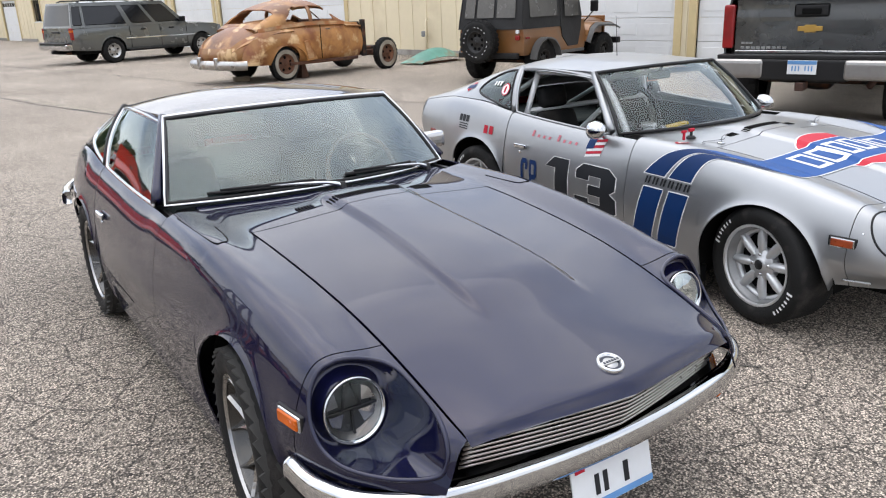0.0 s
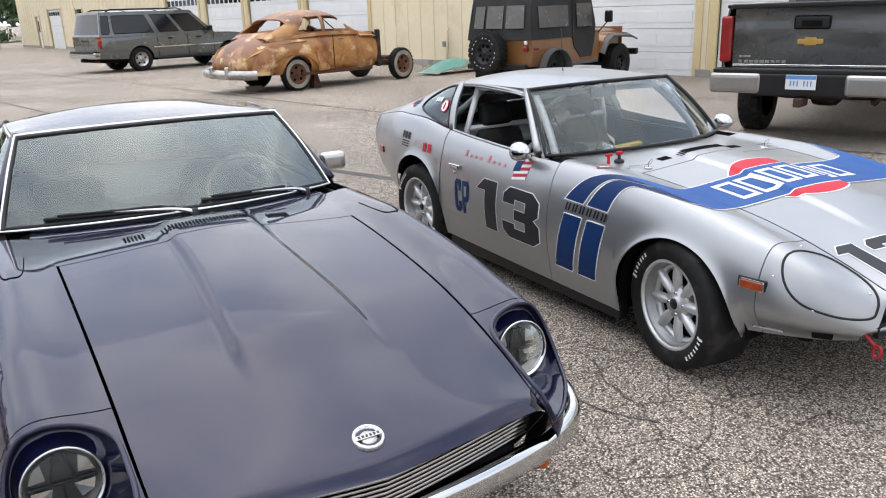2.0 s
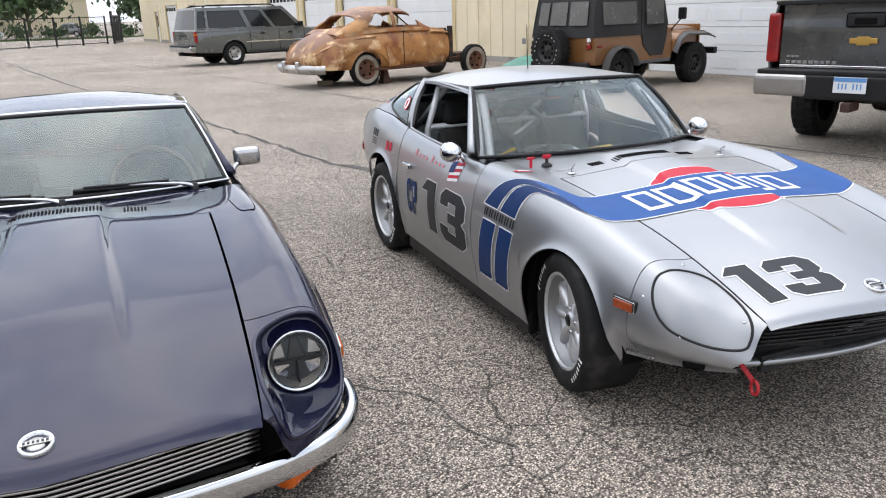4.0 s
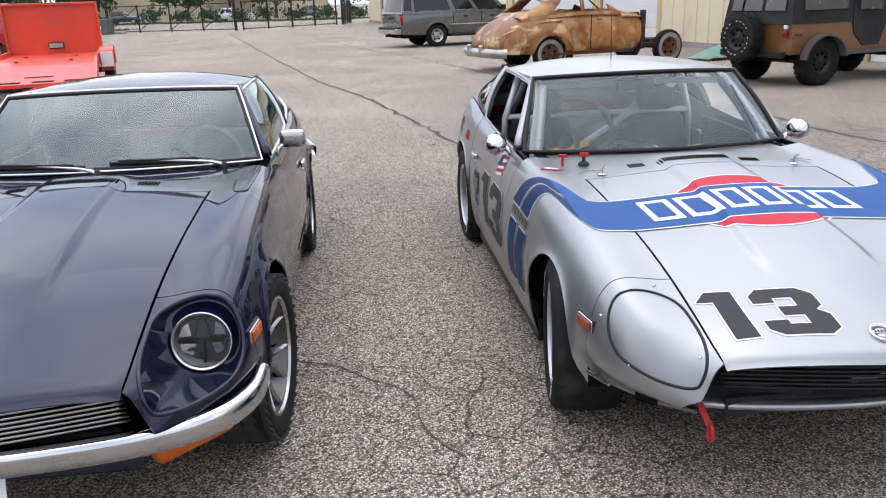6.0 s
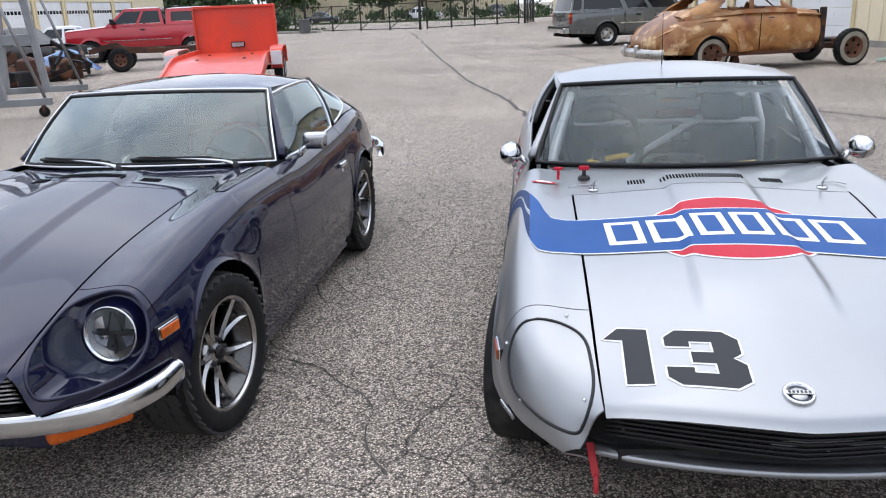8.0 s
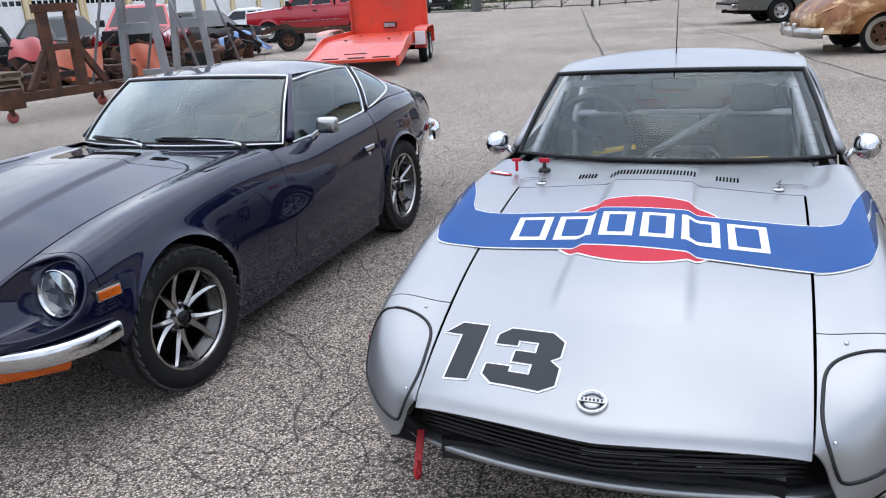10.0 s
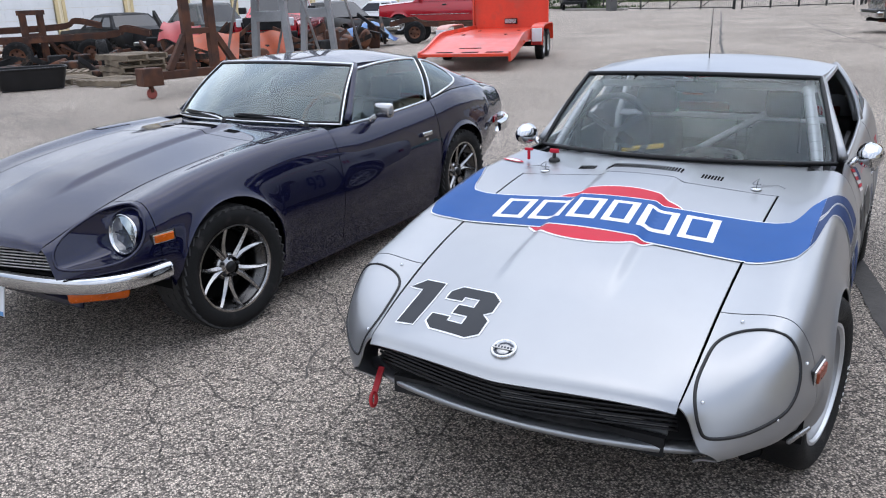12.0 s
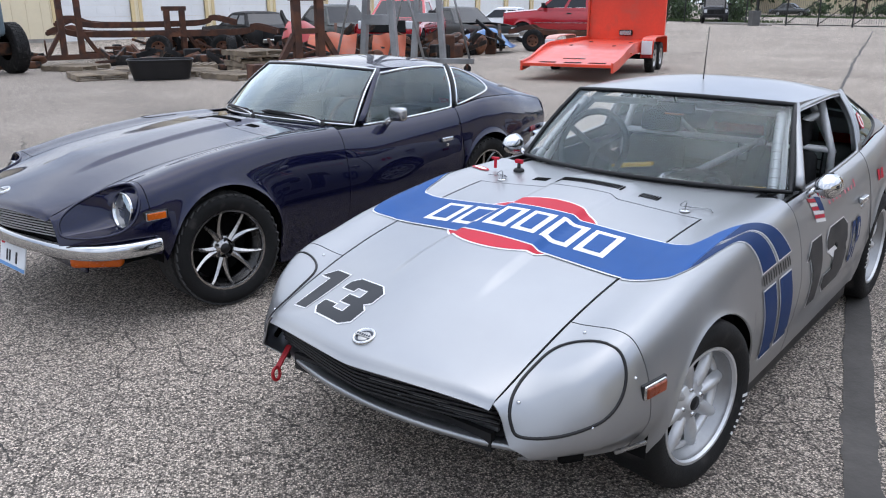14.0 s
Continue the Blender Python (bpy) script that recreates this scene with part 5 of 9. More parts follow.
for k in (1, -1):
    skin, skin_low = on_skin(k, 0.0036), on_skin(k, 0.0022)

    def band(s0, s1, qa, qb, grow=0.0):
        fe = lambda s, q: REAR_EDGE(s) + (FRONT_EDGE(s) + 0.022 * k * smoothstep(2.3, 2.9, s) - REAR_EDGE(s)) * q
        ss = steps(s0, s1, 22)
        return [(fe(s, qa) - grow, s) for s in ss] + [(fe(s, qb) + grow, s) for s in ss[::-1]]

    decal("fender_band", [band(2.975, 2.18, 0, 1, 0.007)], skin_low, WHITE_DECAL, racer)
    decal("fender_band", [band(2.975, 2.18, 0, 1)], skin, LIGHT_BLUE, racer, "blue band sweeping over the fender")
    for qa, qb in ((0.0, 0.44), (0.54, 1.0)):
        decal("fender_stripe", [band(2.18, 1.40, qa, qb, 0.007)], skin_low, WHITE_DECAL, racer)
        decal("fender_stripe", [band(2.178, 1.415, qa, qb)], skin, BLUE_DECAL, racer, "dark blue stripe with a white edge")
    side = on_side(k)
    for x0, x1 in ((-0.812, -0.678), (-0.635, -0.508)):
        poly = [(x0 + 0.078, 0.620), (x1 + 0.078, 0.620), (x1, 0.318), (x0, 0.318)]
        poly = [p for a, b in zip(poly, poly[1:] + poly[:1]) for p in [(a[0] + (b[0] - a[0]) * q, a[1] + (b[1] - a[1]) * q) for q in (0, 0.25, 0.5, 0.75)]]
        decal("side_stripe", [grow_poly(poly, 0.006)], lambda x, z: side(x, z, 0.0028), WHITE_DECAL, racer)
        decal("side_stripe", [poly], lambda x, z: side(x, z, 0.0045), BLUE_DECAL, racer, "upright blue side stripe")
    for i in range(6):
        x0 = -0.732 + 0.053 * i
        decal("side_mark", [[(x0, 0.640), (x0 + 0.012, 0.640), (x0 + 0.022, 0.680), (x0 + 0.010, 0.680)], [(x0 + 0.022, 0.640), (x0 + 0.034, 0.640), (x0 + 0.044, 0.680), (x0 + 0.032, 0.680)]], lambda x, z: side(x, z, 0.004), CHARCOAL_DECAL, racer)
    # race number on the door; it reads forwards on both sides
    def put_text(polys, x0, z0, w, h, mat, pname, lab="", grow=0.0, lift=0.0045, slant=0.0):
        out = []
        for poly in polys:
            pp = grow_poly(poly, grow) if grow else poly
            pp = [((x0 + a * w) if k < 0 else (x0 - a * w), z0 + b * h) for a, b in pp]
            pts = []
            for a, b in zip(pp, pp[1:] + pp[:1]):
                pts += [a, ((a[0] + b[0]) / 2, (a[1] + b[1]) / 2)]
            out.append(pts)
        return decal(pname, out, lambda x, z: side(x, z, lift), mat, racer, lab)

    nx = -1.545 if k < 0 else -0.935
    for digit in (DIGIT_1, DIGIT_3):
        put_text([digit], nx, 0.368, 0.450, 0.292, WHITE_DECAL, "door_number", grow=0.018, lift=0.0028)
        put_text([digit], nx, 0.368, 0.450, 0.292, CHARCOAL_DECAL, "door_number", "black race number 13")
    cx0 = -1.79 if k < 0 else -1.62
    put_text(LETTER_C, cx0, 0.400, 0.135, 0.205, BLUE_DECAL, "class_letter")
    put_text([LETTER_P], cx0, 0.400, 0.135, 0.205, BLUE_DECAL, "class_letter", lift=0.0045)
    put_text([LETTER_P_EYE], cx0, 0.400, 0.135, 0.205, SILVER, "letter_eye", lift=0.0058)
    # name script as thin pink bars, flag, sponsor marks
    for i in range(8):
        x0 = -1.72 + i * 0.052 + (0.03 if i > 3 else 0)
        decal("door_script", [[(x0, 0.752), (x0 + 0.02, 0.752), (x0 + 0.026, 0.770 if i % 4 else 0.79), (x0 + 0.006, 0.770 if i % 4 else 0.79)]], lambda x, z: side(x, z, 0.003), material("pink_script", (0.6, 0.16, 0.2), 0.4) if i == 0 and k == 1 else bpy.data.materials["pink_script"], racer)
    for i in range(6):
        z0 = 0.70 + i * 0.017
        decal("flag_bar", [[(-1.22 + 0.004 * i, z0), (-1.10 + 0.004 * i, z0 + 0.02), (-1.10 + 0.004 * i, z0 + 0.034), (-1.22 + 0.004 * i, z0 + 0.014)]], lambda x, z: side(x, z, 0.003), RED_DECAL if i % 2 else WHITE_DECAL, racer)
    decal("flag_corner", [[(-1.225, 0.745), (-1.165, 0.755), (-1.155, 0.815), (-1.215, 0.80)]], lambda x, z: side(x, z, 0.0045), BLUE_DECAL, racer)
    for i in range(2):
        decal("quarter_mark", [[(-2.16 - 0.06 * i, 0.705), (-2.12 - 0.06 * i, 0.705), (-2.12 - 0.06 * i, 0.76), (-2.16 - 0.06 * i, 0.76)]], lambda x, z: side(x, z, 0.003), RED_DECAL, racer)
    for i in range(3):
        decal("quarter_mark", [[(-2.54 + 0.045 * i, 0.755), (-2.505 + 0.045 * i, 0.755), (-2.505 + 0.045 * i, 0.80), (-2.54 + 0.045 * i, 0.80)]], lambda x, z: side(x, z, 0.003), CHARCOAL_DECAL, racer)
    for i in range(3):
        decal("quarter_line", [[(-2.53, 0.735 - 0.016 * i), (-2.42, 0.735 - 0.016 * i), (-2.42, 0.743 - 0.016 * i), (-2.53, 0.743 - 0.016 * i)]], lambda x, z: side(x, z, 0.003), CHARCOAL_DECAL, racer)
    sail_pt = lambda u, v: (lambda p: racer_put((p.x, (p.y + 0.004) * k, p.z + 0.002)))(side_glass_point(u, v))
    decal("sail_badge", [[(-2.66, 0.42), (-2.55, 0.42), (-2.55, 0.62), (-2.66, 0.62)]], sail_pt, BLUE_DECAL, racer, "small blue and red badge")
    decal("sail_badge", [[(-2.64, 0.64), (-2.57, 0.64), (-2.59, 0.76), (-2.62, 0.76)]], sail_pt, RED_DECAL, racer)
    decal("sail_badge", [[(-2.64, 0.40), (-2.57, 0.40), (-2.605, 0.28)]], sail_pt, RED_DECAL, racer)
    glass_pt = lambda u, v: (lambda p: racer_put((p.x, (p.y + 0.006) * k, p.z + 0.002)))(side_glass_point(u, v))
    decal("window_roundel", [rounded_ellipse(-2.13, 0.42, 0.042, 0.16, 20)[:-1]], glass_pt, RED_DECAL, racer, "round red decal")
    decal("window_roundel", [rounded_ellipse(-2.13, 0.42, 0.034, 0.13, 20)[:-1]], lambda u, v: glass_pt(u, v) + Vector((0, 0.0012 * k, 0)), WHITE_DECAL, racer)
    decal("window_mark", [[(-2.14, 0.34), (-2.12, 0.34), (-2.12, 0.5), (-2.14, 0.5)]], lambda u, v: glass_pt(u, v) + Vector((0, 0.0024 * k, 0)), RED_DECAL, racer)
    for i in range(3):
        decal("window_mark", [[(-2.22 - 0.035 * i, 0.5), (-2.20 - 0.035 * i, 0.5), (-2.20 - 0.035 * i, 0.62), (-2.22 - 0.035 * i, 0.62)]], glass_pt, WHITE_DECAL, racer)
    # chin corner pieces with a worn tab
    bm = bmesh.new()
    box(bm, 0.12, 0.012, 0.014, Matrix.Translation(racer_put((0.47, 0.752 * k, 0.405))) @ Matrix.Rotation(radians(-22 * k), 4, "Z"), 0.006)
    part("bumper_bracket", bm, BARE, racer, "bare bumper bracket")
    bm = bmesh.new()
    box(bm, 0.075, 0.012, 0.04, Matrix.Translation(racer_put((0.635, 0.650 * k, 0.408))) @ Matrix.Rotation(radians(-36 * k), 4, "Z"), 0.012, segs=3)
    part("duct_hole", bm, DARK, racer, "dark oval hole in the chin")
    for x, s in ((0.455, 2.7), (0.73, 2.6), (0.62, 1.36), (0.47, 1.6)):
        yy, zz = shell(x, s)
        v, f = lathe([(0.0, 0.006), (0.005, 0.005), (0.006, 0.0)], 8, "z")
        ob = mesh_object("cover_screw", v, f, CHROME, racer)
        ob.matrix_local = Matrix.Translation(racer_put((x, yy * k, zz)))
    # roll cage
    tube_part("cage_bar", smooth_line([racer_put(p) for p in ((-1.10, 0.60 * k, 0.55), (-1.16, 0.60 * k, 0.83), (-1.44, 0.505 * k, 1.105), (-1.75, 0.50 * k, 1.13), (-1.98, 0.50 * k, 1.12))], 6), 0.020, CAGE, racer, "bare steel roll cage tube", n=10)
    tube_part("cage_bar", [racer_put((-1.98, 0.50 * k, 1.12)), racer_put((-2.0, 0.585 * k, 0.85)), racer_put((-2.0, 0.60 * k, 0.3))], 0.020, CAGE, racer, n=10)
    tube_part("cage_bar", [racer_put((-1.98, 0.45 * k, 1.11)), racer_put((-2.75, 0.42 * k, 0.70))], 0.018, CAGE, racer, n=10)
    tube_part("cage_bar", [racer_put((-1.12, 0.62 * k, 0.60)), racer_put((-2.0, 0.60 * k, 0.55))], 0.018, CAGE, racer, n=10)
    # padded side tube behind the screen's edge, laced with dark ties
    pad = [racer_put(screen_point(0.90 * k, b, -0.05)) for b in steps(0.05, 0.95, 10)]
    tube_part("cage_pad", pad, 0.022, CAGE, racer, "pale padded tube with dark ties", n=10)
    for a, b in zip(pad, pad[1:]):
        tube_part("pad_tie", [a.lerp(b, 0.485), a.lerp(b, 0.515)], 0.0228, BLACK, racer, n=10)
    # prop stick behind the screen
    tube_part("screen_brace", [racer_put(screen_point(0.80 * k, 0.14, -0.02)), racer_put(screen_point(0.86 * k, 0.78, -0.02))], 0.006, BLACK, racer, "thin black screen brace", n=6)
    # hood pins with their lanyards
    hp = on_hood(-0.52, 0.44 * k)
    pin = new("hood_pin")
    pin.parent = racer
    pin.matrix_local = Matrix.Translation(hp)
    v, f = lathe([(0.0, 0.003), (0.02, 0.003), (0.021, -0.002)], 16, "z")
    mesh_object("pin_plate", v, f, CHROME, pin)
    tube_part("pin_clip", smooth_line([(0, 0, 0.002), (0, 0.004, 0.03), (0.02, 0.01, 0.045), (0.025, -0.01, 0.025), (-0.02, 0.01, 0.012), (-0.06, 0.02 * k, 0.004), (-0.07, 0.07 * k, 0.004), (-0.03, 0.10 * k, 0.003)], 5), 0.0022, BARE, pin, n=5)
    pin["label"] = "wire hood pin with lanyard"
# number 13 on the hood
for digit in (DIGIT_1, DIGIT_3):
    base = [(0.748 - 0.215 * b + 0.17 * (a / 1.36 - 0.5) * 0.36, -0.474 + a / 1.36 * 0.36) for a, b in digit]
    pts = []
    for a, b in zip(base, base[1:] + base[:1]):
        pts += [a, ((a[0] + b[0]) / 2, (a[1] + b[1]) / 2)]
    decal("hood_number", [grow_poly(pts, 0.006)], lambda x, y: on_hood(x, y, 0.0014), WHITE_DECAL, racer)
    decal("hood_number", [pts], lambda x, y: on_hood(x, y, 0.0023), CHARCOAL_DECAL, racer, "charcoal race number 13")
# main hoop, diagonal, harness bar
tube_part("cage_bar", smooth_line([racer_put(p) for p in ((-1.98, -0.50, 1.12), (-1.98, -0.3, 1.145), (-1.98, 0.3, 1.145), (-1.98, 0.50, 1.12))], 5), 0.020, CAGE, racer, n=10)
tube_part("cage_bar", [racer_put((-1.99, 0.52, 1.05)), racer_put((-2.0, -0.50, 0.42))], 0.019, CAGE, racer, n=10)
tube_part("cage_bar", [racer_put((-2.0, -0.58, 0.86)), racer_put((-2.0, 0.58, 0.86))], 0.018, CAGE, racer, n=10)
tube_part("cage_bar", [racer_put((-1.44, -0.505, 1.105)), racer_put((-1.40, 0, 1.125)), racer_put((-1.44, 0.505, 1.105))], 0.018, CAGE, racer, n=10)
tube_part("cage_bar", [racer_put((-1.14, -0.60, 0.72)), racer_put((-1.14, 0.60, 0.72))], 0.018, CAGE, racer, n=10)
# belts lying on the passenger side, a helmet-grey box, window net
bm = bmesh.new()
for q, (x, y0, z, a) in enumerate(((-1.45, 0.22, 0.70, 15), (-1.50, 0.33, 0.71, -20), (-1.55, -0.30, 0.74, 10))):
    box(bm, 0.06, 0.22, 0.018, Matrix.Translation(racer_put((x, y0, z))) @ Matrix.Rotation(radians(a), 4, "Z") @ Matrix.Rotation(radians(8), 4, "X"), 0.006)
part("harness", bm, YELLOW, racer, "yellow harness straps")
bm = bmesh.new()
box(bm, 0.30, 0.34, 0.24, Matrix.Translation(racer_put((-1.55, 0.05, 0.52))), 0.09, segs=3)
part("fuel_box", bm, BARE, racer, "silvery tank beside the seats", smooth=True)
bm = bmesh.new()
for i in range(9):
    y = 0.10 + 0.055 * i
    bar(bm, racer_put((-2.02, y, 0.45)), racer_put((-2.02, y, 0.84)), 0.008)
for i in range(7):
    z = 0.47 + 0.055 * i
    bar(bm, racer_put((-2.02, 0.10, z)), racer_put((-2.02, 0.54, z)), 0.008)
part("window_net", bm, BLACK, racer, "black webbing net")
bm = bmesh.new()
box(bm, 0.004, 0.10, 0.03, Matrix.Translation(racer_put((-1.40, -0.02, 1.065))), 0.001)
part("visor_label", bm, material("orange_label", (0.7, 0.25, 0.12), 0.5), racer, "small orange label")
# antenna, master switch, tow strap, chin lip
tube_part("antenna", [racer_put((-1.72, -0.02, 1.20)), racer_put((-1.74, -0.02, 1.47))], [0.003, 0.0015], BLACK, racer, "thin whip antenna", n=6)
sw = new("master_switch")
sw.parent = racer
sw.matrix_local = Matrix.Translation(racer_put((-0.70, -0.47, 0.852)))
tagged(sw, "red keyed battery switch")
v, f = lathe([(0.0, 0.012), (0.018, 0.010), (0.026, 0.002), (0.027, -0.006)], 18, "z")
mesh_object("switch_base", v, f, BLACK, sw)
v, f = lathe([(0.0, 0.035), (0.008, 0.034), (0.009, 0.008)], 12, "z")
mesh_object("switch_stem", v, f, BLACK, sw)
bm = bmesh.new()
box(bm, 0.014, 0.045, 0.02, pose(0, 0, 0.032), 0.006)
part("switch_key", bm, RED_DECAL, sw)
pull = new("pull_cable")
pull.parent = racer
pull.matrix_local = Matrix.Translation(racer_put((-0.66, -0.58, 0.855)))
bm = bmesh.new()
box(bm, 0.012, 0.012, 0.045, Matrix(), 0.003)
box(bm, 0.014, 0.04, 0.012, pose(0, 0, 0.042), 0.004)
part("pull_handle", bm, RED_DECAL, pull, "red fire pull handle")
decal("pull_mark", [rounded_ellipse(-0.62, -0.64, 0.024, 0.05, 20)[:-1]], lambda x, y: on_hood(x, y, 0.003), RED_DECAL, racer, "red oval decal")
decal("pull_mark", [rounded_ellipse(-0.62, -0.64, 0.014, 0.036, 20)[:-1]], lambda x, y: on_hood(x, y, 0.0042), WHITE_DECAL, racer)
tow = new("tow_strap")
tow.parent = racer
tow.matrix_local = Matrix.Translation(racer_put((0.72, -0.515, 0.430))) @ Matrix.Scale(0.72, 4)
tagged(tow, "red tow hook hanging from the grille")
ringp = [(0.068 + 0.022 * math.cos(t), 0.02, -0.092 + 0.034 * math.sin(t)) for t in steps(0, 2 * math.pi, 20)[:-1]]
tube_part("tow_ring", ringp, 0.009, RED_ANOD, tow, closed=True, n=8)
bm = bmesh.new()
bar(bm, (-0.04, 0.0, 0.02), (0.06, 0.02, -0.066), 0.03, 0.010, 0.004)
part("tow_tongue", bm, RED_ANOD, tow)


def chin(parent, put):
    pts = [(0.610, 0.612, 0.416), (0.660, 0.552, 0.420), (0.705, 0.480, 0.426), (0.742, 0.38, 0.430), (0.780, 0.20, 0.434), (0.795, 0.0, 0.436)]
    pts = pts + [(x, -y, z) for x, y, z in pts[-2::-1]]
    line = smooth_line([put(p) for p in pts], 8)

    def sweep(name, prof, mat, lab, thick):
        verts, faces = [], []
        for i, p in enumerate(line):
            a, b = line[max(i - 1, 0)], line[min(i + 1, len(line) - 1)]
            t = (b - a).normalized()
            out = Vector((-t.y, t.x, 0))
            out = out if out.x > 0 else -out
            for o, z in prof:
                verts.append(p + out * o + Vector((0, 0, z)))
        n = len(prof)
        for i in range(len(line) - 1):
            for j in range(n - 1):
                faces.append((i * n + j, (i + 1) * n + j, (i + 1) * n + j + 1, i * n + j + 1))
        mesh_object(name, verts, faces, mat, parent, lab, thick=thick, split=False)

    sweep("chin_lip", [(-0.034, 0.007), (-0.003, 0.004), (0.004, -0.002), (0.003, -0.014), (-0.008, -0.018)], SILVER, "thin silver lip under the grille", 0.004)
    sweep("chin_panel", [(-0.034, 0.004), (-0.040, 0.012), (-0.085, 0.055), (-0.095, 0.075)], MATT_BLACK, "dull black panel behind the lip", 0.004)
    # scuffed bolts along the panel
    for y in (-0.42, -0.31, -0.12, 0.09, 0.24, 0.36, 0.44):
        v, f = lathe([(0.0, 0.006), (0.006, 0.005), (0.007, 0.0)], 8, "z")
        ob = mesh_object("panel_bolt", v, f, BARE, parent)
        ob.matrix_local = Matrix.Translation(put((0.745 - 0.10 * (abs(y) / 0.485) ** 1.7, y, 0.472)))


chin(racer, racer_put)
# pale maker's marks on the tyres become short bars
for w in [c for c in racer.children if c.data is None and c.name.startswith("wheel")]:
    tyre = [c for c in w.children if c.name.startswith("tyre")][0]
    for base in (60, 240):
        for i in range(7):
            t = radians(base + (i - 3) * 5.5)
            bm = bmesh.new()
            m = Matrix.Rotation(-t, 4, "Y") @ Matrix.Translation((0.252, 0.1300, 0)) @ Matrix.Rotation(radians(-2), 4, "Z")
            box(bm, 0.018 if i else 0.030, 0.002, 0.008 if i % 2 else 0.011, m @ Matrix.Translation((0, 0, -0.0025)))
            part("tyre_mark", bm, WHITE_DECAL, tyre)

# ---- ground ----
def asphalt():
    m = bpy.data.materials.new("worn_asphalt")
    m.use_nodes = True
    n, l = m.node_tree.nodes, m.node_tree.links
    b = n["Principled BSDF"]
    tc = n.new("ShaderNodeTexCoord")
    def tex(kind, s, **kw):
        t = n.new(kind)
        t.inputs["Scale"].default_value = s
        for k, v in kw.items():
            t.inputs[k].default_value = v
        l.new(tc.outputs["Object"], t.inputs["Vector"])
        return t
    stones = tex("ShaderNodeTexVoronoi", 135.0)
    ramp = n.new("ShaderNodeValToRGB")
    ramp.color_ramp.elements[0].color, ramp.color_ramp.elements[1].color = (0.064, 0.054, 0.044, 1), (0.58, 0.50, 0.415, 1)
    e = ramp.color_ramp.elements.new(0.5)
    e.color = (0.278, 0.238, 0.198, 1)
    ramp.color_ramp.elements[0].position, ramp.color_ramp.elements[2].position = 0.22, 0.80
    l.new(stones.outputs["Color"], ramp.inputs["Fac"])
    big = tex("ShaderNodeTexNoise", 0.35, Detail=8.0)
    mr = n.new("ShaderNodeMapRange")
    mr.inputs["From Min"].default_value, mr.inputs["From Max"].default_value = 0.3, 0.7
    mr.inputs["To Min"].default_value, mr.inputs["To Max"].default_value = 0.75, 1.2
    l.new(big.outputs["Fac"], mr.inputs["Value"])
    mul = n.new("ShaderNodeVectorMath")
    mul.operation = "SCALE"
    # dark binder shows between the stones
    gap = n.new("ShaderNodeMapRange")
    gap.inputs["From Min"].default_value, gap.inputs["From Max"].default_value = 0.3, 0.62
    gap.inputs["To Min"].default_value, gap.inputs["To Max"].default_value = 1.36, 0.45
    l.new(stones.outputs["Distance"], gap.inputs["Value"])
    chip = n.new("ShaderNodeVectorMath")
    chip.operation = "SCALE"
    l.new(ramp.outputs["Color"], chip.inputs[0])
    l.new(gap.outputs["Result"], chip.inputs["Scale"])
    l.new(chip.outputs["Vector"], mul.inputs[0])
    l.new(mr.outputs["Result"], mul.inputs["Scale"])
    # fine net of hairline cracks
    warp = tex("ShaderNodeTexNoise", 1.6, Detail=4.0)
    add = n.new("ShaderNodeVectorMath")
    add.operation = "MULTIPLY_ADD"
    add.inputs[1].default_value = (0.3, 0.3, 0.0)
    l.new(warp.outputs["Color"], add.inputs[0])
    l.new(tc.outputs["Object"], add.inputs[2])
    crack = n.new("ShaderNodeTexVoronoi")
    crack.feature = "DISTANCE_TO_EDGE"
    crack.voronoi_dimensions = "2D"
    crack.inputs["Scale"].default_value = 0.9
    l.new(add.outputs["Vector"], crack.inputs["Vector"])
    cm = n.new("ShaderNodeMapRange")
    cm.inputs["From Min"].default_value, cm.inputs["From Max"].default_value = 0.0, 0.012
    cm.inputs["To Min"].default_value, cm.inputs["To Max"].default_value = 0.3, 1.0
    l.new(crack.outputs["Distance"], cm.inputs["Value"])
    mask = tex("ShaderNodeTexNoise", 0.5, Detail=3.0)
    mk = n.new("ShaderNodeMapRange")
    mk.inputs["From Min"].default_value, mk.inputs["From Max"].default_value = 0.45, 0.6
    l.new(mask.outputs["Fac"], mk.inputs["Value"])
    sel = n.new("ShaderNodeMix")
    l.new(mk.outputs["Result"], sel.inputs[0])
    sel.inputs[2].default_value = 1.0
    l.new(cm.outputs["Result"], sel.inputs[3])
    mul2 = n.new("ShaderNodeVectorMath")
    mul2.operation = "SCALE"
    l.new(mul.outputs["Vector"], mul2.inputs[0])
    # a closer net of alligator cracks where the surface is tired
    bend = tex("ShaderNodeTexNoise", 2.2, Detail=3.0)
    soft_add = n.new("ShaderNodeVectorMath")
    soft_add.operation = "MULTIPLY_ADD"
    soft_add.inputs[1].default_value = (0.22, 0.22, 0.0)
    l.new(bend.outputs["Color"], soft_add.inputs[0])
    l.new(tc.outputs["Object"], soft_add.inputs[2])
    net = n.new("ShaderNodeTexVoronoi")
    net.voronoi_dimensions = "2D"
    net.feature = "DISTANCE_TO_EDGE"
    net.inputs["Scale"].default_value = 3.8
    l.new(soft_add.outputs["Vector"], net.inputs["Vector"])
    nm = n.new("ShaderNodeMapRange")
    nm.inputs["From Min"].default_value, nm.inputs["From Max"].default_value = 0.004, 0.030
    nm.inputs["To Min"].default_value, nm.inputs["To Max"].default_value = 0.26, 1.0
    l.new(net.outputs["Distance"], nm.inputs["Value"])
    tired = tex("ShaderNodeTexNoise", 0.9, Detail=5.0)
    tm = n.new("ShaderNodeMapRange")
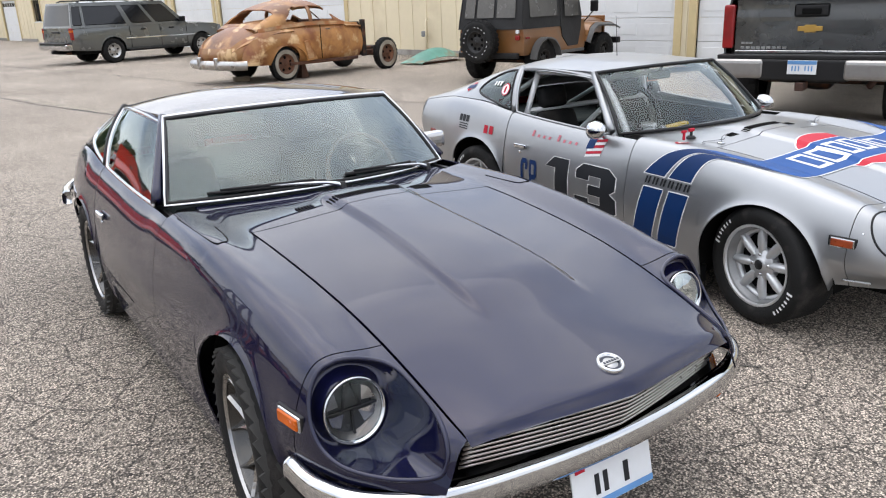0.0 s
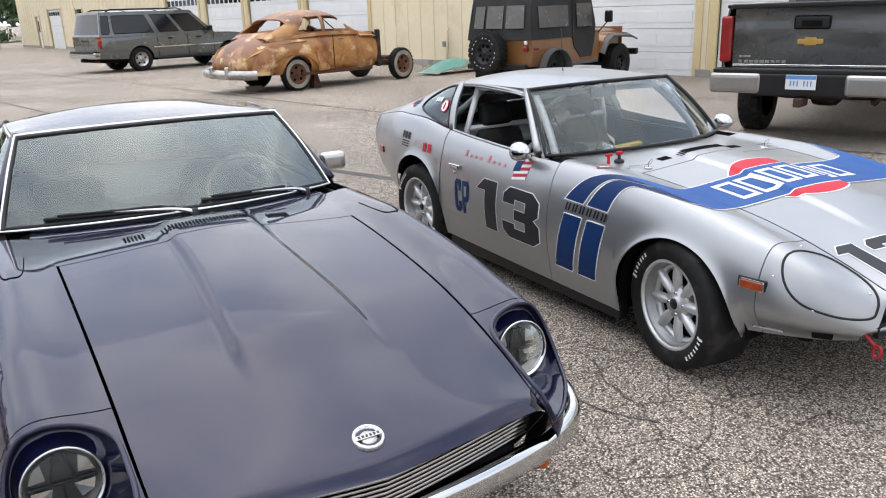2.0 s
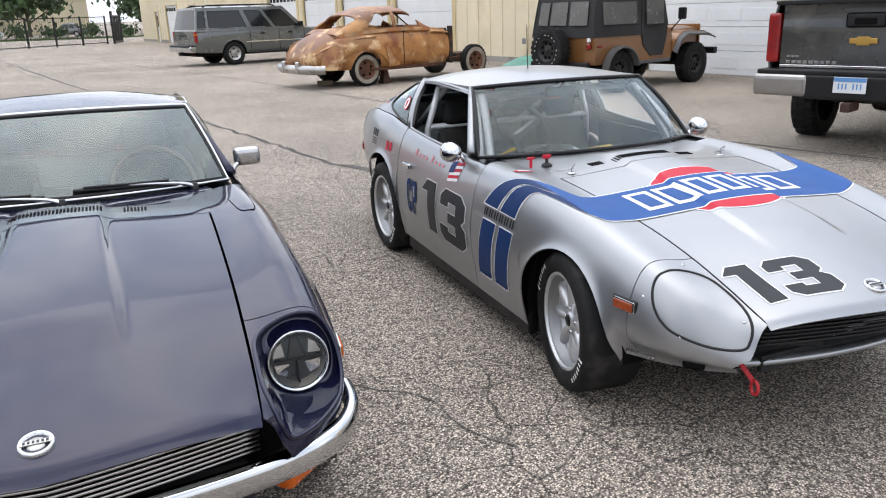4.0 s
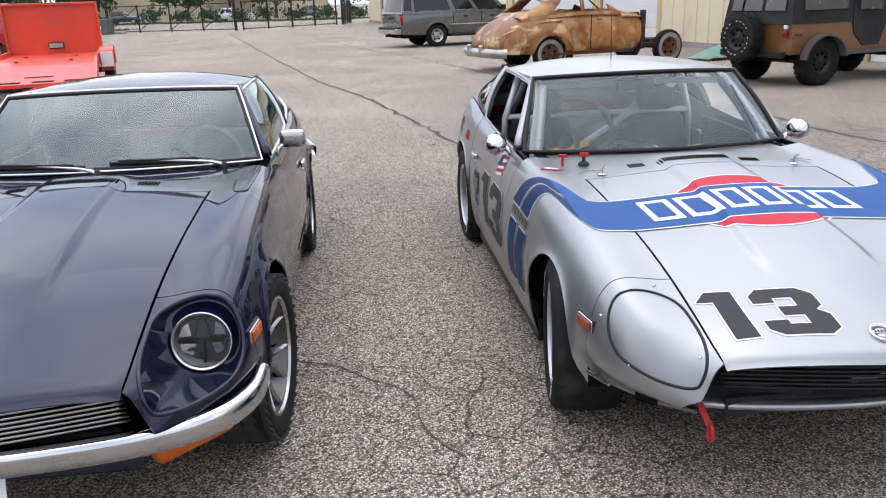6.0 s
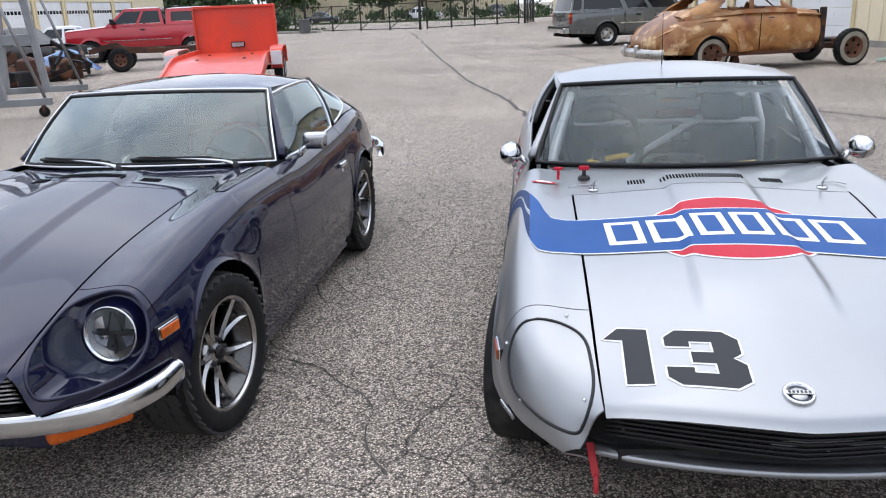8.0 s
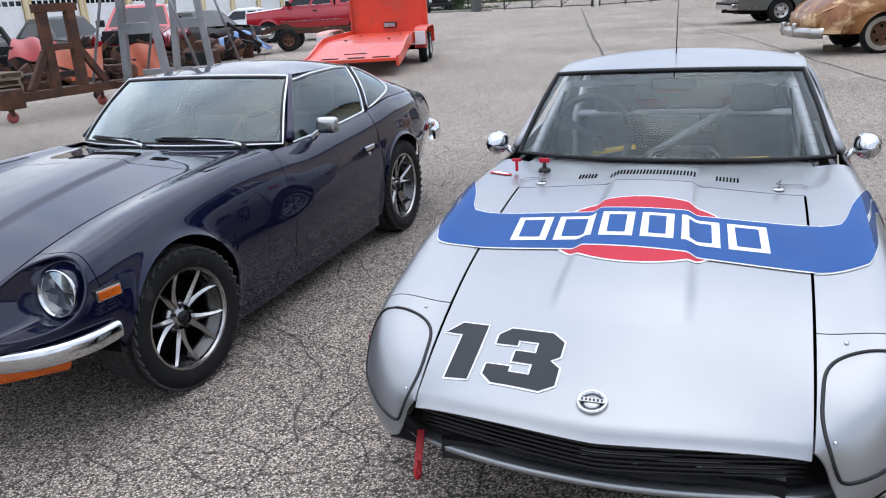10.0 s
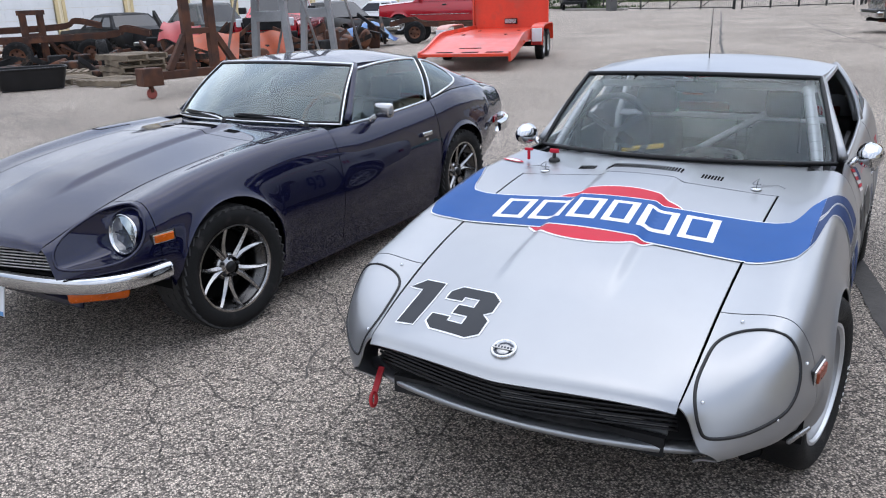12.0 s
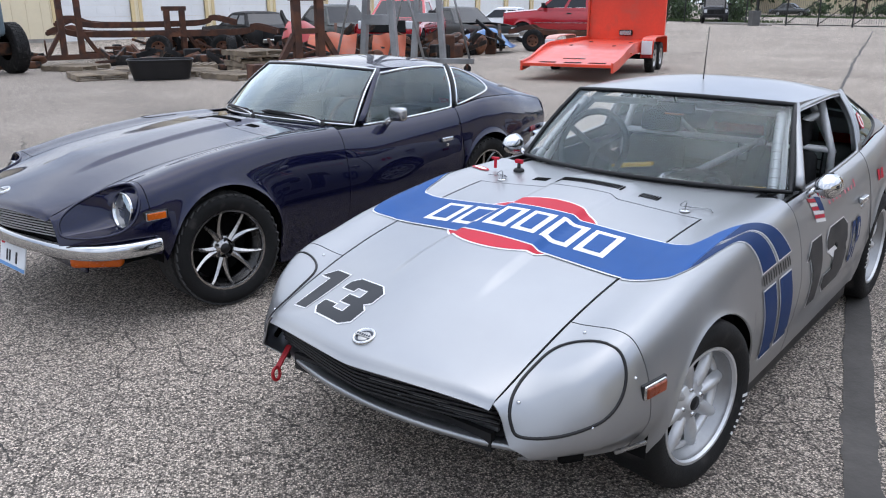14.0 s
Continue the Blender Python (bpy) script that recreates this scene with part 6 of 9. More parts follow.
    tm.inputs["From Min"].default_value, tm.inputs["From Max"].default_value = 0.40, 0.56
    l.new(tired.outputs["Fac"], tm.inputs["Value"])
    sel2 = n.new("ShaderNodeMix")
    l.new(tm.outputs["Result"], sel2.inputs[0])
    sel2.inputs[2].default_value = 1.0
    l.new(nm.outputs["Result"], sel2.inputs[3])
    both = n.new("ShaderNodeMath")
    both.operation = "MULTIPLY"
    l.new(sel.outputs[0], both.inputs[0])
    l.new(sel2.outputs[0], both.inputs[1])
    l.new(both.outputs[0], mul2.inputs["Scale"])
    # paler paving farther out; the lift also paints in its grazing-angle brightness
    dot = n.new("ShaderNodeVectorMath")
    dot.operation = "DOT_PRODUCT"
    dot.inputs[1].default_value = (-0.59, 0.81, 0)
    l.new(tc.outputs["Object"], dot.inputs[0])
    far = n.new("ShaderNodeMapRange")
    far.inputs["From Min"].default_value, far.inputs["From Max"].default_value = 5.0, 13.0
    l.new(dot.outputs["Value"], far.inputs["Value"])
    pale = n.new("ShaderNodeMix")
    pale.data_type, pale.blend_type = "RGBA", "MIX"
    tone = n.new("ShaderNodeVectorMath")
    tone.operation = "MULTIPLY"
    tone.inputs[1].default_value = (1.22, 1.21, 1.19)
    l.new(mul2.outputs["Vector"], tone.inputs[0])
    l.new(far.outputs["Result"], pale.inputs[0])
    l.new(mul2.outputs["Vector"], pale.inputs["A"])
    l.new(tone.outputs["Vector"], pale.inputs["B"])
    l.new(pale.outputs["Result"], b.inputs["Base Color"])
    b.inputs["Roughness"].default_value = 0.88
    bn = n.new("ShaderNodeBump")
    bn.inputs["Strength"].default_value, bn.inputs["Distance"].default_value = 0.7, 0.006
    l.new(stones.outputs["Distance"], bn.inputs["Height"])
    l.new(bn.outputs["Normal"], b.inputs["Normal"])
    return m


ASPHALT = asphalt()
bm = bmesh.new()
bmesh.ops.create_grid(bm, x_segments=60, y_segments=60, size=1500)
ground = part("ground", bm, ASPHALT, None)
tagged(ground, "weathered grey asphalt yard with exposed stones and hairline cracks", "ground", kind="structure")

TAR = material("dark_crack_sealer", (0.085, 0.078, 0.070), 0.85, 0, 0.3, 6, bump=0.3)


def ribbon(name, pts, width, mat, z=0.004, ragged=0.4, per=14):
    """A thin ragged strip lying on the ground."""
    line = smooth_line([(x, y, 0) for x, y in pts], per)
    verts, faces = [], []
    for i, p in enumerate(line):
        a, b = line[max(i - 1, 0)], line[min(i + 1, len(line) - 1)]
        t = (b - a).normalized()
        n = Vector((-t.y, t.x, 0))
        p = p + n * random.uniform(-1, 1) * (0.008 if width > 0.1 else min(width * 0.6, 0.035))
        w = width * (1 + random.uniform(-ragged, ragged) * (0.15 if width > 0.1 else 1.0))
        verts += [p + n * w / 2 + Vector((0, 0, z)), p - n * w / 2 + Vector((0, 0, z))]
    faces = [(2 * i, 2 * i + 1, 2 * i + 3, 2 * i + 2) for i in range(len(line) - 1)]
    return mesh_object(name, verts, faces, mat)


for nm, pts, wd in (("long", [(-34.3, 38.4), (-24, 28.9), (-9.6, 15.6), (-5.2, 11.9), (-3.0, 9.9), (-1.2, 8.2)], 0.06),
                    ("cross", [(-20.9, 30.6), (-14, 24.3), (-9.8, 20.7), (-7.0, 18.2), (-1.7, 13.3), (0.9, 12.0), (2.2, 10.5), (5.5, 8.0), (9, 5.5)], 0.05),
                    ("joint", [(-1.2, 8.28), (0.1, 7.42), (1.40, 6.38), (2.42, 5.50), (3.05, 4.98)], 0.12),
                    ("side", [(3.2, 5.9), (2.6, 7.4), (1.9, 9.2), (0.9, 11.9)], 0.05)):
    tagged(ribbon("pavement_crack", pts, wd, TAR), "dark sealed crack running across the asphalt", "crack", kind="structure")
rnd = random.Random(5)
for x0, y0, a0 in ((2.1, 2.2, 200), (0.9, 1.6, 170), (2.6, 2.6, 250), (1.4, 3.1, 140), (3.0, 3.2, 215), (-2, 8, 90), (-5, 13, 60), (1.0, 6.5, 100), (3.6, 5.0, 120), (-7, 9, 20)):
    pts, a = [(x0, y0)], radians(a0)
    for _ in range(9):
        a += rnd.uniform(-0.5, 0.5)
        pts.append((pts[-1][0] + 0.16 * math.cos(a), pts[-1][1] + 0.16 * math.sin(a)))
    tagged(ribbon("pavement_crack", pts, 0.007, TAR, 0.0035, 0.6, 5), "hairline crack in the worn asphalt", "crack", group="hairline cracks", kind="structure")


# ---- buildings ----
DOOR_GLASS = material("dark_window_glass", (0.012, 0.013, 0.015), 0.06, 0, 0.0, spec=0.5)
CREAM_TRIM = material("yellow_cream_trim", (0.66, 0.53, 0.29), 0.6, 0, 0.08, 3)


def build_garage(name, p0, ang, runs, height, number, depth=9.0):
    """A long metal shed: along its wall, runs of ("wall", a, b), ("door", a, b), ("small", a, b), ("person", a, b), ("window", a, b)."""
    m = pose(p0[0], p0[1], 0, 0, 0, ang)
    root = thing(name, m, "long cream metal garage building with white sectional doors", "building", kind="structure")
    # local x runs along the wall, local -y faces away from the yard when inside = +1
    t = 0.2
    inside = -1.0

    def solid(pname, x0, x1, z0, z1, mat, y0=0.0, thick=t, parent=root, bevel=0.0):
        bm = bmesh.new()
        box(bm, x1 - x0, thick, z1 - z0, pose((x0 + x1) / 2, y0 + inside * thick / 2, z0), bevel)
        return part(pname, bm, mat, parent)

    for kind, a, b, *more in runs:
        if kind == "wall":
            solid("wall_panel", a, b, 0, height, WALL)
            # standing ribs of the metal cladding
            bm = bmesh.new()
            x = a + 0.15
            while x < b - 0.05:
                box(bm, 0.03, 0.02, height - 0.1, pose(x, 0.008, 0.08))
                x += 0.61
            tagged(part("cladding_ribs", bm, WALL, root), kind="stuff")
            solid("kerb", a, b, 0, 0.16, CONCRETE, 0.06, 0.06)
        else:
            h = {"door": 3.05, "small": 2.45, "person": 2.08, "window": 2.35}[kind]
            lo = 1.15 if kind == "window" else 0.0
            solid("lintel", a, b, h, height, WALL)
            if lo:
                solid("wall_panel", a, b, 0, lo, WALL)
            for xx in (a, b):
                solid("door_jamb", xx - 0.09, xx + 0.09, lo, h + 0.1, CREAM_TRIM, 0.03, 0.06)
            d = new("sectional_door" if kind in ("door", "small") else "side_door" if kind == "person" else "wall_window")
            d.parent = root
            d.matrix_local = pose((a + b) / 2, -0.10, lo)
            w = b - a - 0.18
            if kind in ("door", "small"):
                n = 6 if kind == "door" else 5
                ph = (h - 0.02) / n
                row = 3 if kind == "door" and not more else 99
                row = 4 if kind == "small" else row
                row = 4 if kind == "door" and row != 99 else row
                for i in range(n):
                    bm = bmesh.new()
                    box(bm, w, 0.05, ph - 0.008, pose(0, 0, i * ph), 0.008)
                    cols = max(3, round(w / 0.9))
                    for c in range(cols):
                        cw = w / cols
                        if i != row:
                            box(bm, cw * 0.72, 0.012, ph * 0.5, pose(-w / 2 + cw * (c + 0.5), 0.028, i * ph + ph * 0.25), 0.005)
                    pan = part("door_panel", bm, WHITE_PAINT, d)
                    if i == row:
                        for c in range(cols * 2):
                            cw = w / cols / 2
                            bm = bmesh.new()
                            box(bm, cw * 0.74, 0.02, ph * 0.48, pose(-w / 2 + cw * (c + 0.5), 0.024, i * ph + ph * 0.26), 0.004)
                            part("door_pane", bm, DOOR_GLASS, pan)
            elif kind == "person":
                bm = bmesh.new()
                box(bm, w, 0.05, h - 0.03, Matrix(), 0.006)
                part("door_leaf", bm, WHITE_PAINT, d)
                bm = bmesh.new()
                box(bm, w * 0.28, 0.02, 0.75, pose(w * 0.2, 0.03, 1.05), 0.004)
                part("door_pane", bm, DOOR_GLASS, d)
                bm = bmesh.new()
                box(bm, 0.05, 0.06, 0.12, pose(-w * 0.36, 0.05, 0.95), 0.01)
                part("door_handle", bm, BLACK, d)
            else:
                bm = bmesh.new()
                box(bm, w, 0.03, h - lo, Matrix(), 0.004)
                part("pane", bm, DOOR_GLASS, d)
                bm = bmesh.new()
                box(bm, w + 0.2, 0.12, 0.06, pose(0, 0.06, -0.05), 0.01)
                part("sill", bm, WHITE_PAINT, d)
    x_lo, x_hi = min(r[1] for r in runs), max(r[2] for r in runs)
    for xx in (x_lo, x_hi):
        bm = bmesh.new()
        box(bm, t, depth, height, pose(xx, inside * depth / 2 - 0.02, 0))
        part("end_wall", bm, WALL, root)
    bm = bmesh.new()
    box(bm, x_hi - x_lo, t, height, pose((x_lo + x_hi) / 2, inside * depth, 0))
    part("back_wall", bm, WALL, root)
    bm = bmesh.new()
    box(bm, x_hi - x_lo + 0.8, depth + 0.8, 0.18, pose((x_lo + x_hi) / 2, inside * depth / 2, height), 0.02)
    part("roof_slab", bm, GALV, root)
    return root


# local y points away from the yard on the first and has to be turned for the second
right_runs = [("wall", -14, -3.85), ("door", -3.85, -0.15, 1), ("wall", -0.15, 0.2), ("door", 0.2, 3.9, 1), ("wall", 3.9, 12.1), ("door", 12.1, 16.0), ("wall", 16.0, 16.4), ("door", 16.4, 20.4),
              ("wall", 20.4, 20.8), ("door", 20.8, 24.3), ("wall", 24.3, 24.9), ("door", 24.9, 28.6), ("wall", 28.6, 41.0), ("window", 41.0, 42.4), ("wall", 42.4, 45.3), ("small", 45.3, 48.3), ("wall", 48.3, 50.35), ("person", 50.35, 51.4), ("wall", 51.4, 55.8)]
build_garage("garage_right", (4.8, 17.8), 136.5, right_runs, 4.6, 1)
left_runs = [("wall", -62.0, -54.6)]
for i in range(13):
    a = -54.6 + 4.2 * i
    left_runs += [("door", a, a + 3.8), ("wall", a + 3.8, a + 4.2)]
left_runs += [("wall", 0.0, 16.0)]
build_garage("garage_left", (-32.3, -5.0), 311.0, left_runs, 4.8, 2)
# wall-mounted gas pipe and meter
meter = thing("gas_meter", pose(4.8, 17.8, 0, 0, 0, 136.5) @ pose(8.2, 0.16, 0), "cream wall pipe with a small grey valve", "pipe")
tube_part("pipe", [(0, 0, 0), (0, 0, 1.0), (0, -0.1, 1.05)], 0.03, WALL, meter)
bm = bmesh.new()
box(bm, 0.14, 0.12, 0.16, pose(0.08, 0, 0.55), 0.03)
part("valve", bm, GALV, meter)

# ---- parked vehicles ----


def road_wheel(parent, x, y, r, width, rim_r, side, rim_mat, whitewall=False, spokes=5, lean=0.0):
    w = new("wheel")
    w.parent = parent
    w.matrix_local = pose(x, y, r, 0, random.uniform(0, 60), (0 if side > 0 else 180) + lean)
    hw = width / 2
    prof = [(rim_r, -hw * 0.85), ((rim_r + r) / 2, -hw), (r - 0.03, -hw * 0.95), (r, -hw * 0.7), (r, hw * 0.7), (r - 0.03, hw * 0.95), ((rim_r + r) / 2, hw), (rim_r, hw * 0.85)]
    v, f = lathe(prof, 36)
    tyre = mesh_object("tyre", v, f, RUBBER, w)
    bm = bmesh.new()
    n = 26
    for k in range(n):
        for c in (-0.5, 0.0, 0.5):
            t = 2 * math.pi * (k + (0.5 if c == 0 else 0)) / n
            m = Matrix.Rotation(-t, 4, "Y") @ Matrix.Translation((r - 0.006, c * hw * 1.15, 0)) @ Matrix.Rotation(radians(90), 4, "Y")
            box(bm, 2 * math.pi * r / n * 0.66, hw * 0.46, 0.013, m)
    tagged(part("tread", bm, RUBBER, tyre), kind="stuff")
    if whitewall:
        v, f = lathe([(rim_r + 0.012, hw * 0.93), ((rim_r + r) / 2, hw * 1.012), (r - 0.055, hw * 1.0)], 36)
        mesh_object("whitewall", v, f, WHITEWALL, tyre, "dirty aged whitewall", thick=0.004)
    prof = [(rim_r + 0.008, hw * 0.88), (rim_r - 0.006, hw * 0.9), (rim_r - 0.02, hw * 0.6), (rim_r * 0.72, hw * 0.42), (rim_r * 0.45, hw * 0.55), (rim_r * 0.3, hw * 0.62), (0.0, hw * 0.64)]
    v, f = lathe(prof, 30)
    rim = mesh_object("rim", v, f, rim_mat, w)
    for k in range(spokes):
        a = 2 * math.pi * k / spokes
        bm = bmesh.new()
        m = Matrix.Rotation(-a, 4, "Y") @ Matrix.Translation((rim_r * 0.66, hw * 0.5, 0))
        box(bm, rim_r * 0.26, 0.03, rim_r * 0.22, m @ Matrix.Translation((0, 0, -rim_r * 0.11)), 0.008)
        part("rim_slot", bm, DARK, rim)
    v, f = lathe([(0.0, hw * 0.75), (0.035, hw * 0.74), (0.045, hw * 0.6)], 14)
    mesh_object("hub_cap", v, f, rim_mat, rim)
    return w


def arched_side(parent, name, mat, x0, x1, half, belt, low, arches, n=50, rows=9, tuck=0.05, lip=0.012):
    """Both lower body sides, with real wheel arches; half, belt and low are functions of x."""
    xs = set(steps(x0, x1, n))
    for xc, r, zc in arches:
        for k in range(1, 24):
            xs.add(xc + r * math.cos(math.pi * k / 24))
        xs |= {xc - r - 0.001, xc - r + 0.001, xc + r - 0.001, xc + r + 0.001}
    xs = [x for x in sorted(xs) if x0 <= x <= x1]

    def f(x, t):
        zb = low(x)
        for xc, r, zc in arches:
            if abs(x - xc) < r:
                zb = max(zb, zc + math.sqrt(r * r - (x - xc) ** 2))
        z = zb + (belt(x) - zb) * t
        q = (z - low(x)) / max(0.05, belt(x) - low(x))
        y = half(x) * (1 - tuck * abs(2 * q - 0.95) ** 2.4)
        for xc, r, zc in arches:
            y += lip * math.exp(-max(math.hypot(x - xc, z - zc) - r, 0) / 0.035)
        return Vector((x, y, z))

    out = []
    for k in (1, -1):
        v, fc = grid_mesh(xs, steps(0, 1, rows), f)
        v = [Vector((p.x, p.y * k, p.z)) for p in v]
        if k > 0:
            fc = [q[::-1] for q in fc]
        out.append(mesh_object(name, v, fc, mat, parent, thick=0.02))
    return out


def deck(parent, name, mat, xs, half, belt, crown=0.03, label=""):
    """A lid over the lower body between the sides (hood, boot, bed rail tops)."""
    v, f = grid_mesh(xs, steps(-1, 1, 14), lambda x, w: Vector((x, half(x) * w * 0.955, belt(x) + crown * (1 - w ** 4))))
    return mesh_object(name, v, f, mat, parent, label, thick=0.03)


def end_cap(parent, name, mat, x, half, low, top, out=0.03):
    """A slightly bowed panel that closes the body's end at x."""
    s = 1 if out > 0 else -1
    v, f = grid_mesh(steps(-1, 1, 14), steps(0, 1, 8), lambda w, t: Vector((x + out * (1 - w ** 4) * math.sin(math.pi * (0.15 + 0.7 * t)), half * w * (1 - 0.05 * abs(2 * t - 0.95) ** 2.4), low + (top - low) * t)))
    if s < 0:
        f = [q[::-1] for q in f]
    return mesh_object(name, v, f, mat, parent, thick=0.02)


def cabin(parent, mat, xb0, xb1, xr0, xr1, zb, zr, wb, wr, panes, glass=DOOR_GLASS, crown=0.05, front=True, rear=True):
    """Tapered upper body: x from rear to front at belt (xb) and roof (xr); panes are (x0, x1, t0, t1) shares of each side."""
    def corner(u, t, w):
        x = (xb0 + (xb1 - xb0) * u) * (1 - t) + (xr0 + (xr1 - xr0) * u) * t
        return Vector((x, w * (wb + (wr - wb) * t), zb + (zr - zb) * t))
    for k in (1, -1):
        # pillars and rails as strips round each pane
        t0, t1 = panes[0][2], panes[0][3]
        v, f = grid_mesh(steps(0, 1, 24), [0.0, t0], lambda u, t: corner(u, t, k))
        mesh_object("belt_rail", v, f if k < 0 else [q[::-1] for q in f], mat, parent, thick=0.03)
        v, f = grid_mesh(steps(0, 1, 24), [t1, 1.0], lambda u, t: corner(u, t, k))
        mesh_object("roof_rail", v, f if k < 0 else [q[::-1] for q in f], mat, parent, thick=0.03)
        edges = [0.0] + [e for p in panes for e in p[:2]] + [1.0]
        for a, b in zip(edges[::2], edges[1::2]):
            v, f = grid_mesh([a, b], steps(t0, t1, 4), lambda u, t: corner(u, t, k))
            mesh_object("pillar", v, f if k < 0 else [q[::-1] for q in f], mat, parent, thick=0.03)
        for p in panes:
            v, f = grid_mesh(steps(p[0] + 0.004, p[1] - 0.004, 6), steps(p[2] + 0.03, p[3] - 0.02, 4), lambda u, t: corner(u, t, k) - Vector((0, 0.012 * k, 0)))
            mesh_object("side_window", v, f if k < 0 else [q[::-1] for q in f], glass, parent, "dark side window", thick=0.006)
    v, f = grid_mesh(steps(0, 1, 20), steps(-1, 1, 14), lambda u, w: corner(u, 1, w) + Vector((0, 0, crown * (1 - w ** 4) * (1 - (2 * u - 1) ** 6))))
    mesh_object("roof", v, f, mat, parent, thick=0.04)
    for u, on, nm in ((1.0, front, "windscreen"), (0.0, rear, "rear_window")):
        v, f = grid_mesh(steps(-0.9, 0.9, 8), steps(0.1, 0.92, 6), lambda w, t: corner(u, t, w) + Vector((0.03 * (1 if u else -1) * (1 - w * w), 0, 0)))
        if on:
            mesh_object(nm, v, f if u else [q[::-1] for q in f], glass, parent, "dark glass", thick=0.006)
        for a, b in ((-1.0, -0.9), (0.9, 1.0)):
            v, f = grid_mesh([a, b], steps(0, 1, 6), lambda w, t: corner(u, t, w))
            mesh_object("corner_pillar", v, f if u else [q[::-1] for q in f], mat, parent, thick=0.03)
        for a, b in ((0.0, 0.1), (0.92, 1.0)):
            v, f = grid_mesh(steps(-1, 1, 8), [a, b], lambda w, t: corner(u, t, w) + Vector((0.03 * (1 if u else -1) * (1 - w * w), 0, 0)))
            mesh_object("frame_rail", v, f if u else [q[::-1] for q in f], mat, parent, thick=0.03)
    return corner


def block(parent, name, mat, sx, sy, sz, m, bevel=0.02, label="", smooth=False, taper=1.0):
    bm = bmesh.new()
    box(bm, sx, sy, sz, m, bevel, taper=taper, segs=3)
    return part(name, bm, mat, parent, label, smooth)


def underside(parent, x0, x1, half, z=0.28, h=0.2):
    block(parent, "chassis", DARK, x1 - x0, half * 1.7, h, pose((x0 + x1) / 2, 0, z), 0.03)


SATIN = material("worn_satin_chrome", (0.42, 0.41, 0.40), 0.32, 0.9, 0.12, 8, bump=0.05)
ALLOY = material("far_alloy_rim", (0.5, 0.5, 0.5), 0.3, 0.9, 0.1, 12)
STEEL_BLACK = material("black_steel_rim", (0.02, 0.02, 0.02), 0.45, 0.3, 0.2, 12)
RUST_RIM = material("rusty_brown_rim", (0.17, 0.07, 0.035), 0.7, 0.2, 0.3, 14, bump=0.2)
GREY_PLASTIC = material("grey_bumper_plastic", (0.10, 0.10, 0.10), 0.5, 0, 0.1, 10)


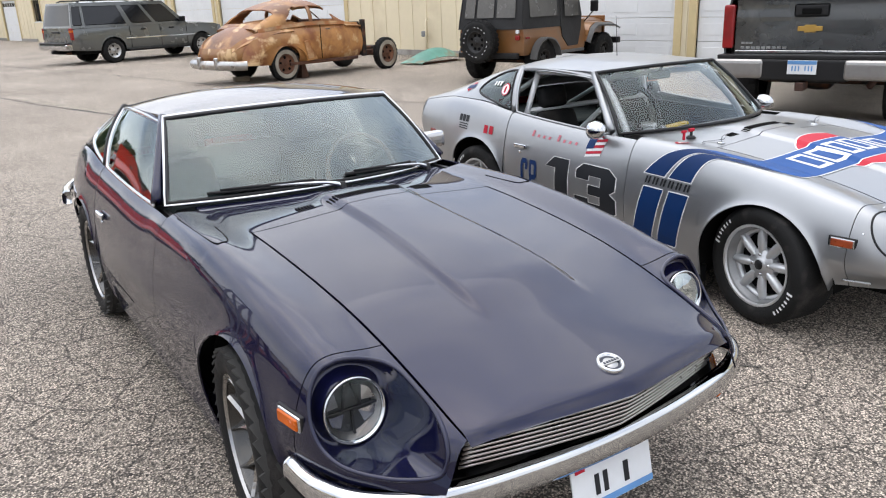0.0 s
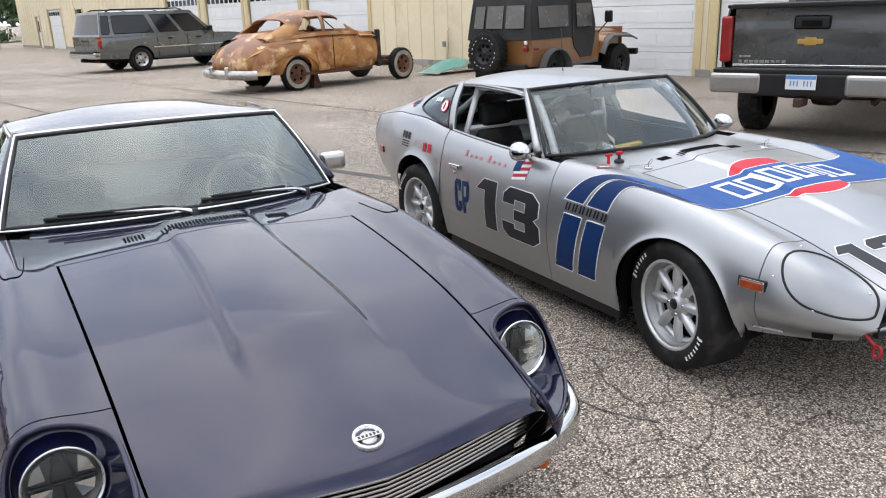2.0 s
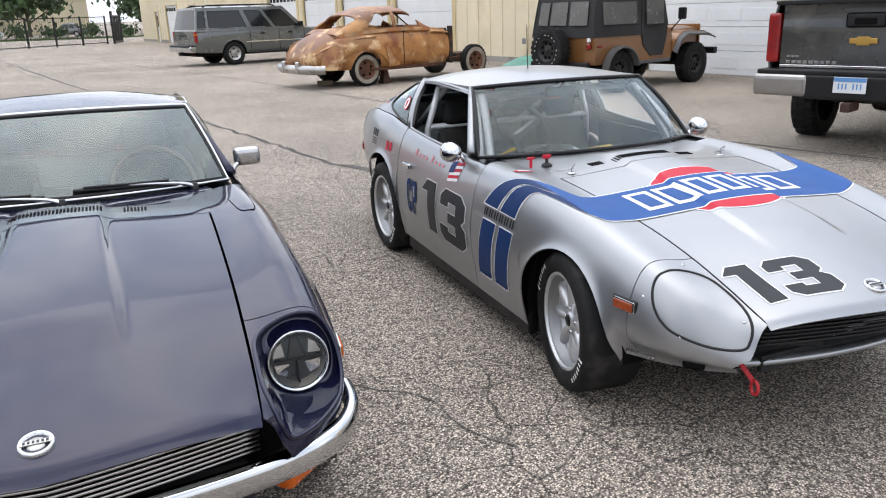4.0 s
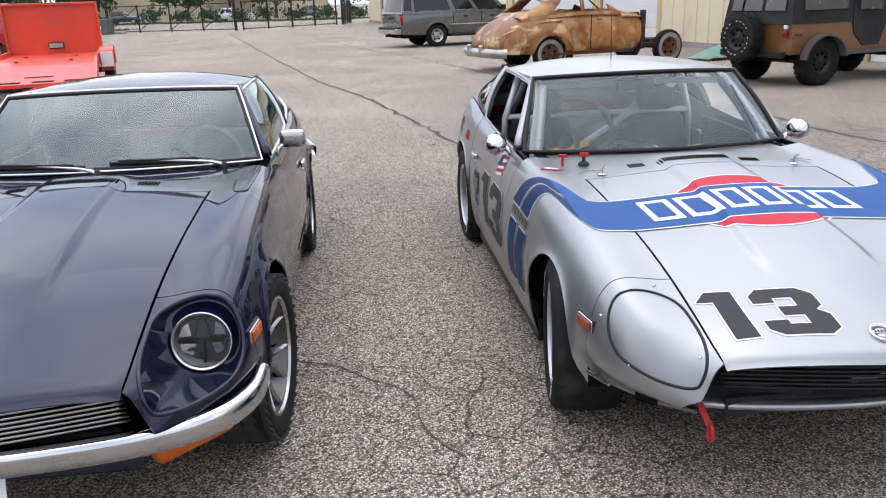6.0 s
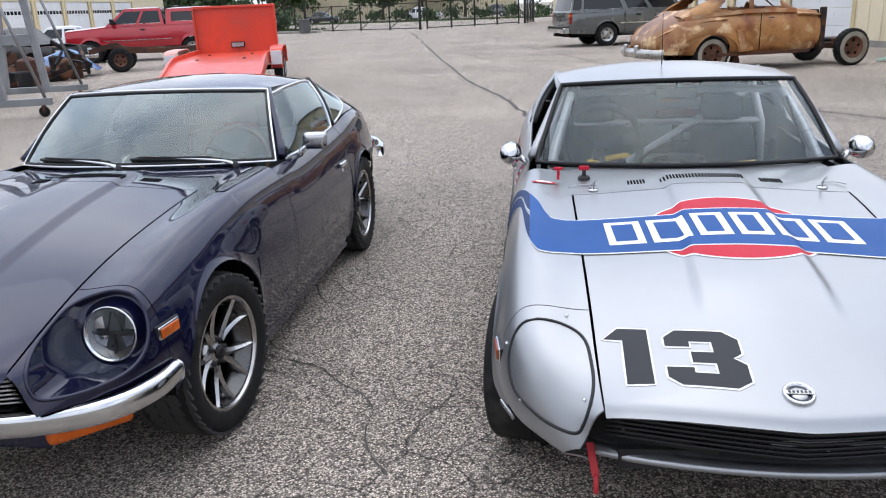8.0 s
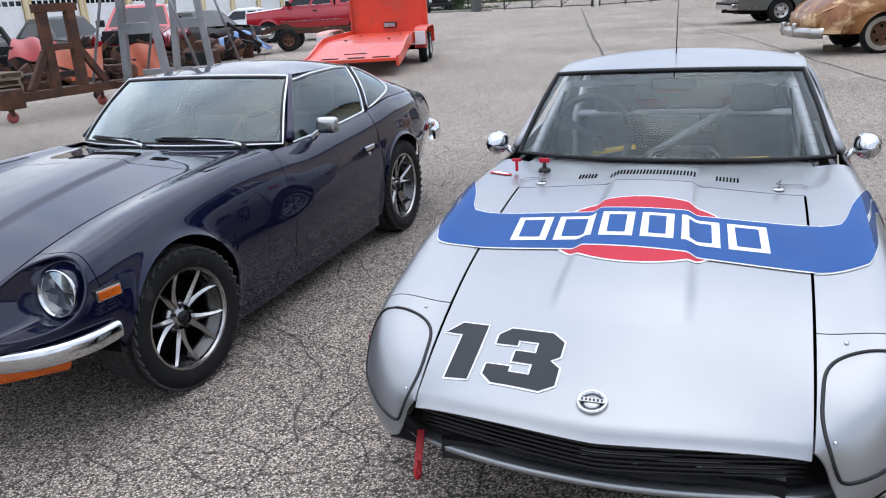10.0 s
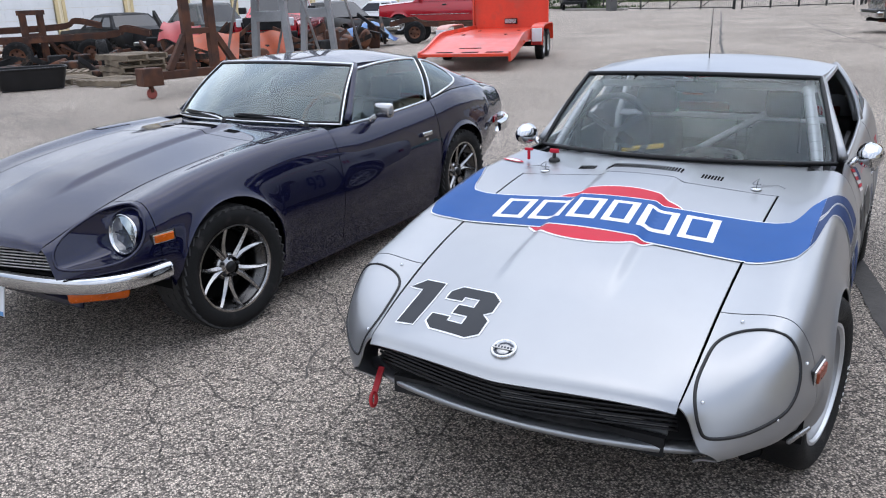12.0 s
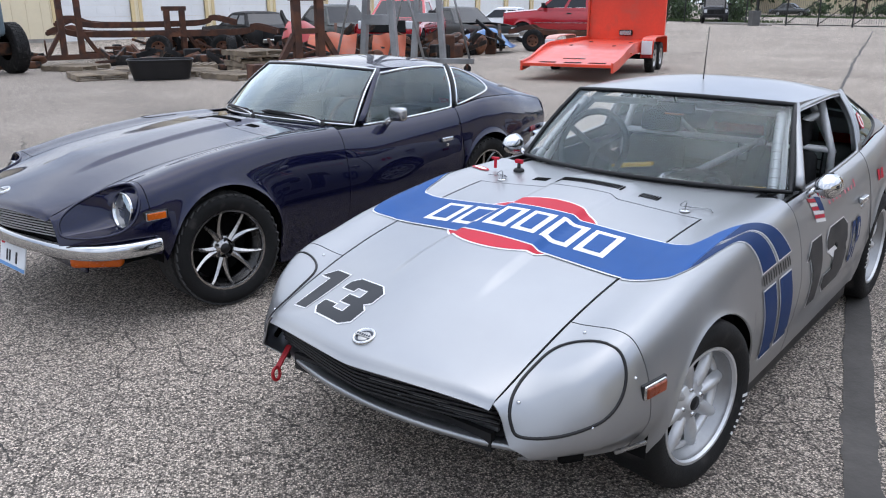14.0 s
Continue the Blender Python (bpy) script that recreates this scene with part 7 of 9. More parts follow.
def build_wagon():
    car = thing("station_wagon", pose(-12.26, 25.93, 0, 0, 0, 52.8), "dark pewter grey long utility wagon with chrome side strip", "suv")
    half = table([(-1.33, 0.93), (-1.1, 0.985), (0, 1.0), (3.3, 1.0), (4.0, 0.97), (4.22, 0.88)])
    belt = table([(-1.33, 1.12), (0, 1.13), (2.6, 1.12), (3.0, 1.11), (3.9, 1.06), (4.22, 0.98)])
    low = table([(-1.33, 0.46), (-0.7, 0.42), (0.5, 0.40), (4.22, 0.42)])
    arched_side(car, "body_side", GREY_PAINT, -1.33, 4.22, half, belt, low, [(0, 0.44, 0.38), (3.3, 0.44, 0.38)], 60)
    deck(car, "hood", GREY_PAINT, steps(2.75, 4.2, 12), half, belt, 0.05)
    end_cap(car, "tailgate", GREY_PAINT, -1.33, 0.93, 0.5, 1.14, -0.03)
    end_cap(car, "grille_panel", GREY_PAINT, 4.22, 0.88, 0.45, 1.0, 0.03)
    cabin(car, GREY_PAINT, -1.30, 2.80, -1.14, 2.02, 1.12, 1.88, 0.965, 0.79, [(0.015, 0.09, 0.10, 0.86), (0.115, 0.46, 0.10, 0.86), (0.505, 0.69, 0.10, 0.86), (0.725, 0.955, 0.10, 0.86)])
    underside(car, -1.2, 4.0, 0.95, 0.32, 0.15)
    for x in (0, 3.3):
        for k in (1, -1):
            road_wheel(car, x, 0.86 * k, 0.38, 0.25, 0.22, k, ALLOY)
    for k in (1, -1):
        block(car, "tail_lamp", RED_LENS, 0.09, 0.13, 0.36, pose(-1.29, 0.90 * k, 0.78), 0.02, "tall red tail lamp")
        block(car, "tail_lamp_amber", AMBER, 0.092, 0.132, 0.07, pose(-1.29, 0.90 * k, 1.0), 0.01)
        block(car, "side_strip", CHROME, 2.6, 0.02, 0.035, pose(1.75, 1.0 * k, 0.72), 0.004, "bright side strip")
        for x in (1.10, 2.15):
            block(car, "door_handle", BLACK, 0.16, 0.04, 0.05, pose(x, 1.0 * k, 0.98), 0.012)
        block(car, "running_board", BLACK, 2.3, 0.16, 0.06, pose(1.65, 0.98 * k, 0.34), 0.015)
        block(car, "wing_mirror", BLACK, 0.12, 0.2, 0.17, pose(2.55, 1.08 * k, 1.18), 0.03)
        tube_part("roof_rack_rail", [(-0.85, 0.66 * k, 1.90), (-0.7, 0.66 * k, 1.955), (1.6, 0.66 * k, 1.955), (1.8, 0.66 * k, 1.90)], 0.022, BLACK, car)
        for x in (0.62, 1.72, 2.72):
            block(car, "door_gap", DARK, 0.012, 0.008, 0.68, pose(x, half(x) * k * 0.999, 0.44), 0)
    for x in (-0.2, 0.9):
        block(car, "roof_rack_bar", BLACK, 0.06, 1.32, 0.035, pose(x, 0, 1.94), 0.01)
    block(car, "rear_bumper", CHROME, 0.22, 1.86, 0.20, pose(-1.43, 0, 0.46), 0.05, "dull bright step bumper")
    block(car, "bumper_pad", BLACK, 0.20, 1.7, 0.05, pose(-1.44, 0, 0.645), 0.01)
    block(car, "front_bumper", CHROME, 0.2, 1.86, 0.2, pose(4.27, 0, 0.44), 0.05)
    block(car, "tow_hitch", MATT_BLACK, 0.22, 0.12, 0.1, pose(-1.46, 0, 0.36), 0.01)
    block(car, "exhaust", RUST, 0.5, 0.07, 0.07, pose(-1.1, -0.5, 0.33), 0.02)
    block(car, "handle_strip", BLACK, 0.03, 0.5, 0.06, pose(-1.36, 0, 0.98), 0.01)


def build_old_coupe():
    car = thing("old_coupe", pose(-4.63, 17.71, 0, 0, 0, 50.2), "rusted tan post-war coupe without front fenders on worn whitewalls", "car")
    K = 1.05
    half = table([(-1.14, 0.58), (-1.0, 0.76), (-0.7, 0.86), (0, 0.90), (0.8, 0.88), (1.6, 0.84), (2.25, 0.74)])
    belt = table([(-1.14, 0.70), (-0.98, 0.85), (-0.55, 1.0), (0.0, 1.10), (0.8, 1.13), (1.6, 1.12), (2.25, 1.08)])
    low = table([(-1.14, 0.42), (-0.8, 0.36), (0.5, 0.34), (2.25, 0.36)])
    half, belt, low = (lambda f: lambda x: f(x / K) * K)(half), (lambda f: lambda x: f(x / K) * K)(belt), (lambda f: lambda x: f(x / K) * K)(low)
    arched_side(car, "body_side", RUSTY_PAINT, -1.14 * K, 2.25 * K, half, belt, low, [(0.0, 0.36 * K, 0.36 * K)], 60, 14, 0.16, 0.02)
    # bulbous rear fender
    for k in (1, -1):
        v, f = grid_mesh(steps(0.03, math.pi - 0.03, 26), steps(0, 1, 10), lambda a, t: Vector((K * (-0.12 + (0.62 + 0.34 * t) * math.cos(a)), k * K * (0.92 - 0.10 * t * t - 0.0 * t), K * (0.36 + (0.37 + 0.30 * t) * math.sin(a) ** 0.9))))
        f = f if k > 0 else [q[::-1] for q in f]
        mesh_object("rear_fender", v, f, RUSTY_PAINT, car, "bulging rusted rear fender", thick=0.03)
        # pale worn patch where the stone guard was
        block(car, "stone_guard", PRIMER, 0.16, 0.03, 0.40, pose(0.58 * K, 0.93 * K * k, 0.42 * K, 0, -12, 0), 0.02, "pale worn stone guard patch")
        block(car, "door_gap", DARK, 0.014, 0.01, 0.72, pose(0.92 * K, 0.885 * K * k, 0.40 * K), 0)
        block(car, "door_handle", OLD_CHROME, 0.12, 0.04, 0.035, pose(1.12 * K, 0.90 * K * k, 0.98 * K), 0.01)
        block(car, "sill", RUST, 2.0, 0.08, 0.07, pose(1.05 * K, 0.80 * K * k, 0.30 * K), 0.01)
    # humped boot and tail
    v, f = grid_mesh(steps(-1.14 * K, 0.25 * K, 26), steps(-1, 1, 22), lambda x, w: Vector((x, half(x) * w * 0.97, belt(x) * (1 - 0.10 * abs(w) ** 3) + 0.13 * (1 - w * w) * smoothstep(-1.18 * K, -0.6 * K, x))))
    mesh_object("boot_lid", v, f, RUSTY_TOP, car, "humped rusted boot lid", thick=0.03)
    v, f = grid_mesh(steps(-1, 1, 18), steps(0, 1, 8), lambda w, t: Vector((-1.14 * K - 0.05 * math.sin(math.pi * t) * (1 - w ** 4), half(-1.14 * K) * w, low(-1.14 * K) + (belt(-1.14 * K) + 0.02 - low(-1.14 * K)) * t)))
    mesh_object("tail_panel", v, [q[::-1] for q in f], RUSTY_PAINT, car, thick=0.03)
    # cowl
    v, f = grid_mesh(steps(1.72 * K, 2.25 * K, 8), steps(-1, 1, 16), lambda x, w: Vector((x, half(x) * w * 0.97, belt(x) * (1 - 0.06 * abs(w) ** 3) + 0.03 * (1 - w * w))))
    mesh_object("cowl_top", v, f, RUSTY_PAINT, car, thick=0.03)
    end_cap(car, "firewall", GREASE, 2.22 * K, 0.72 * K, 0.38, 1.10 * K, 0.02)
    block(car, "firewall_frame", GREASE, 0.12, 0.10, 0.85, pose(2.3 * K, -0.70 * K, 0.35), 0.03, "dark bent inner fender frame")
    # roof: one dome with empty window openings
    top = table([(-0.60, 1.06), (-0.42, 1.20), (-0.15, 1.385), (0.2, 1.52), (0.6, 1.585), (0.95, 1.575), (1.2, 1.50), (1.4, 1.36), (1.72, 1.12)])
    wide = table([(-0.60, 0.66), (-0.3, 0.72), (0.2, 0.76), (0.9, 0.77), (1.4, 0.74), (1.72, 0.72)])
    foot = table([(-0.60, 1.02), (0.0, 1.08), (0.8, 1.12), (1.72, 1.10)])

    def dome(x, v):
        a = math.pi * v
        c, n = math.cos(a), math.sin(a)
        y = math.copysign(abs(c) ** 0.62, c) * wide(x)
        return Vector((K * x, K * y, K * (foot(x) + (top(x) - foot(x)) * n ** 0.72)))

    xs, vs = steps(-0.60, 1.72, 58), steps(0, 1, 60)
    v, f = grid_mesh(xs, vs, dome)
    keep = []
    for q in f:
        i, j = q[0] // len(vs), q[0] % len(vs)
        x, a = (xs[i] + xs[i + 1]) / 2, (vs[j] + vs[j + 1]) / 2
        e = min(a, 1 - a)
        hgt = (dome(x, a).z / K - foot(x))
        side = e < 0.30 and 0.07 < hgt < 0.34
        quarter = side and 0.12 < x < 0.70 and hgt < 0.07 + 0.9 * (x - 0.12) + 0.05
        door = side and 0.78 < x < 1.40 and hgt < 0.36 - 0.25 * max(0, x - 1.15)
        rear = x < -0.10 and e > 0.22 and x > -0.46
        screen = 1.30 < x < 1.66 and e > 0.20
        if not (quarter or door or rear or screen):
            keep.append(q)
    mesh_object("roof", v, keep, RUSTY_TOP, car, "domed rusted roof with empty windows", thick=0.03)
    for k in (1, -1):
        v, f = grid_mesh(steps(-0.55, 1.70, 20), [0.0, 1.0], lambda x, t: Vector((K * x, k * K * (wide(x) + 0.055 - 0.02 * t), K * (foot(x) - 0.03 + 0.07 * t))))
        mesh_object("belt_rail", v, f if k < 0 else [q[::-1] for q in f], PRIMER, car, "worn pale belt line", thick=0.05)
    tube_part("screen_post", [dome(1.68, 0.5), dome(1.28, 0.5)], 0.015, RUST, car)
    block(car, "dashboard", RUST, 0.2, 1.3, 0.22, pose(1.6 * K, 0, 0.98 * K), 0.03)
    block(car, "cabin_floor", DARK, 2.6, 1.3, 0.1, pose(0.8, 0, 0.36), 0.02)
    block(car, "frame_rail", RUST, 4.4, 0.7, 0.12, pose(1.15, 0, 0.34), 0.03)
    block(car, "front_frame", GREASE, 1.1, 0.5, 0.16, pose(2.75 * K, 0, 0.38), 0.04)
    tube_part("front_axle", [(2.92 * K, -0.7, 0.36), (2.92 * K, 0.7, 0.36)], 0.05, RUST, car)
    # bumper with overriders
    line = smooth_line([(-1.02 * K, 0.92 * K, 0.42), (-1.20 * K, 0.80 * K, 0.42), (-1.29 * K, 0.4, 0.42), (-1.31 * K, 0, 0.42), (-1.29 * K, -0.4, 0.42), (-1.20 * K, -0.80 * K, 0.42), (-1.02 * K, -0.92 * K, 0.42)], 5)
    verts, faces = [], []
    for p in line:
        out = Vector((p.x + 0.4, p.y, 0)).normalized()
        for o, z in ((0, -0.085), (0.045, -0.05), (0.06, 0), (0.045, 0.05), (0, 0.085)):
            verts.append(p + out * o + Vector((0, 0, z)))
    for i in range(len(line) - 1):
        for j in range(4):
            faces.append((i * 5 + j, i * 5 + j + 1, (i + 1) * 5 + j + 1, (i + 1) * 5 + j))
    mesh_object("rear_bumper", verts, faces, OLD_CHROME, car, "dull curved chrome bumper", thick=0.012)
    for y in (-0.32, 0.32):
        block(car, "overrider", OLD_CHROME, 0.09, 0.09, 0.26, pose(-1.40, y, 0.33), 0.035, "rounded overrider", True)
    for k in (1, -1):
        road_wheel(car, 0, 0.79 * k, 0.36, 0.17, 0.21, k, RUST_RIM, True, 5)
        road_wheel(car, 2.92 * K, 0.80 * k, 0.37, 0.17, 0.21, k, RUST_RIM, True, 5, lean=4)
    block(car, "jack_stand", RUST, 0.22, 0.22, 0.32, pose(0.62, -0.6, 0), 0.01, taper=0.5)


def build_jeep():
    car = thing("open_jeep", pose(0.85, 15.91, 0, 0, 0, 52.2), "bronze off-road jeep with a black canvas top and spare wheel", "jeep")
    half = lambda x: 0.76
    low = lambda x: 0.52
    tub = lambda x: 1.02
    arched_side(car, "tub_side", BRONZE, -0.62, 1.62, half, tub, low, [(0, 0.42, 0.40)], 40, 8, 0.02, 0.0)
    for k in (1, -1):
        # black half doors with a slanted lower corner, stitched window
        verts = [(0.66, 0.775 * k, 1.05), (0.72, 0.775 * k, 0.80), (0.95, 0.775 * k, 0.60), (1.32, 0.775 * k, 0.60), (1.42, 0.775 * k, 0.9), (1.45, 0.775 * k, 1.20), (1.34, 0.73 * k, 1.72), (0.70, 0.73 * k, 1.74)]
        mesh_object("soft_door", verts, [tuple(range(8)) if k < 0 else tuple(range(8))[::-1]], CANVAS, car, "black canvas door", smooth=False, thick=0.035)
        v, f = grid_mesh(steps(0.78, 1.30, 3), steps(1.18, 1.62, 3), lambda x, z: Vector((x, k * (0.80 - 0.045 * (z - 1.05) / 0.69), z)))
        mesh_object("door_pane", v, f if k < 0 else [q[::-1] for q in f], TINT_FAR, car, "cloudy plastic window", thick=0.008)
        # fender flare behind, front fender shelf
        pts = [(0.43 * math.cos(a), 0.40 + 0.43 * math.sin(a)) for a in steps(0.15, math.pi - 0.1, 16)]
        verts = [(x, 0.77 * k, z) for x, z in pts] + [(x * 1.08, 0.93 * k, z + 0.0) for x, z in pts]
        n = len(pts)
        mesh_object("fender_flare", verts, [(i, i + 1, n + i + 1, n + i) for i in range(n - 1)], GREY_PLASTIC, car, "dark grey fender flare", thick=0.03)
        line = [(1.62, 0.66), (1.78, 0.92), (1.95, 1.0), (2.6, 0.98), (2.88, 0.90)]
        verts = [(x, 0.42 * k, z) for x, z in line] + [(x, 0.80 * k, z - 0.02) for x, z in line]
        mesh_object("front_fender", verts, [(i, i + 1, 6 + i - 0, 5 + i) for i in range(4)] if k < 0 else [(5 + i, 6 + i, i + 1, i) for i in range(4)], BRONZE, car, thick=0.04)
        verts = [(x, 0.80 * k, z - 0.02) for x, z in line] + [(x, 0.90 * k, z - 0.06) for x, z in line]
        mesh_object("flare_edge", verts, [(i, i + 1, 6 + i, 5 + i) for i in range(4)], GREY_PLASTIC, car, thick=0.03)
        block(car, "tail_lamp", RED_LENS, 0.05, 0.09, 0.09, pose(-0.65, 0.64 * k, 0.80), 0.02)
        block(car, "reverse_lamp", PLATE_WHITE, 0.05, 0.07, 0.07, pose(-0.65, 0.64 * k, 0.92), 0.02)
        block(car, "side_reflector", RED_LENS, 0.12, 0.02, 0.035, pose(-0.5, 0.77 * k, 0.82), 0.004)
        tube_part("mirror_arm", [(1.55, 0.78 * k, 1.05), (1.60, 0.95 * k, 1.25)], 0.012, BLACK, car)
        block(car, "wing_mirror", BLACK, 0.06, 0.17, 0.22, pose(1.60, 0.98 * k, 1.24), 0.03)
        block(car, "body_step", GREY_PLASTIC, 1.1, 0.1, 0.06, pose(1.0, 0.74 * k, 0.47), 0.01)
        for x, r in ((0, 0.40), (2.35, 0.40)):
            road_wheel(car, x, 0.72 * k, 0.39, 0.26, 0.20, k, STEEL_BLACK, False, 8)
        headz = 0.88
        v, f = lathe([(0.0, 0.03), (0.06, 0.028), (0.09, 0.01), (0.095, -0.02)], 20)
        ob = mesh_object("headlamp", v, f, CHROME, car)
        ob.matrix_local = Matrix.Translation((2.92, 0.40 * k, headz)) @ Matrix.Rotation(radians(-90), 4, "Z")
    end_cap(car, "tail_panel", BRONZE, -0.62, 0.76, 0.52, 1.02, -0.01)
    v, f = grid_mesh(steps(1.62, 2.9, 10), steps(-1, 1, 12), lambda x, w: Vector((x, 0.56 * w * (1 - 0.14 * (x - 1.62)), 1.14 - 0.04 * (x - 1.62) - 0.10 * abs(w) ** 4)))
    mesh_object("hood", v, f, BRONZE, car, thick=0.03)
    for k in (1, -1):
        v, f = grid_mesh(steps(1.62, 2.9, 6), steps(0, 1, 4), lambda x, t: Vector((x, k * 0.56 * (1 - 0.14 * (x - 1.62)), 0.62 + 0.42 * t)))
        mesh_object("hood_side", v, f if k < 0 else [q[::-1] for q in f], BRONZE, car, thick=0.03)
    block(car, "grille", BRONZE, 0.05, 1.0, 0.5, pose(2.92, 0, 0.62), 0.02)
    block(car, "front_bumper", BLACK, 0.12, 1.5, 0.13, pose(3.15, 0, 0.52), 0.02)
    block(car, "rear_bumper", BLACK, 0.1, 1.4, 0.1, pose(-0.72, 0, 0.47), 0.02)
    block(car, "cowl_panel", BRONZE, 0.3, 1.44, 0.1, pose(1.55, 0, 1.0), 0.03)
    # canvas top: slightly sagging roof and sloping back with plastic windows
    def top_pt(u, w):
        x = -0.60 + 2.02 * u
        z = 1.78 + 0.05 * math.sin(math.pi * u) - 0.02 * math.cos(7 * u)
        return Vector((x, 0.70 * w, z - 0.07 * abs(w) ** 4 - 0.015 * math.cos(9 * w)))
    v, f = grid_mesh(steps(0.03, 1, 22), steps(-1, 1, 18), top_pt)
    mesh_object("canvas_roof", v, f, CANVAS, car, "sagging black canvas roof", thick=0.025)
    v, f = grid_mesh(steps(-1, 1, 14), steps(0, 1, 10), lambda w, t: Vector((-0.66 + 0.12 * t + 0.012 * math.sin(8 * w) * math.sin(math.pi * t), (0.755 - 0.055 * t) * w, 1.0 + 0.75 * t)))
    mesh_object("canvas_back", v, [q[::-1] for q in f], CANVAS, car, thick=0.02)
    for a, b in ((-0.8, -0.22), (-0.12, 0.42), (0.5, 0.82)):
        v, f = grid_mesh([a, b], [0.28, 0.82], lambda w, t: Vector((-0.69 + 0.12 * t, (0.755 - 0.055 * t) * w, 1.0 + 0.75 * t)))
        mesh_object("back_pane", v, [q[::-1] for q in f], TINT_FAR, car, "cloudy plastic window", thick=0.006)
    for k in (1, -1):
        v, f = grid_mesh(steps(-0.66, 0.70, 10), steps(0, 1, 8), lambda x, t: Vector((x + 0.12 * t * (1 if x < -0.3 else 0), k * (0.77 - 0.065 * t + 0.012 * math.sin(9 * x) * math.sin(math.pi * t)), 1.0 + 0.74 * t)))
        mesh_object("canvas_side", v, f if k < 0 else [q[::-1] for q in f], CANVAS, car, thick=0.02)
        v, f = grid_mesh([-0.42, 0.52], [0.28, 0.80], lambda x, t: Vector((x, k * (0.795 - 0.065 * t), 1.0 + 0.74 * t)))
        mesh_object("side_pane", v, f if k < 0 else [q[::-1] for q in f], TINT_FAR, car, "cloudy plastic window", thick=0.006)
    underside(car, -0.5, 2.9, 0.6, 0.42, 0.14)
    for x in (0, 2.35):
        tube_part("axle", [(x, -0.6, 0.39), (x, 0.6, 0.39)], 0.06, GREASE, car)
    sp = road_wheel(car, -0.83, 0.10, 0.39, 0.26, 0.20, 1, STEEL_BLACK, False, 8)
    sp.matrix_local = pose(-0.84, 0.12, 0.78, 0, 20, 90)
    tagged(sp, "spare wheel with pale lettering on the tailgate")
    for i in range(20):
        t = 2 * math.pi * i / 20
        if i % 10 in (0, 5):
            continue
        bm = bmesh.new()
        m = Matrix.Rotation(-t, 4, "Y") @ Matrix.Translation((0.275, 0.128, 0))
        box(bm, 0.012, 0.004, 0.028, m @ Matrix.Translation((0, 0, -0.014)))
        part("tyre_mark", bm, WHITE_DECAL, [c for c in sp.children if c.name.startswith("tyre")][0])


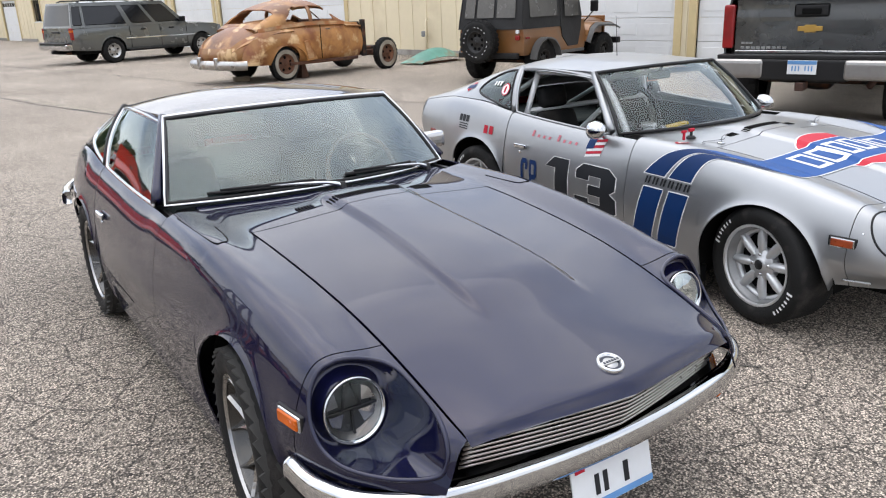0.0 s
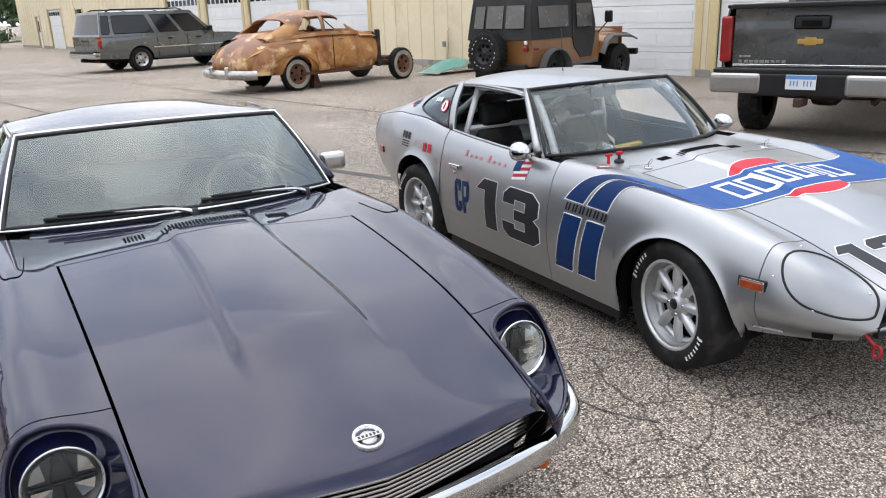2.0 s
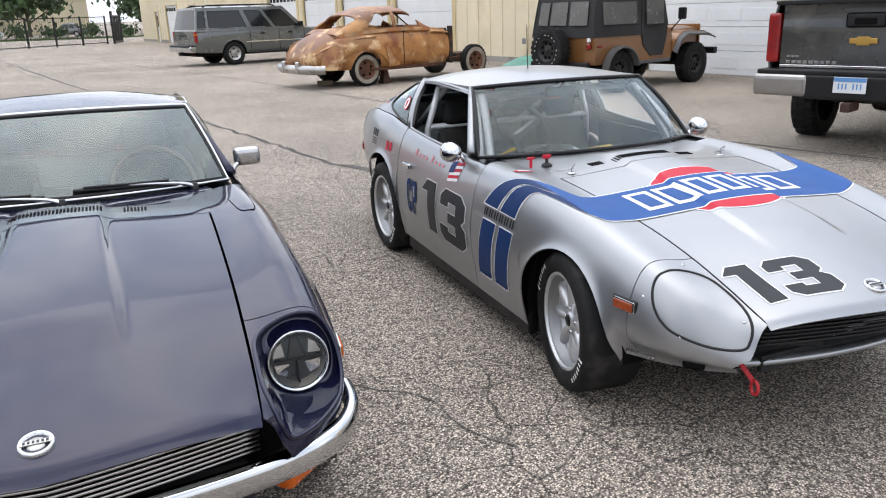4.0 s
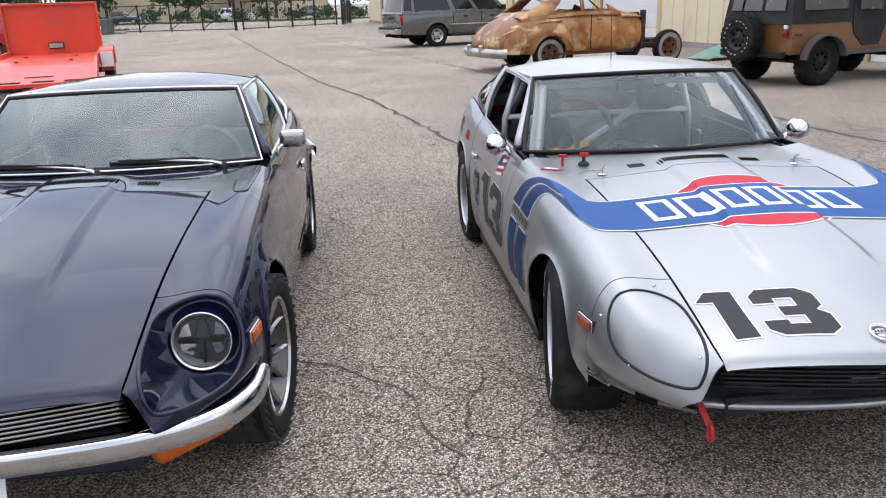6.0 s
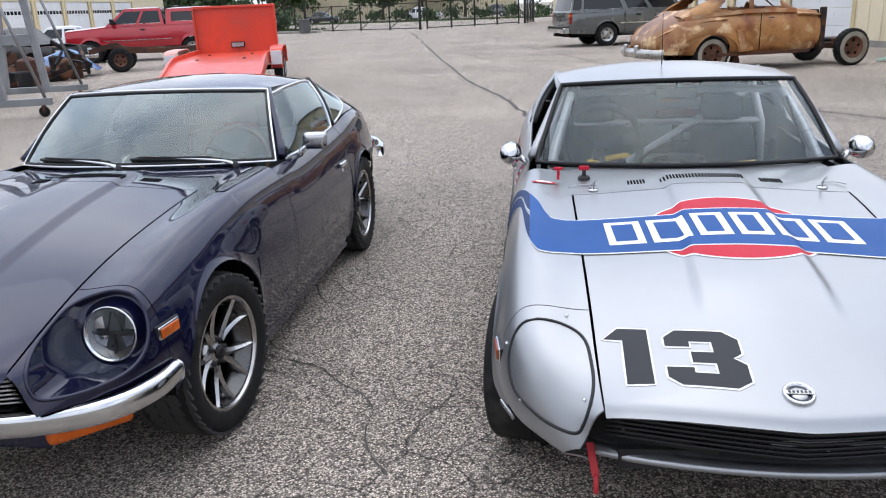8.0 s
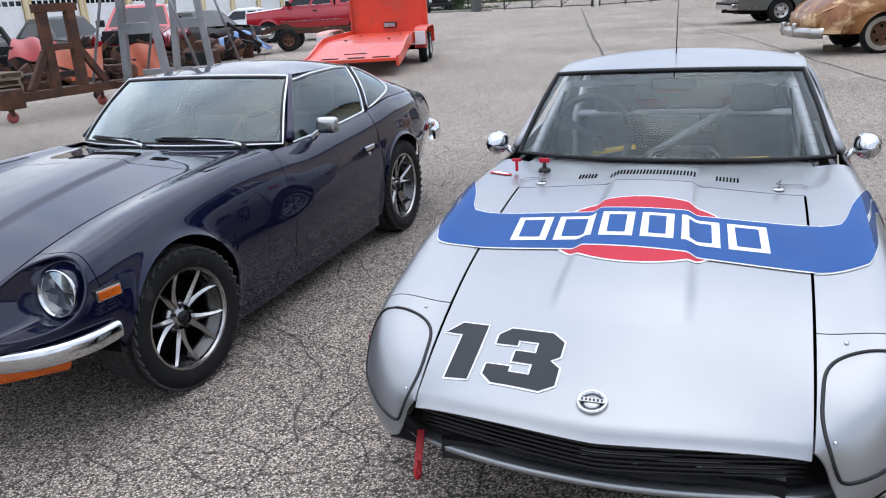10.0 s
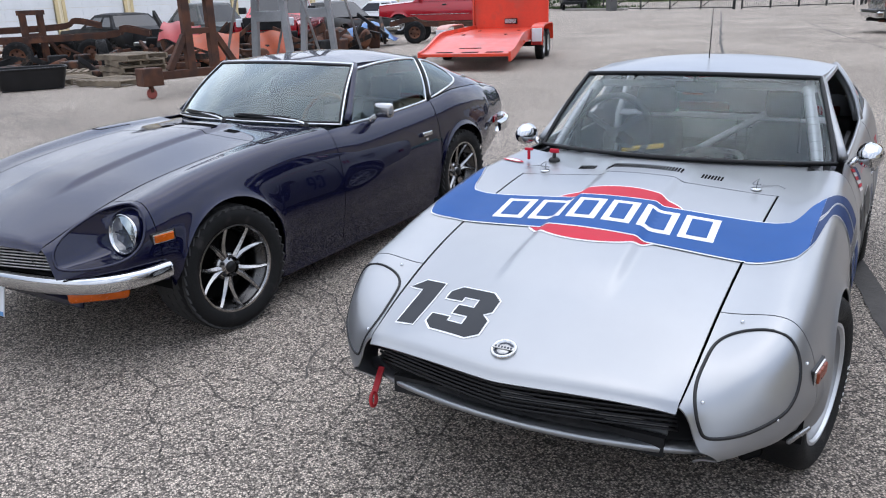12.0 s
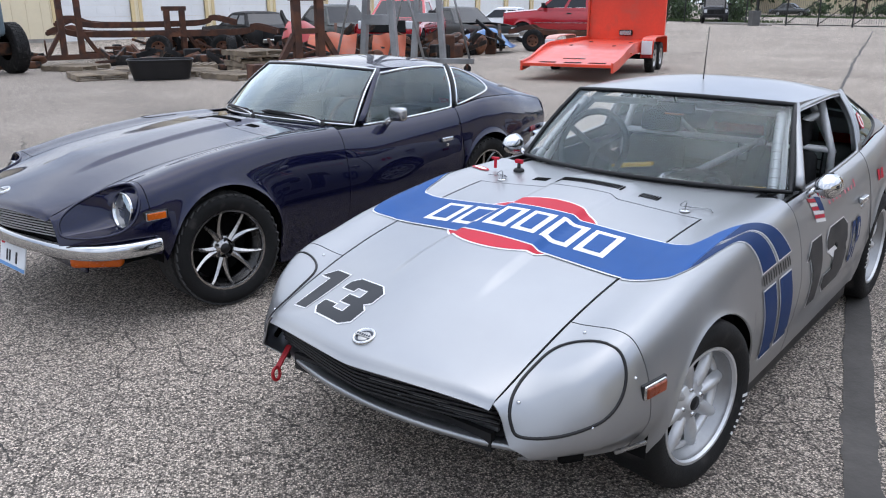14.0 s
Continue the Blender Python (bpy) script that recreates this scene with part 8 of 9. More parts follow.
def build_pickup():
    car = thing("pickup_truck", pose(4.56, 10.1, 0, 0, 0, 56.5), "dark grey full-size pickup truck with chrome-ended rear bumper", "pickup")
    half = table([(-1.12, 0.95), (-0.9, 0.99), (0, 1.01), (3.6, 1.0), (4.5, 0.94)])
    low = lambda x: 0.56
    arched_side(car, "bed_side", TRUCK_GREY, -1.12, 1.05, half, lambda x: 1.40, low, [(0, 0.46, 0.42)], 40, 10, 0.05, 0.02)
    arched_side(car, "cab_side", TRUCK_GREY, 1.08, 4.5, half, lambda x: 1.26 if x < 3.0 else 1.20, low, [(3.6, 0.46, 0.42)], 40, 10, 0.05, 0.02)
    deck(car, "hood", TRUCK_GREY, steps(2.85, 4.5, 8), half, lambda x: 1.22, 0.05)
    cabin(car, TRUCK_GREY, 1.06, 3.05, 1.2, 2.45, 1.25, 1.88, 0.97, 0.76, [(0.05, 0.42, 0.12, 0.84), (0.48, 0.93, 0.12, 0.84)])
    # tailgate with stamped handle recess and badge
    v, f = grid_mesh(steps(-1, 1, 18), steps(0, 1, 12), lambda w, t: Vector((-1.13 - 0.02 * (1 - w ** 6) + 0.012 * smoothstep(0.70, 0.78, t) - 0.01 * smoothstep(0.93, 0.97, t), 0.82 * w, 0.72 + 0.68 * t)))
    mesh_object("tailgate", v, [q[::-1] for q in f], TRUCK_GREY, car, "stamped grey tailgate", thick=0.05)
    block(car, "tailgate_cap", BLACK, 0.12, 1.70, 0.05, pose(-1.13, 0, 1.395), 0.015)
    block(car, "tonneau", BLACK, 2.15, 1.86, 0.04, pose(-0.02, 0, 1.40), 0.015, "black bed cover")
    block(car, "chrome_strip", CHROME, 0.03, 1.60, 0.028, pose(-1.165, 0, 0.775), 0.006, "bright strip low on the tailgate")
    block(car, "latch_recess", BLACK, 0.03, 0.36, 0.14, pose(-1.155, 0, 1.17), 0.03, "black latch recess")
    block(car, "latch_handle", DARK, 0.035, 0.20, 0.06, pose(-1.168, 0, 1.20), 0.012)
    # gold badge: plain crossed bars
    block(car, "tailgate_badge", GOLD, 0.02, 0.26, 0.055, pose(-1.165, 0, 1.015), 0.008, "plain gold badge")
    block(car, "badge_middle", GOLD, 0.022, 0.12, 0.085, pose(-1.165, 0, 1.0), 0.008)
    for i in range(9):
        block(car, "tailgate_mark", BARE, 0.012, 0.045, 0.03, pose(-1.158, 0.72 - 0.058 * i, 0.815), 0.002)
    for i in range(3):
        block(car, "tailgate_mark", BARE, 0.012, 0.035, 0.022, pose(-1.156, 0.72 - 0.045 * i, 0.875), 0.002)
    for k in (1, -1):
        block(car, "tail_lamp", RED_LENS, 0.10, 0.13, 0.50, pose(-1.10, 0.905 * k, 0.82), 0.03, "tall red tail lamp")
        block(car, "bumper_end", SATIN, 0.22, 0.56, 0.22, pose(-1.28, 0.70 * k, 0.50), 0.05, "chrome bumper end")
        road_wheel(car, 0, 0.85 * k, 0.40, 0.28, 0.23, k, ALLOY)
        road_wheel(car, 3.6, 0.85 * k, 0.40, 0.28, 0.23, k, ALLOY)
        block(car, "wing_mirror", BLACK, 0.14, 0.26, 0.22, pose(2.75, 1.13 * k, 1.30), 0.04)
        block(car, "mud_shield", DARK, 0.5, 0.3, 0.02, pose(0, 0.78 * k, 0.86), 0)
    block(car, "bumper_middle", BLACK, 0.20, 0.94, 0.24, pose(-1.27, 0, 0.48), 0.03, "black bumper step")
    block(car, "bumper_pad", BLACK, 0.22, 1.90, 0.05, pose(-1.25, 0, 0.715), 0.015)
    pl = new("rear_plate")
    pl.parent = car
    pl.matrix_local = pose(-1.385, 0.0, 0.56)
    tagged(pl, "pale licence plate with dark bars")
    block(pl, "plate_sheet", PLATE_WHITE, 0.008, 0.305, 0.152, pose(0, 0, 0), 0.002)
    block(pl, "plate_head", PLATE_BLUE, 0.004, 0.30, 0.04, pose(-0.006, 0, 0.108), 0)
    for i in range(7):
        if i != 3:
            block(pl, "plate_mark", PLATE_BLUE, 0.004, 0.013, 0.055, pose(-0.006, 0.10 - 0.034 * i, 0.036), 0)
    block(car, "tow_hitch", RUST, 0.25, 0.09, 0.09, pose(-1.32, 0, 0.38), 0.01)
    block(car, "rear_axle", GREASE, 0.14, 1.5, 0.14, pose(0, 0, 0.32), 0.04)
    block(car, "differential", GREASE, 0.32, 0.34, 0.32, pose(0, 0.05, 0.24), 0.12, smooth=True)
    block(car, "spare_wheel", RUBBER, 0.7, 0.7, 0.22, pose(-0.72, 0, 0.42), 0.1)
    tube_part("exhaust", [(1.5, -0.6, 0.45), (-0.3, -0.62, 0.45), (-1.05, -0.66, 0.42)], 0.04, RUST, car)
    underside(car, -1.0, 4.4, 0.8, 0.50, 0.16)
    end_cap(car, "front_panel", TRUCK_GREY, 4.5, 0.94, 0.6, 1.22, 0.05)
    for c in car.children:
        if not c.name.startswith("wheel"):
            c.location.z += 0.09


TINT_FAR = material("cloudy_plastic", (0.11, 0.105, 0.095), 0.25, 0, 0.2, 6, bump=0.2, bump_scale=12)
build_wagon()
build_old_coupe()
build_jeep()
build_pickup()
# teal body panel leaning on the ground by the old coupe
panel_thing = thing("body_panel", pose(-0.9, 20.9, 0, 0, 0, 50), "faded teal car fender lying on the asphalt", "car part")
v, f = grid_mesh(steps(-0.9, 0.9, 16), steps(0, 1, 8), lambda x, t: Vector((x, -0.35 + 0.75 * t, 0.03 + 0.30 * (1 - (x / 0.95) ** 2) * math.sin(math.pi * (0.15 + 0.75 * t)) + 0.10 * (x + 0.9) * t)))
mesh_object("fender_skin", v, f, TEAL_PAINT, panel_thing, thick=0.015)
block(panel_thing, "fender_brace", RUST, 1.3, 0.05, 0.05, pose(0, -0.2, 0.0), 0.01)
# wood block under the old coupe's tail
wb = thing("wood_block", pose(-5.1, 17.5, 0, 0, 0, 30), "weathered wood block on the asphalt", "block")
block(wb, "block", WOOD, 0.35, 0.2, 0.1, Matrix(), 0.01)

# ---- trailer and the left side of the yard ----
def build_trailer():
    tr = thing("car_trailer", pose(-13.03, 11.52, 0, 0, 0, 141.0), "orange-red tilt-deck car trailer with tandem axles", "trailer")
    # deck from the low ramp end to the bulkhead
    v, f = grid_mesh(steps(-3.1, 2.4, 12), steps(-1, 1, 6), lambda x, w: Vector((x, 0.98 * w, 0.36 + 0.30 * smoothstep(-3.2, -1.0, x) * 0.9)))
    mesh_object("deck", v, f, ORANGE_RED, tr, "worn orange-red steel deck", thick=0.06)
    z = lambda x: 0.36 + 0.27 * smoothstep(-3.2, -1.0, x)
    for y in (-0.62, -0.1, 0.45):
        block(tr, "deck_slot", DARK, 0.16, 0.36, 0.006, pose(-2.9, y, z(-2.9) + 0.004, 0, -2, 0), 0)
    for y in (-0.5, 0.5):
        for x in (-1.0, 0.8):
            block(tr, "tie_down", MATT_BLACK, 0.16, 0.06, 0.012, pose(x, y, z(x) + 0.004), 0.003)
    for k in (1, -1):
        v, f = grid_mesh(steps(-3.1, 2.4, 12), [0, 1], lambda x, t: Vector((x, 1.0 * k, z(x) - 0.16 + (0.20 + 0.05 * smoothstep(-2.6, -1.2, x)) * t)))
        mesh_object("side_rail", v, f if k < 0 else [q[::-1] for q in f], ORANGE_RED, tr, thick=0.05)
        # rounded mudguard over both wheels
        pts = [(-0.55, 0.36), (-0.50, 0.66), (-0.34, 0.80), (0.38, 0.82), (1.12, 0.80), (1.26, 0.66), (1.32, 0.40)]
        line = smooth_line([(x, 0, q) for x, q in pts], 4)
        verts = [(p.x, 1.02 * k, p.z) for p in line] + [(p.x, 1.30 * k, p.z) for p in line]
        n = len(line)
        mesh_object("mudguard", verts, [(i, i + 1, n + i + 1, n + i) if k > 0 else (n + i, n + i + 1, i + 1, i) for i in range(n - 1)], ORANGE_RED if k < 0 else material("faded_pink_paint", (0.62, 0.33, 0.28), 0.5, 0, 0.1, 6), tr, "rounded steel mudguard", thick=0.02)
        block(tr, "mudguard_plate", PLATE_WHITE, 0.03, 0.24, 0.30, pose(-0.58, 1.16 * k, 0.44), 0.01, "white reflective panel")
        block(tr, "tail_lamp", RED_LENS, 0.04, 0.20, 0.08, pose(-0.60, 1.16 * k, 0.36), 0.01)
        for x in (0.0, 0.78):
            road_wheel(tr, x, 1.16 * k, 0.33, 0.20, 0.19, k, ALLOY, False, 6)
        block(tr, "side_marker", AMBER, 0.08, 0.02, 0.03, pose(-1.6, 1.03 * k, z(-1.6) - 0.08), 0.004)
    for x in (0.0, 0.78):
        tube_part("axle", [(x, -1.1, 0.33), (x, 1.1, 0.33)], 0.035, MATT_BLACK, tr)
    # bulkhead with a folded rim and a winch
    block(tr, "bulkhead", ORANGE_RED, 0.05, 2.02, 1.20, pose(2.42, 0, 0.55), 0.01, "tall orange-red front bulkhead")
    block(tr, "bulkhead_cap", ORANGE_RED, 0.14, 2.08, 0.06, pose(2.36, 0, 1.72), 0.015)
    for k in (1, -1):
        block(tr, "bulkhead_edge", ORANGE_RED, 0.14, 0.05, 1.15, pose(2.36, 1.01 * k, 0.58), 0.012)
    block(tr, "winch", MATT_BLACK, 0.12, 0.34, 0.14, pose(2.36, -0.02, 0.74), 0.02, "small dark winch")
    block(tr, "winch_plate", BARE, 0.02, 0.30, 0.10, pose(2.29, -0.02, 0.76), 0.004)
    tube_part("drawbar", [(2.4, -0.8, 0.48), (3.7, 0, 0.45), (2.4, 0.8, 0.48)], 0.05, ORANGE_RED, tr)
    block(tr, "cross_member", MATT_BLACK, 4.6, 0.5, 0.10, pose(-0.2, 0, 0.34), 0.02)


def build_far_pickup(name, m, paint, lab, cap=False, old=False):
    car = thing(name, m, lab, "pickup")
    half = table([(-1.2, 0.95), (-0.9, 0.99), (3.6, 0.99), (4.45, 0.93)])
    low = lambda x: 0.52
    top = 1.30 if not old else 1.08
    wb = 3.7 if not old else 2.9
    arched_side(car, "body_side", paint, -1.2, wb + 0.85, half, lambda x: top if x < wb - 0.7 else top - 0.08 * (x - wb + 0.7), low, [(0, 0.45, 0.40), (wb, 0.45, 0.40)], 46, 8, 0.06, 0.02)
    deck(car, "hood", paint, steps(wb - 0.8, wb + 0.85, 8), half, lambda x: top - 0.08 * max(0, x - wb + 0.7), 0.06)
    zt = top + 0.62
    cabin(car, paint, 0.95 if not old else 0.7, wb - 0.6, 1.05 if not old else 0.8, wb - 1.35, top, zt, 0.95, 0.74, [(0.06, 0.44, 0.12, 0.85), (0.50, 0.92, 0.12, 0.85)] if not old else [(0.12, 0.86, 0.12, 0.85)])
    if cap:
        cabin(car, paint, -1.15, 0.9, -1.05, 0.85, top, zt - 0.04, 0.95, 0.78, [(0.10, 0.9, 0.2, 0.8)])
    else:
        block(car, "bed_floor", DARK, 2.0, 1.7, 0.05, pose(-0.15, 0, 0.75), 0)
    end_cap(car, "front_panel", paint, wb + 0.85, 0.93, 0.55, top - 0.12, 0.05)
    end_cap(car, "tailgate", paint, -1.2, 0.93, 0.55, top, -0.02)
    block(car, "grille", MATT_BLACK, 0.06, 1.3, 0.36, pose(wb + 0.91, 0, 0.72), 0.03, "black grille")
    block(car, "front_bumper", BLACK, 0.2, 1.9, 0.22, pose(wb + 0.95, 0, 0.46), 0.05)
    for k in (1, -1):
        block(car, "headlamp", PLATE_WHITE, 0.12, 0.28, 0.24, pose(wb + 0.84, 0.72 * k, 0.82), 0.04, "clear headlamp")
        block(car, "wing_mirror", BLACK, 0.14, 0.24, 0.2, pose(wb - 0.9, 1.1 * k, top + 0.08), 0.04)
        block(car, "door_handle", BLACK, 0.18, 0.03, 0.05, pose(1.75, 0.99 * k, top - 0.16), 0.01)
        block(car, "side_trim", BARE, wb - 1.2, 0.015, 0.02, pose(wb / 2 + 0.1, 0.995 * k, 0.78), 0.003)
        for x in (0, wb):
            road_wheel(car, x, 0.86 * k, 0.40, 0.26, 0.23, k, ALLOY if not old else STEEL_BLACK)
    underside(car, -1.0, wb + 0.7, 0.8, 0.46, 0.14)
    return car


def build_far_sedan(name, m, paint, lab, stripped=False, height=1.36):
    """An older two-door car; stripped ones have no wheels and open bays."""
    car = thing(name, m, lab, "car")
    half = table([(-1.15, 0.80), (-0.8, 0.90), (2.8, 0.90), (3.55, 0.84)])
    belt = table([(-1.15, 0.80), (-0.3, 0.88), (2.0, 0.88), (3.55, 0.78)])
    arched_side(car, "body_side", paint, -1.15, 3.55, half, belt, lambda x: 0.28, [(0, 0.36, 0.33), (2.75, 0.36, 0.33)], 44, 8, 0.08, 0.012)
    if not stripped:
        deck(car, "hood", paint, steps(1.9, 3.5, 8), half, belt, 0.05)
    else:
        block(car, "engine", GREASE, 0.8, 0.6, 0.42, pose(2.6, 0, 0.4), 0.1, "greasy engine")
    deck(car, "boot_lid", paint, steps(-1.12, -0.05, 8), half, belt, 0.04)
    cabin(car, paint, -0.15, 2.0, 0.35, 1.35, 0.88, height, 0.84, 0.62, [(0.08, 0.40, 0.1, 0.84), (0.46, 0.92, 0.1, 0.84)])
    end_cap(car, "nose_panel", paint, 3.55, 0.84, 0.3, 0.80, 0.03)
    end_cap(car, "tail_panel", paint, -1.15, 0.80, 0.3, 0.82, -0.03)
    for x, s in ((3.66, 1), (-1.26, -1)):
        block(car, "bumper", OLD_CHROME, 0.1, 1.7, 0.12, pose(x, 0, 0.40), 0.04, "chrome bumper")
    for k in (1, -1):
        block(car, "headlamp", PLATE_WHITE, 0.06, 0.18, 0.18, pose(3.57, 0.62 * k, 0.55), 0.06)
        for x in (0, 2.75):
            road_wheel(car, x, 0.74 * k, 0.33, 0.20, 0.19, k, ALLOY if not stripped else STEEL_BLACK)
    underside(car, -1.0, 3.4, 0.7, 0.26, 0.12)
    return car


build_trailer()
build_far_pickup("red_pickup", pose(-26.0, 18.1, 0, 0, 0, 236), TRUCK_RED, "bright red modern pickup truck with a matching bed cap", cap=True)
build_far_sedan("white_coupe", pose(-30.7, 15.9, 0, 0, 0, 236), WHITE_CAR, "white classic two-door coupe parked by the wall")
build_far_pickup("old_red_pickup", pose(-22.9, 8.9, 0, 0, 0, 335), TRUCK_RED, "old red regular-cab pickup among scrap parts", old=True)
build_far_sedan("dark_sedan", pose(-26.1, 10.8, 0, 0, 0, 20), material("dull_black_paint", (0.02, 0.021, 0.022), 0.35, 0, 0.2, 4, dirt=(0.05, 0.045, 0.04), dirt_amount=0.4), "dull black old sedan beside the red pickup", True, 1.4)
build_far_sedan("stripped_coupe", pose(-22.0, 3.9, 0, 0, 0, 205), MATT_BLACK, "stripped black coupe body in the scrap row", True, 1.28)
build_far_sedan("grey_coupe", pose(-23.2, 6.6, 0, 0, 0, 205), material("dark_green_grey_paint", (0.06, 0.07, 0.065), 0.4, 0, 0.15, 4, dirt=(0.1, 0.09, 0.08), dirt_amount=0.4), "dark green-grey old coupe in the scrap row", False, 1.5)
build_far_pickup("dark_van", pose(-55, 41, 0, 0, 0, 330), material("dark_blue_van_paint", (0.015, 0.018, 0.03), 0.3, 0, 0.1, 4, coat=0.6), "dark blue covered pickup by the gate", cap=True)


def steel_horse(m, lab, w=1.9, h=1.35, window=True, casters=True):
    """A rusty welded shop stand: base beam, braced uprights and a boxed head."""
    st = thing("steel_stand", m, lab, "stand", "rusty steel stands")
    zc = 0.30 if casters else 0.08
    block(st, "base_beam", RUST, w, 0.14, 0.14, pose(0, 0, zc), 0.01)
    for x in (-0.20, 0.28):
        block(st, "upright", RUST, 0.15, 0.13, h, pose(x, 0, zc + 0.14), 0.01)
    for a, b in (((-0.62, 0.14), (-0.26, 0.72)), ((0.72, 0.14), (0.34, 0.72))):
        bm = bmesh.new()
        bar(bm, (a[0], 0, zc + a[1]), (b[0], 0, zc + b[1]), 0.10, 0.10)
        part("brace", bm, RUST, st)
    block(st, "head_beam", RUST, 0.72, 0.14, 0.13, pose(0.04, 0, zc + 0.14 + h), 0.01)
    if window:
        block(st, "head_plate", RUST, 0.34, 0.12, 0.10, pose(0.04, 0, zc + h * 0.62), 0.01)
    block(st, "ballast", RUST, 0.36, 0.30, 0.30, pose(-w / 2, 0, zc - 0.08), 0.02, "solid rusty end weight")
    block(st, "foot_beam", RUST, 0.14, 1.1, 0.12, pose(w / 2 - 0.1, 0, zc), 0.01)
    if casters:
        for x, y in ((-w / 2, 0.0), (w / 2 - 0.1, 0.5), (w / 2 - 0.1, -0.5)):
            c = new("caster")
            c.parent = st
            c.matrix_local = pose(x, y, 0.09)
            v, f = lathe([(0.0, 0.03), (0.07, 0.03), (0.09, 0.015), (0.09, -0.015), (0.07, -0.03), (0.0, -0.03)], 16)
            mesh_object("caster_wheel", v, f, material("faded_red_caster", (0.35, 0.09, 0.07), 0.6, 0, 0.15) if "faded_red_caster" not in bpy.data.materials else bpy.data.materials["faded_red_caster"], c)
            block(c, "caster_fork", RUST, 0.05, 0.10, 0.16, pose(0, 0, 0.02), 0.01)
    return st


steel_horse(pose(-10.4, 4.25, 0, 0, 0, 113), "rusty welded engine stand on red casters", 2.0, 1.18)
steel_horse(pose(-19.3, -1.6, 0, 0, 0, 118), "tall rusty welded stand among scrap", 2.2, 1.75, True, False)
steel_horse(pose(-20.3, 1.1, 0, 0, 0, 120), "rusty boxed stand among scrap", 1.1, 1.15, True, False)


def chassis(m, lab, length=4.6, wheels=(0.3, 3.0), rail=0.62, width=0.45):
    ch = thing("vehicle_frame", m, lab, "chassis")
    for k in (1, -1):
        line = smooth_line([(-0.7, width * k, rail), (0.0, width * k, rail + 0.16), (0.5, width * k, rail), (length - 1.6, width * k * 1.1, rail - 0.04), (length - 0.9, width * k, rail + 0.12), (length - 0.5, width * k, rail)], 5)
        verts, faces = [], []
        for p in line:
            for dy, dz in ((-0.04, -0.08), (0.04, -0.08), (0.04, 0.08), (-0.04, 0.08)):
                verts.append((p.x, p.y + dy, p.z + dz))
        for i in range(len(line) - 1):
            for j in range(4):
                faces.append((4 * i + j, 4 * i + (j + 1) % 4, 4 * i + 4 + (j + 1) % 4, 4 * i + 4 + j))
        mesh_object("frame_rail", verts, faces, RUST, ch, "rusty kicked-up frame rail", smooth=False)
    for x in (-0.6, 0.55, 1.4, length - 1.5, length - 0.5):
        block(ch, "cross_member", RUST, 0.12, width * 2, 0.10, pose(x, 0, rail - 0.06), 0.02)
    for x in wheels:
        tube_part("axle", [(x, -0.72, 0.36), (x, 0.72, 0.36)], 0.05, GREASE, ch)
        block(ch, "axle_housing", GREASE, 0.3, 0.3, 0.3, pose(x, 0, 0.22), 0.1, smooth=True)
        for k in (1, -1):
            road_wheel(ch, x, 0.74 * k, 0.36, 0.21, 0.19, k, RUST_RIM)
    return ch


chassis(pose(-21.57, 12.8, 0, 0, 0, 60), "rusty bare truck frame with two wheels on the ground", 4.4, (0.2, 3.0))
chassis(pose(-19.6, 3.4, 0, 0, 0, 262), "long rusty truck frame with black tyres", 6.2, (0.8, 2.6), 0.78)
chassis(pose(-21.5, 2.2, 0, 0, 0, 268), "bare kicked-up car frame behind the long one", 5.0, (0.4,), 1.0, 0.5)


def hoist(m):
    """Grey steel gantry: two A-frames of square posts with diagonal pipes on a caster beam."""
    g = thing("gantry_hoist", m, "tall grey steel gantry hoist with diagonal pipes", "hoist")
    for y in (-1.35, 1.35):
        block(g, "foot_beam", GALV, 2.3, 0.12, 0.12, pose(0, y, 0.20), 0.01)
        for x in (-0.20, 0.20):
            block(g, "post", GALV, 0.13, 0.13, 3.6, pose(x * 1.9, y, 0.32, 0, -4.5 if x > 0 else 4.5, 0), 0.01)
        block(g, "post_bracket", GALV, 0.55, 0.16, 0.2, pose(0, y, 1.15), 0.01)
        for k in (1, -1):
            tube_part("brace_pipe", [(1.05 * k, y, 0.32), (0.25 * k, y, 3.1)], 0.028, GALV, g)
            c = new("caster")
            c.parent = g
            c.matrix_local = pose(1.0 * k, y, 0.09)
            v, f = lathe([(0.0, 0.03), (0.07, 0.03), (0.09, 0.015), (0.09, -0.015), (0.07, -0.03), (0.0, -0.03)], 16)
            mesh_object("caster_wheel", v, f, RUBBER, c)
            block(c, "caster_fork", RUST, 0.05, 0.1, 0.16, pose(0, 0, 0.0), 0.01)
    block(g, "top_beam", GALV, 0.2, 3.2, 0.25, pose(0, 0, 3.9), 0.01)


hoist(pose(-12.75, 6.6, 0, 0, 0, 55))


def pallet(m, lab="weathered wooden pallet lying on the asphalt"):
    p = thing("pallet", m, lab, "pallet", "wooden pallets")
    for y in (-0.5, 0, 0.5):
        block(p, "bearer", WOOD, 1.2, 0.05, 0.09, pose(0, y, 0.02), 0.004)
    for i in range(7):
        block(p, "board", WOOD, 0.10, 1.06, 0.018, pose(-0.54 + 0.18 * i, 0, 0.111), 0.003)
    for i in range(3):
        block(p, "bottom_board", WOOD, 0.10, 1.06, 0.018, pose(-0.5 + 0.5 * i, 0, 0.0), 0.003)
    return p


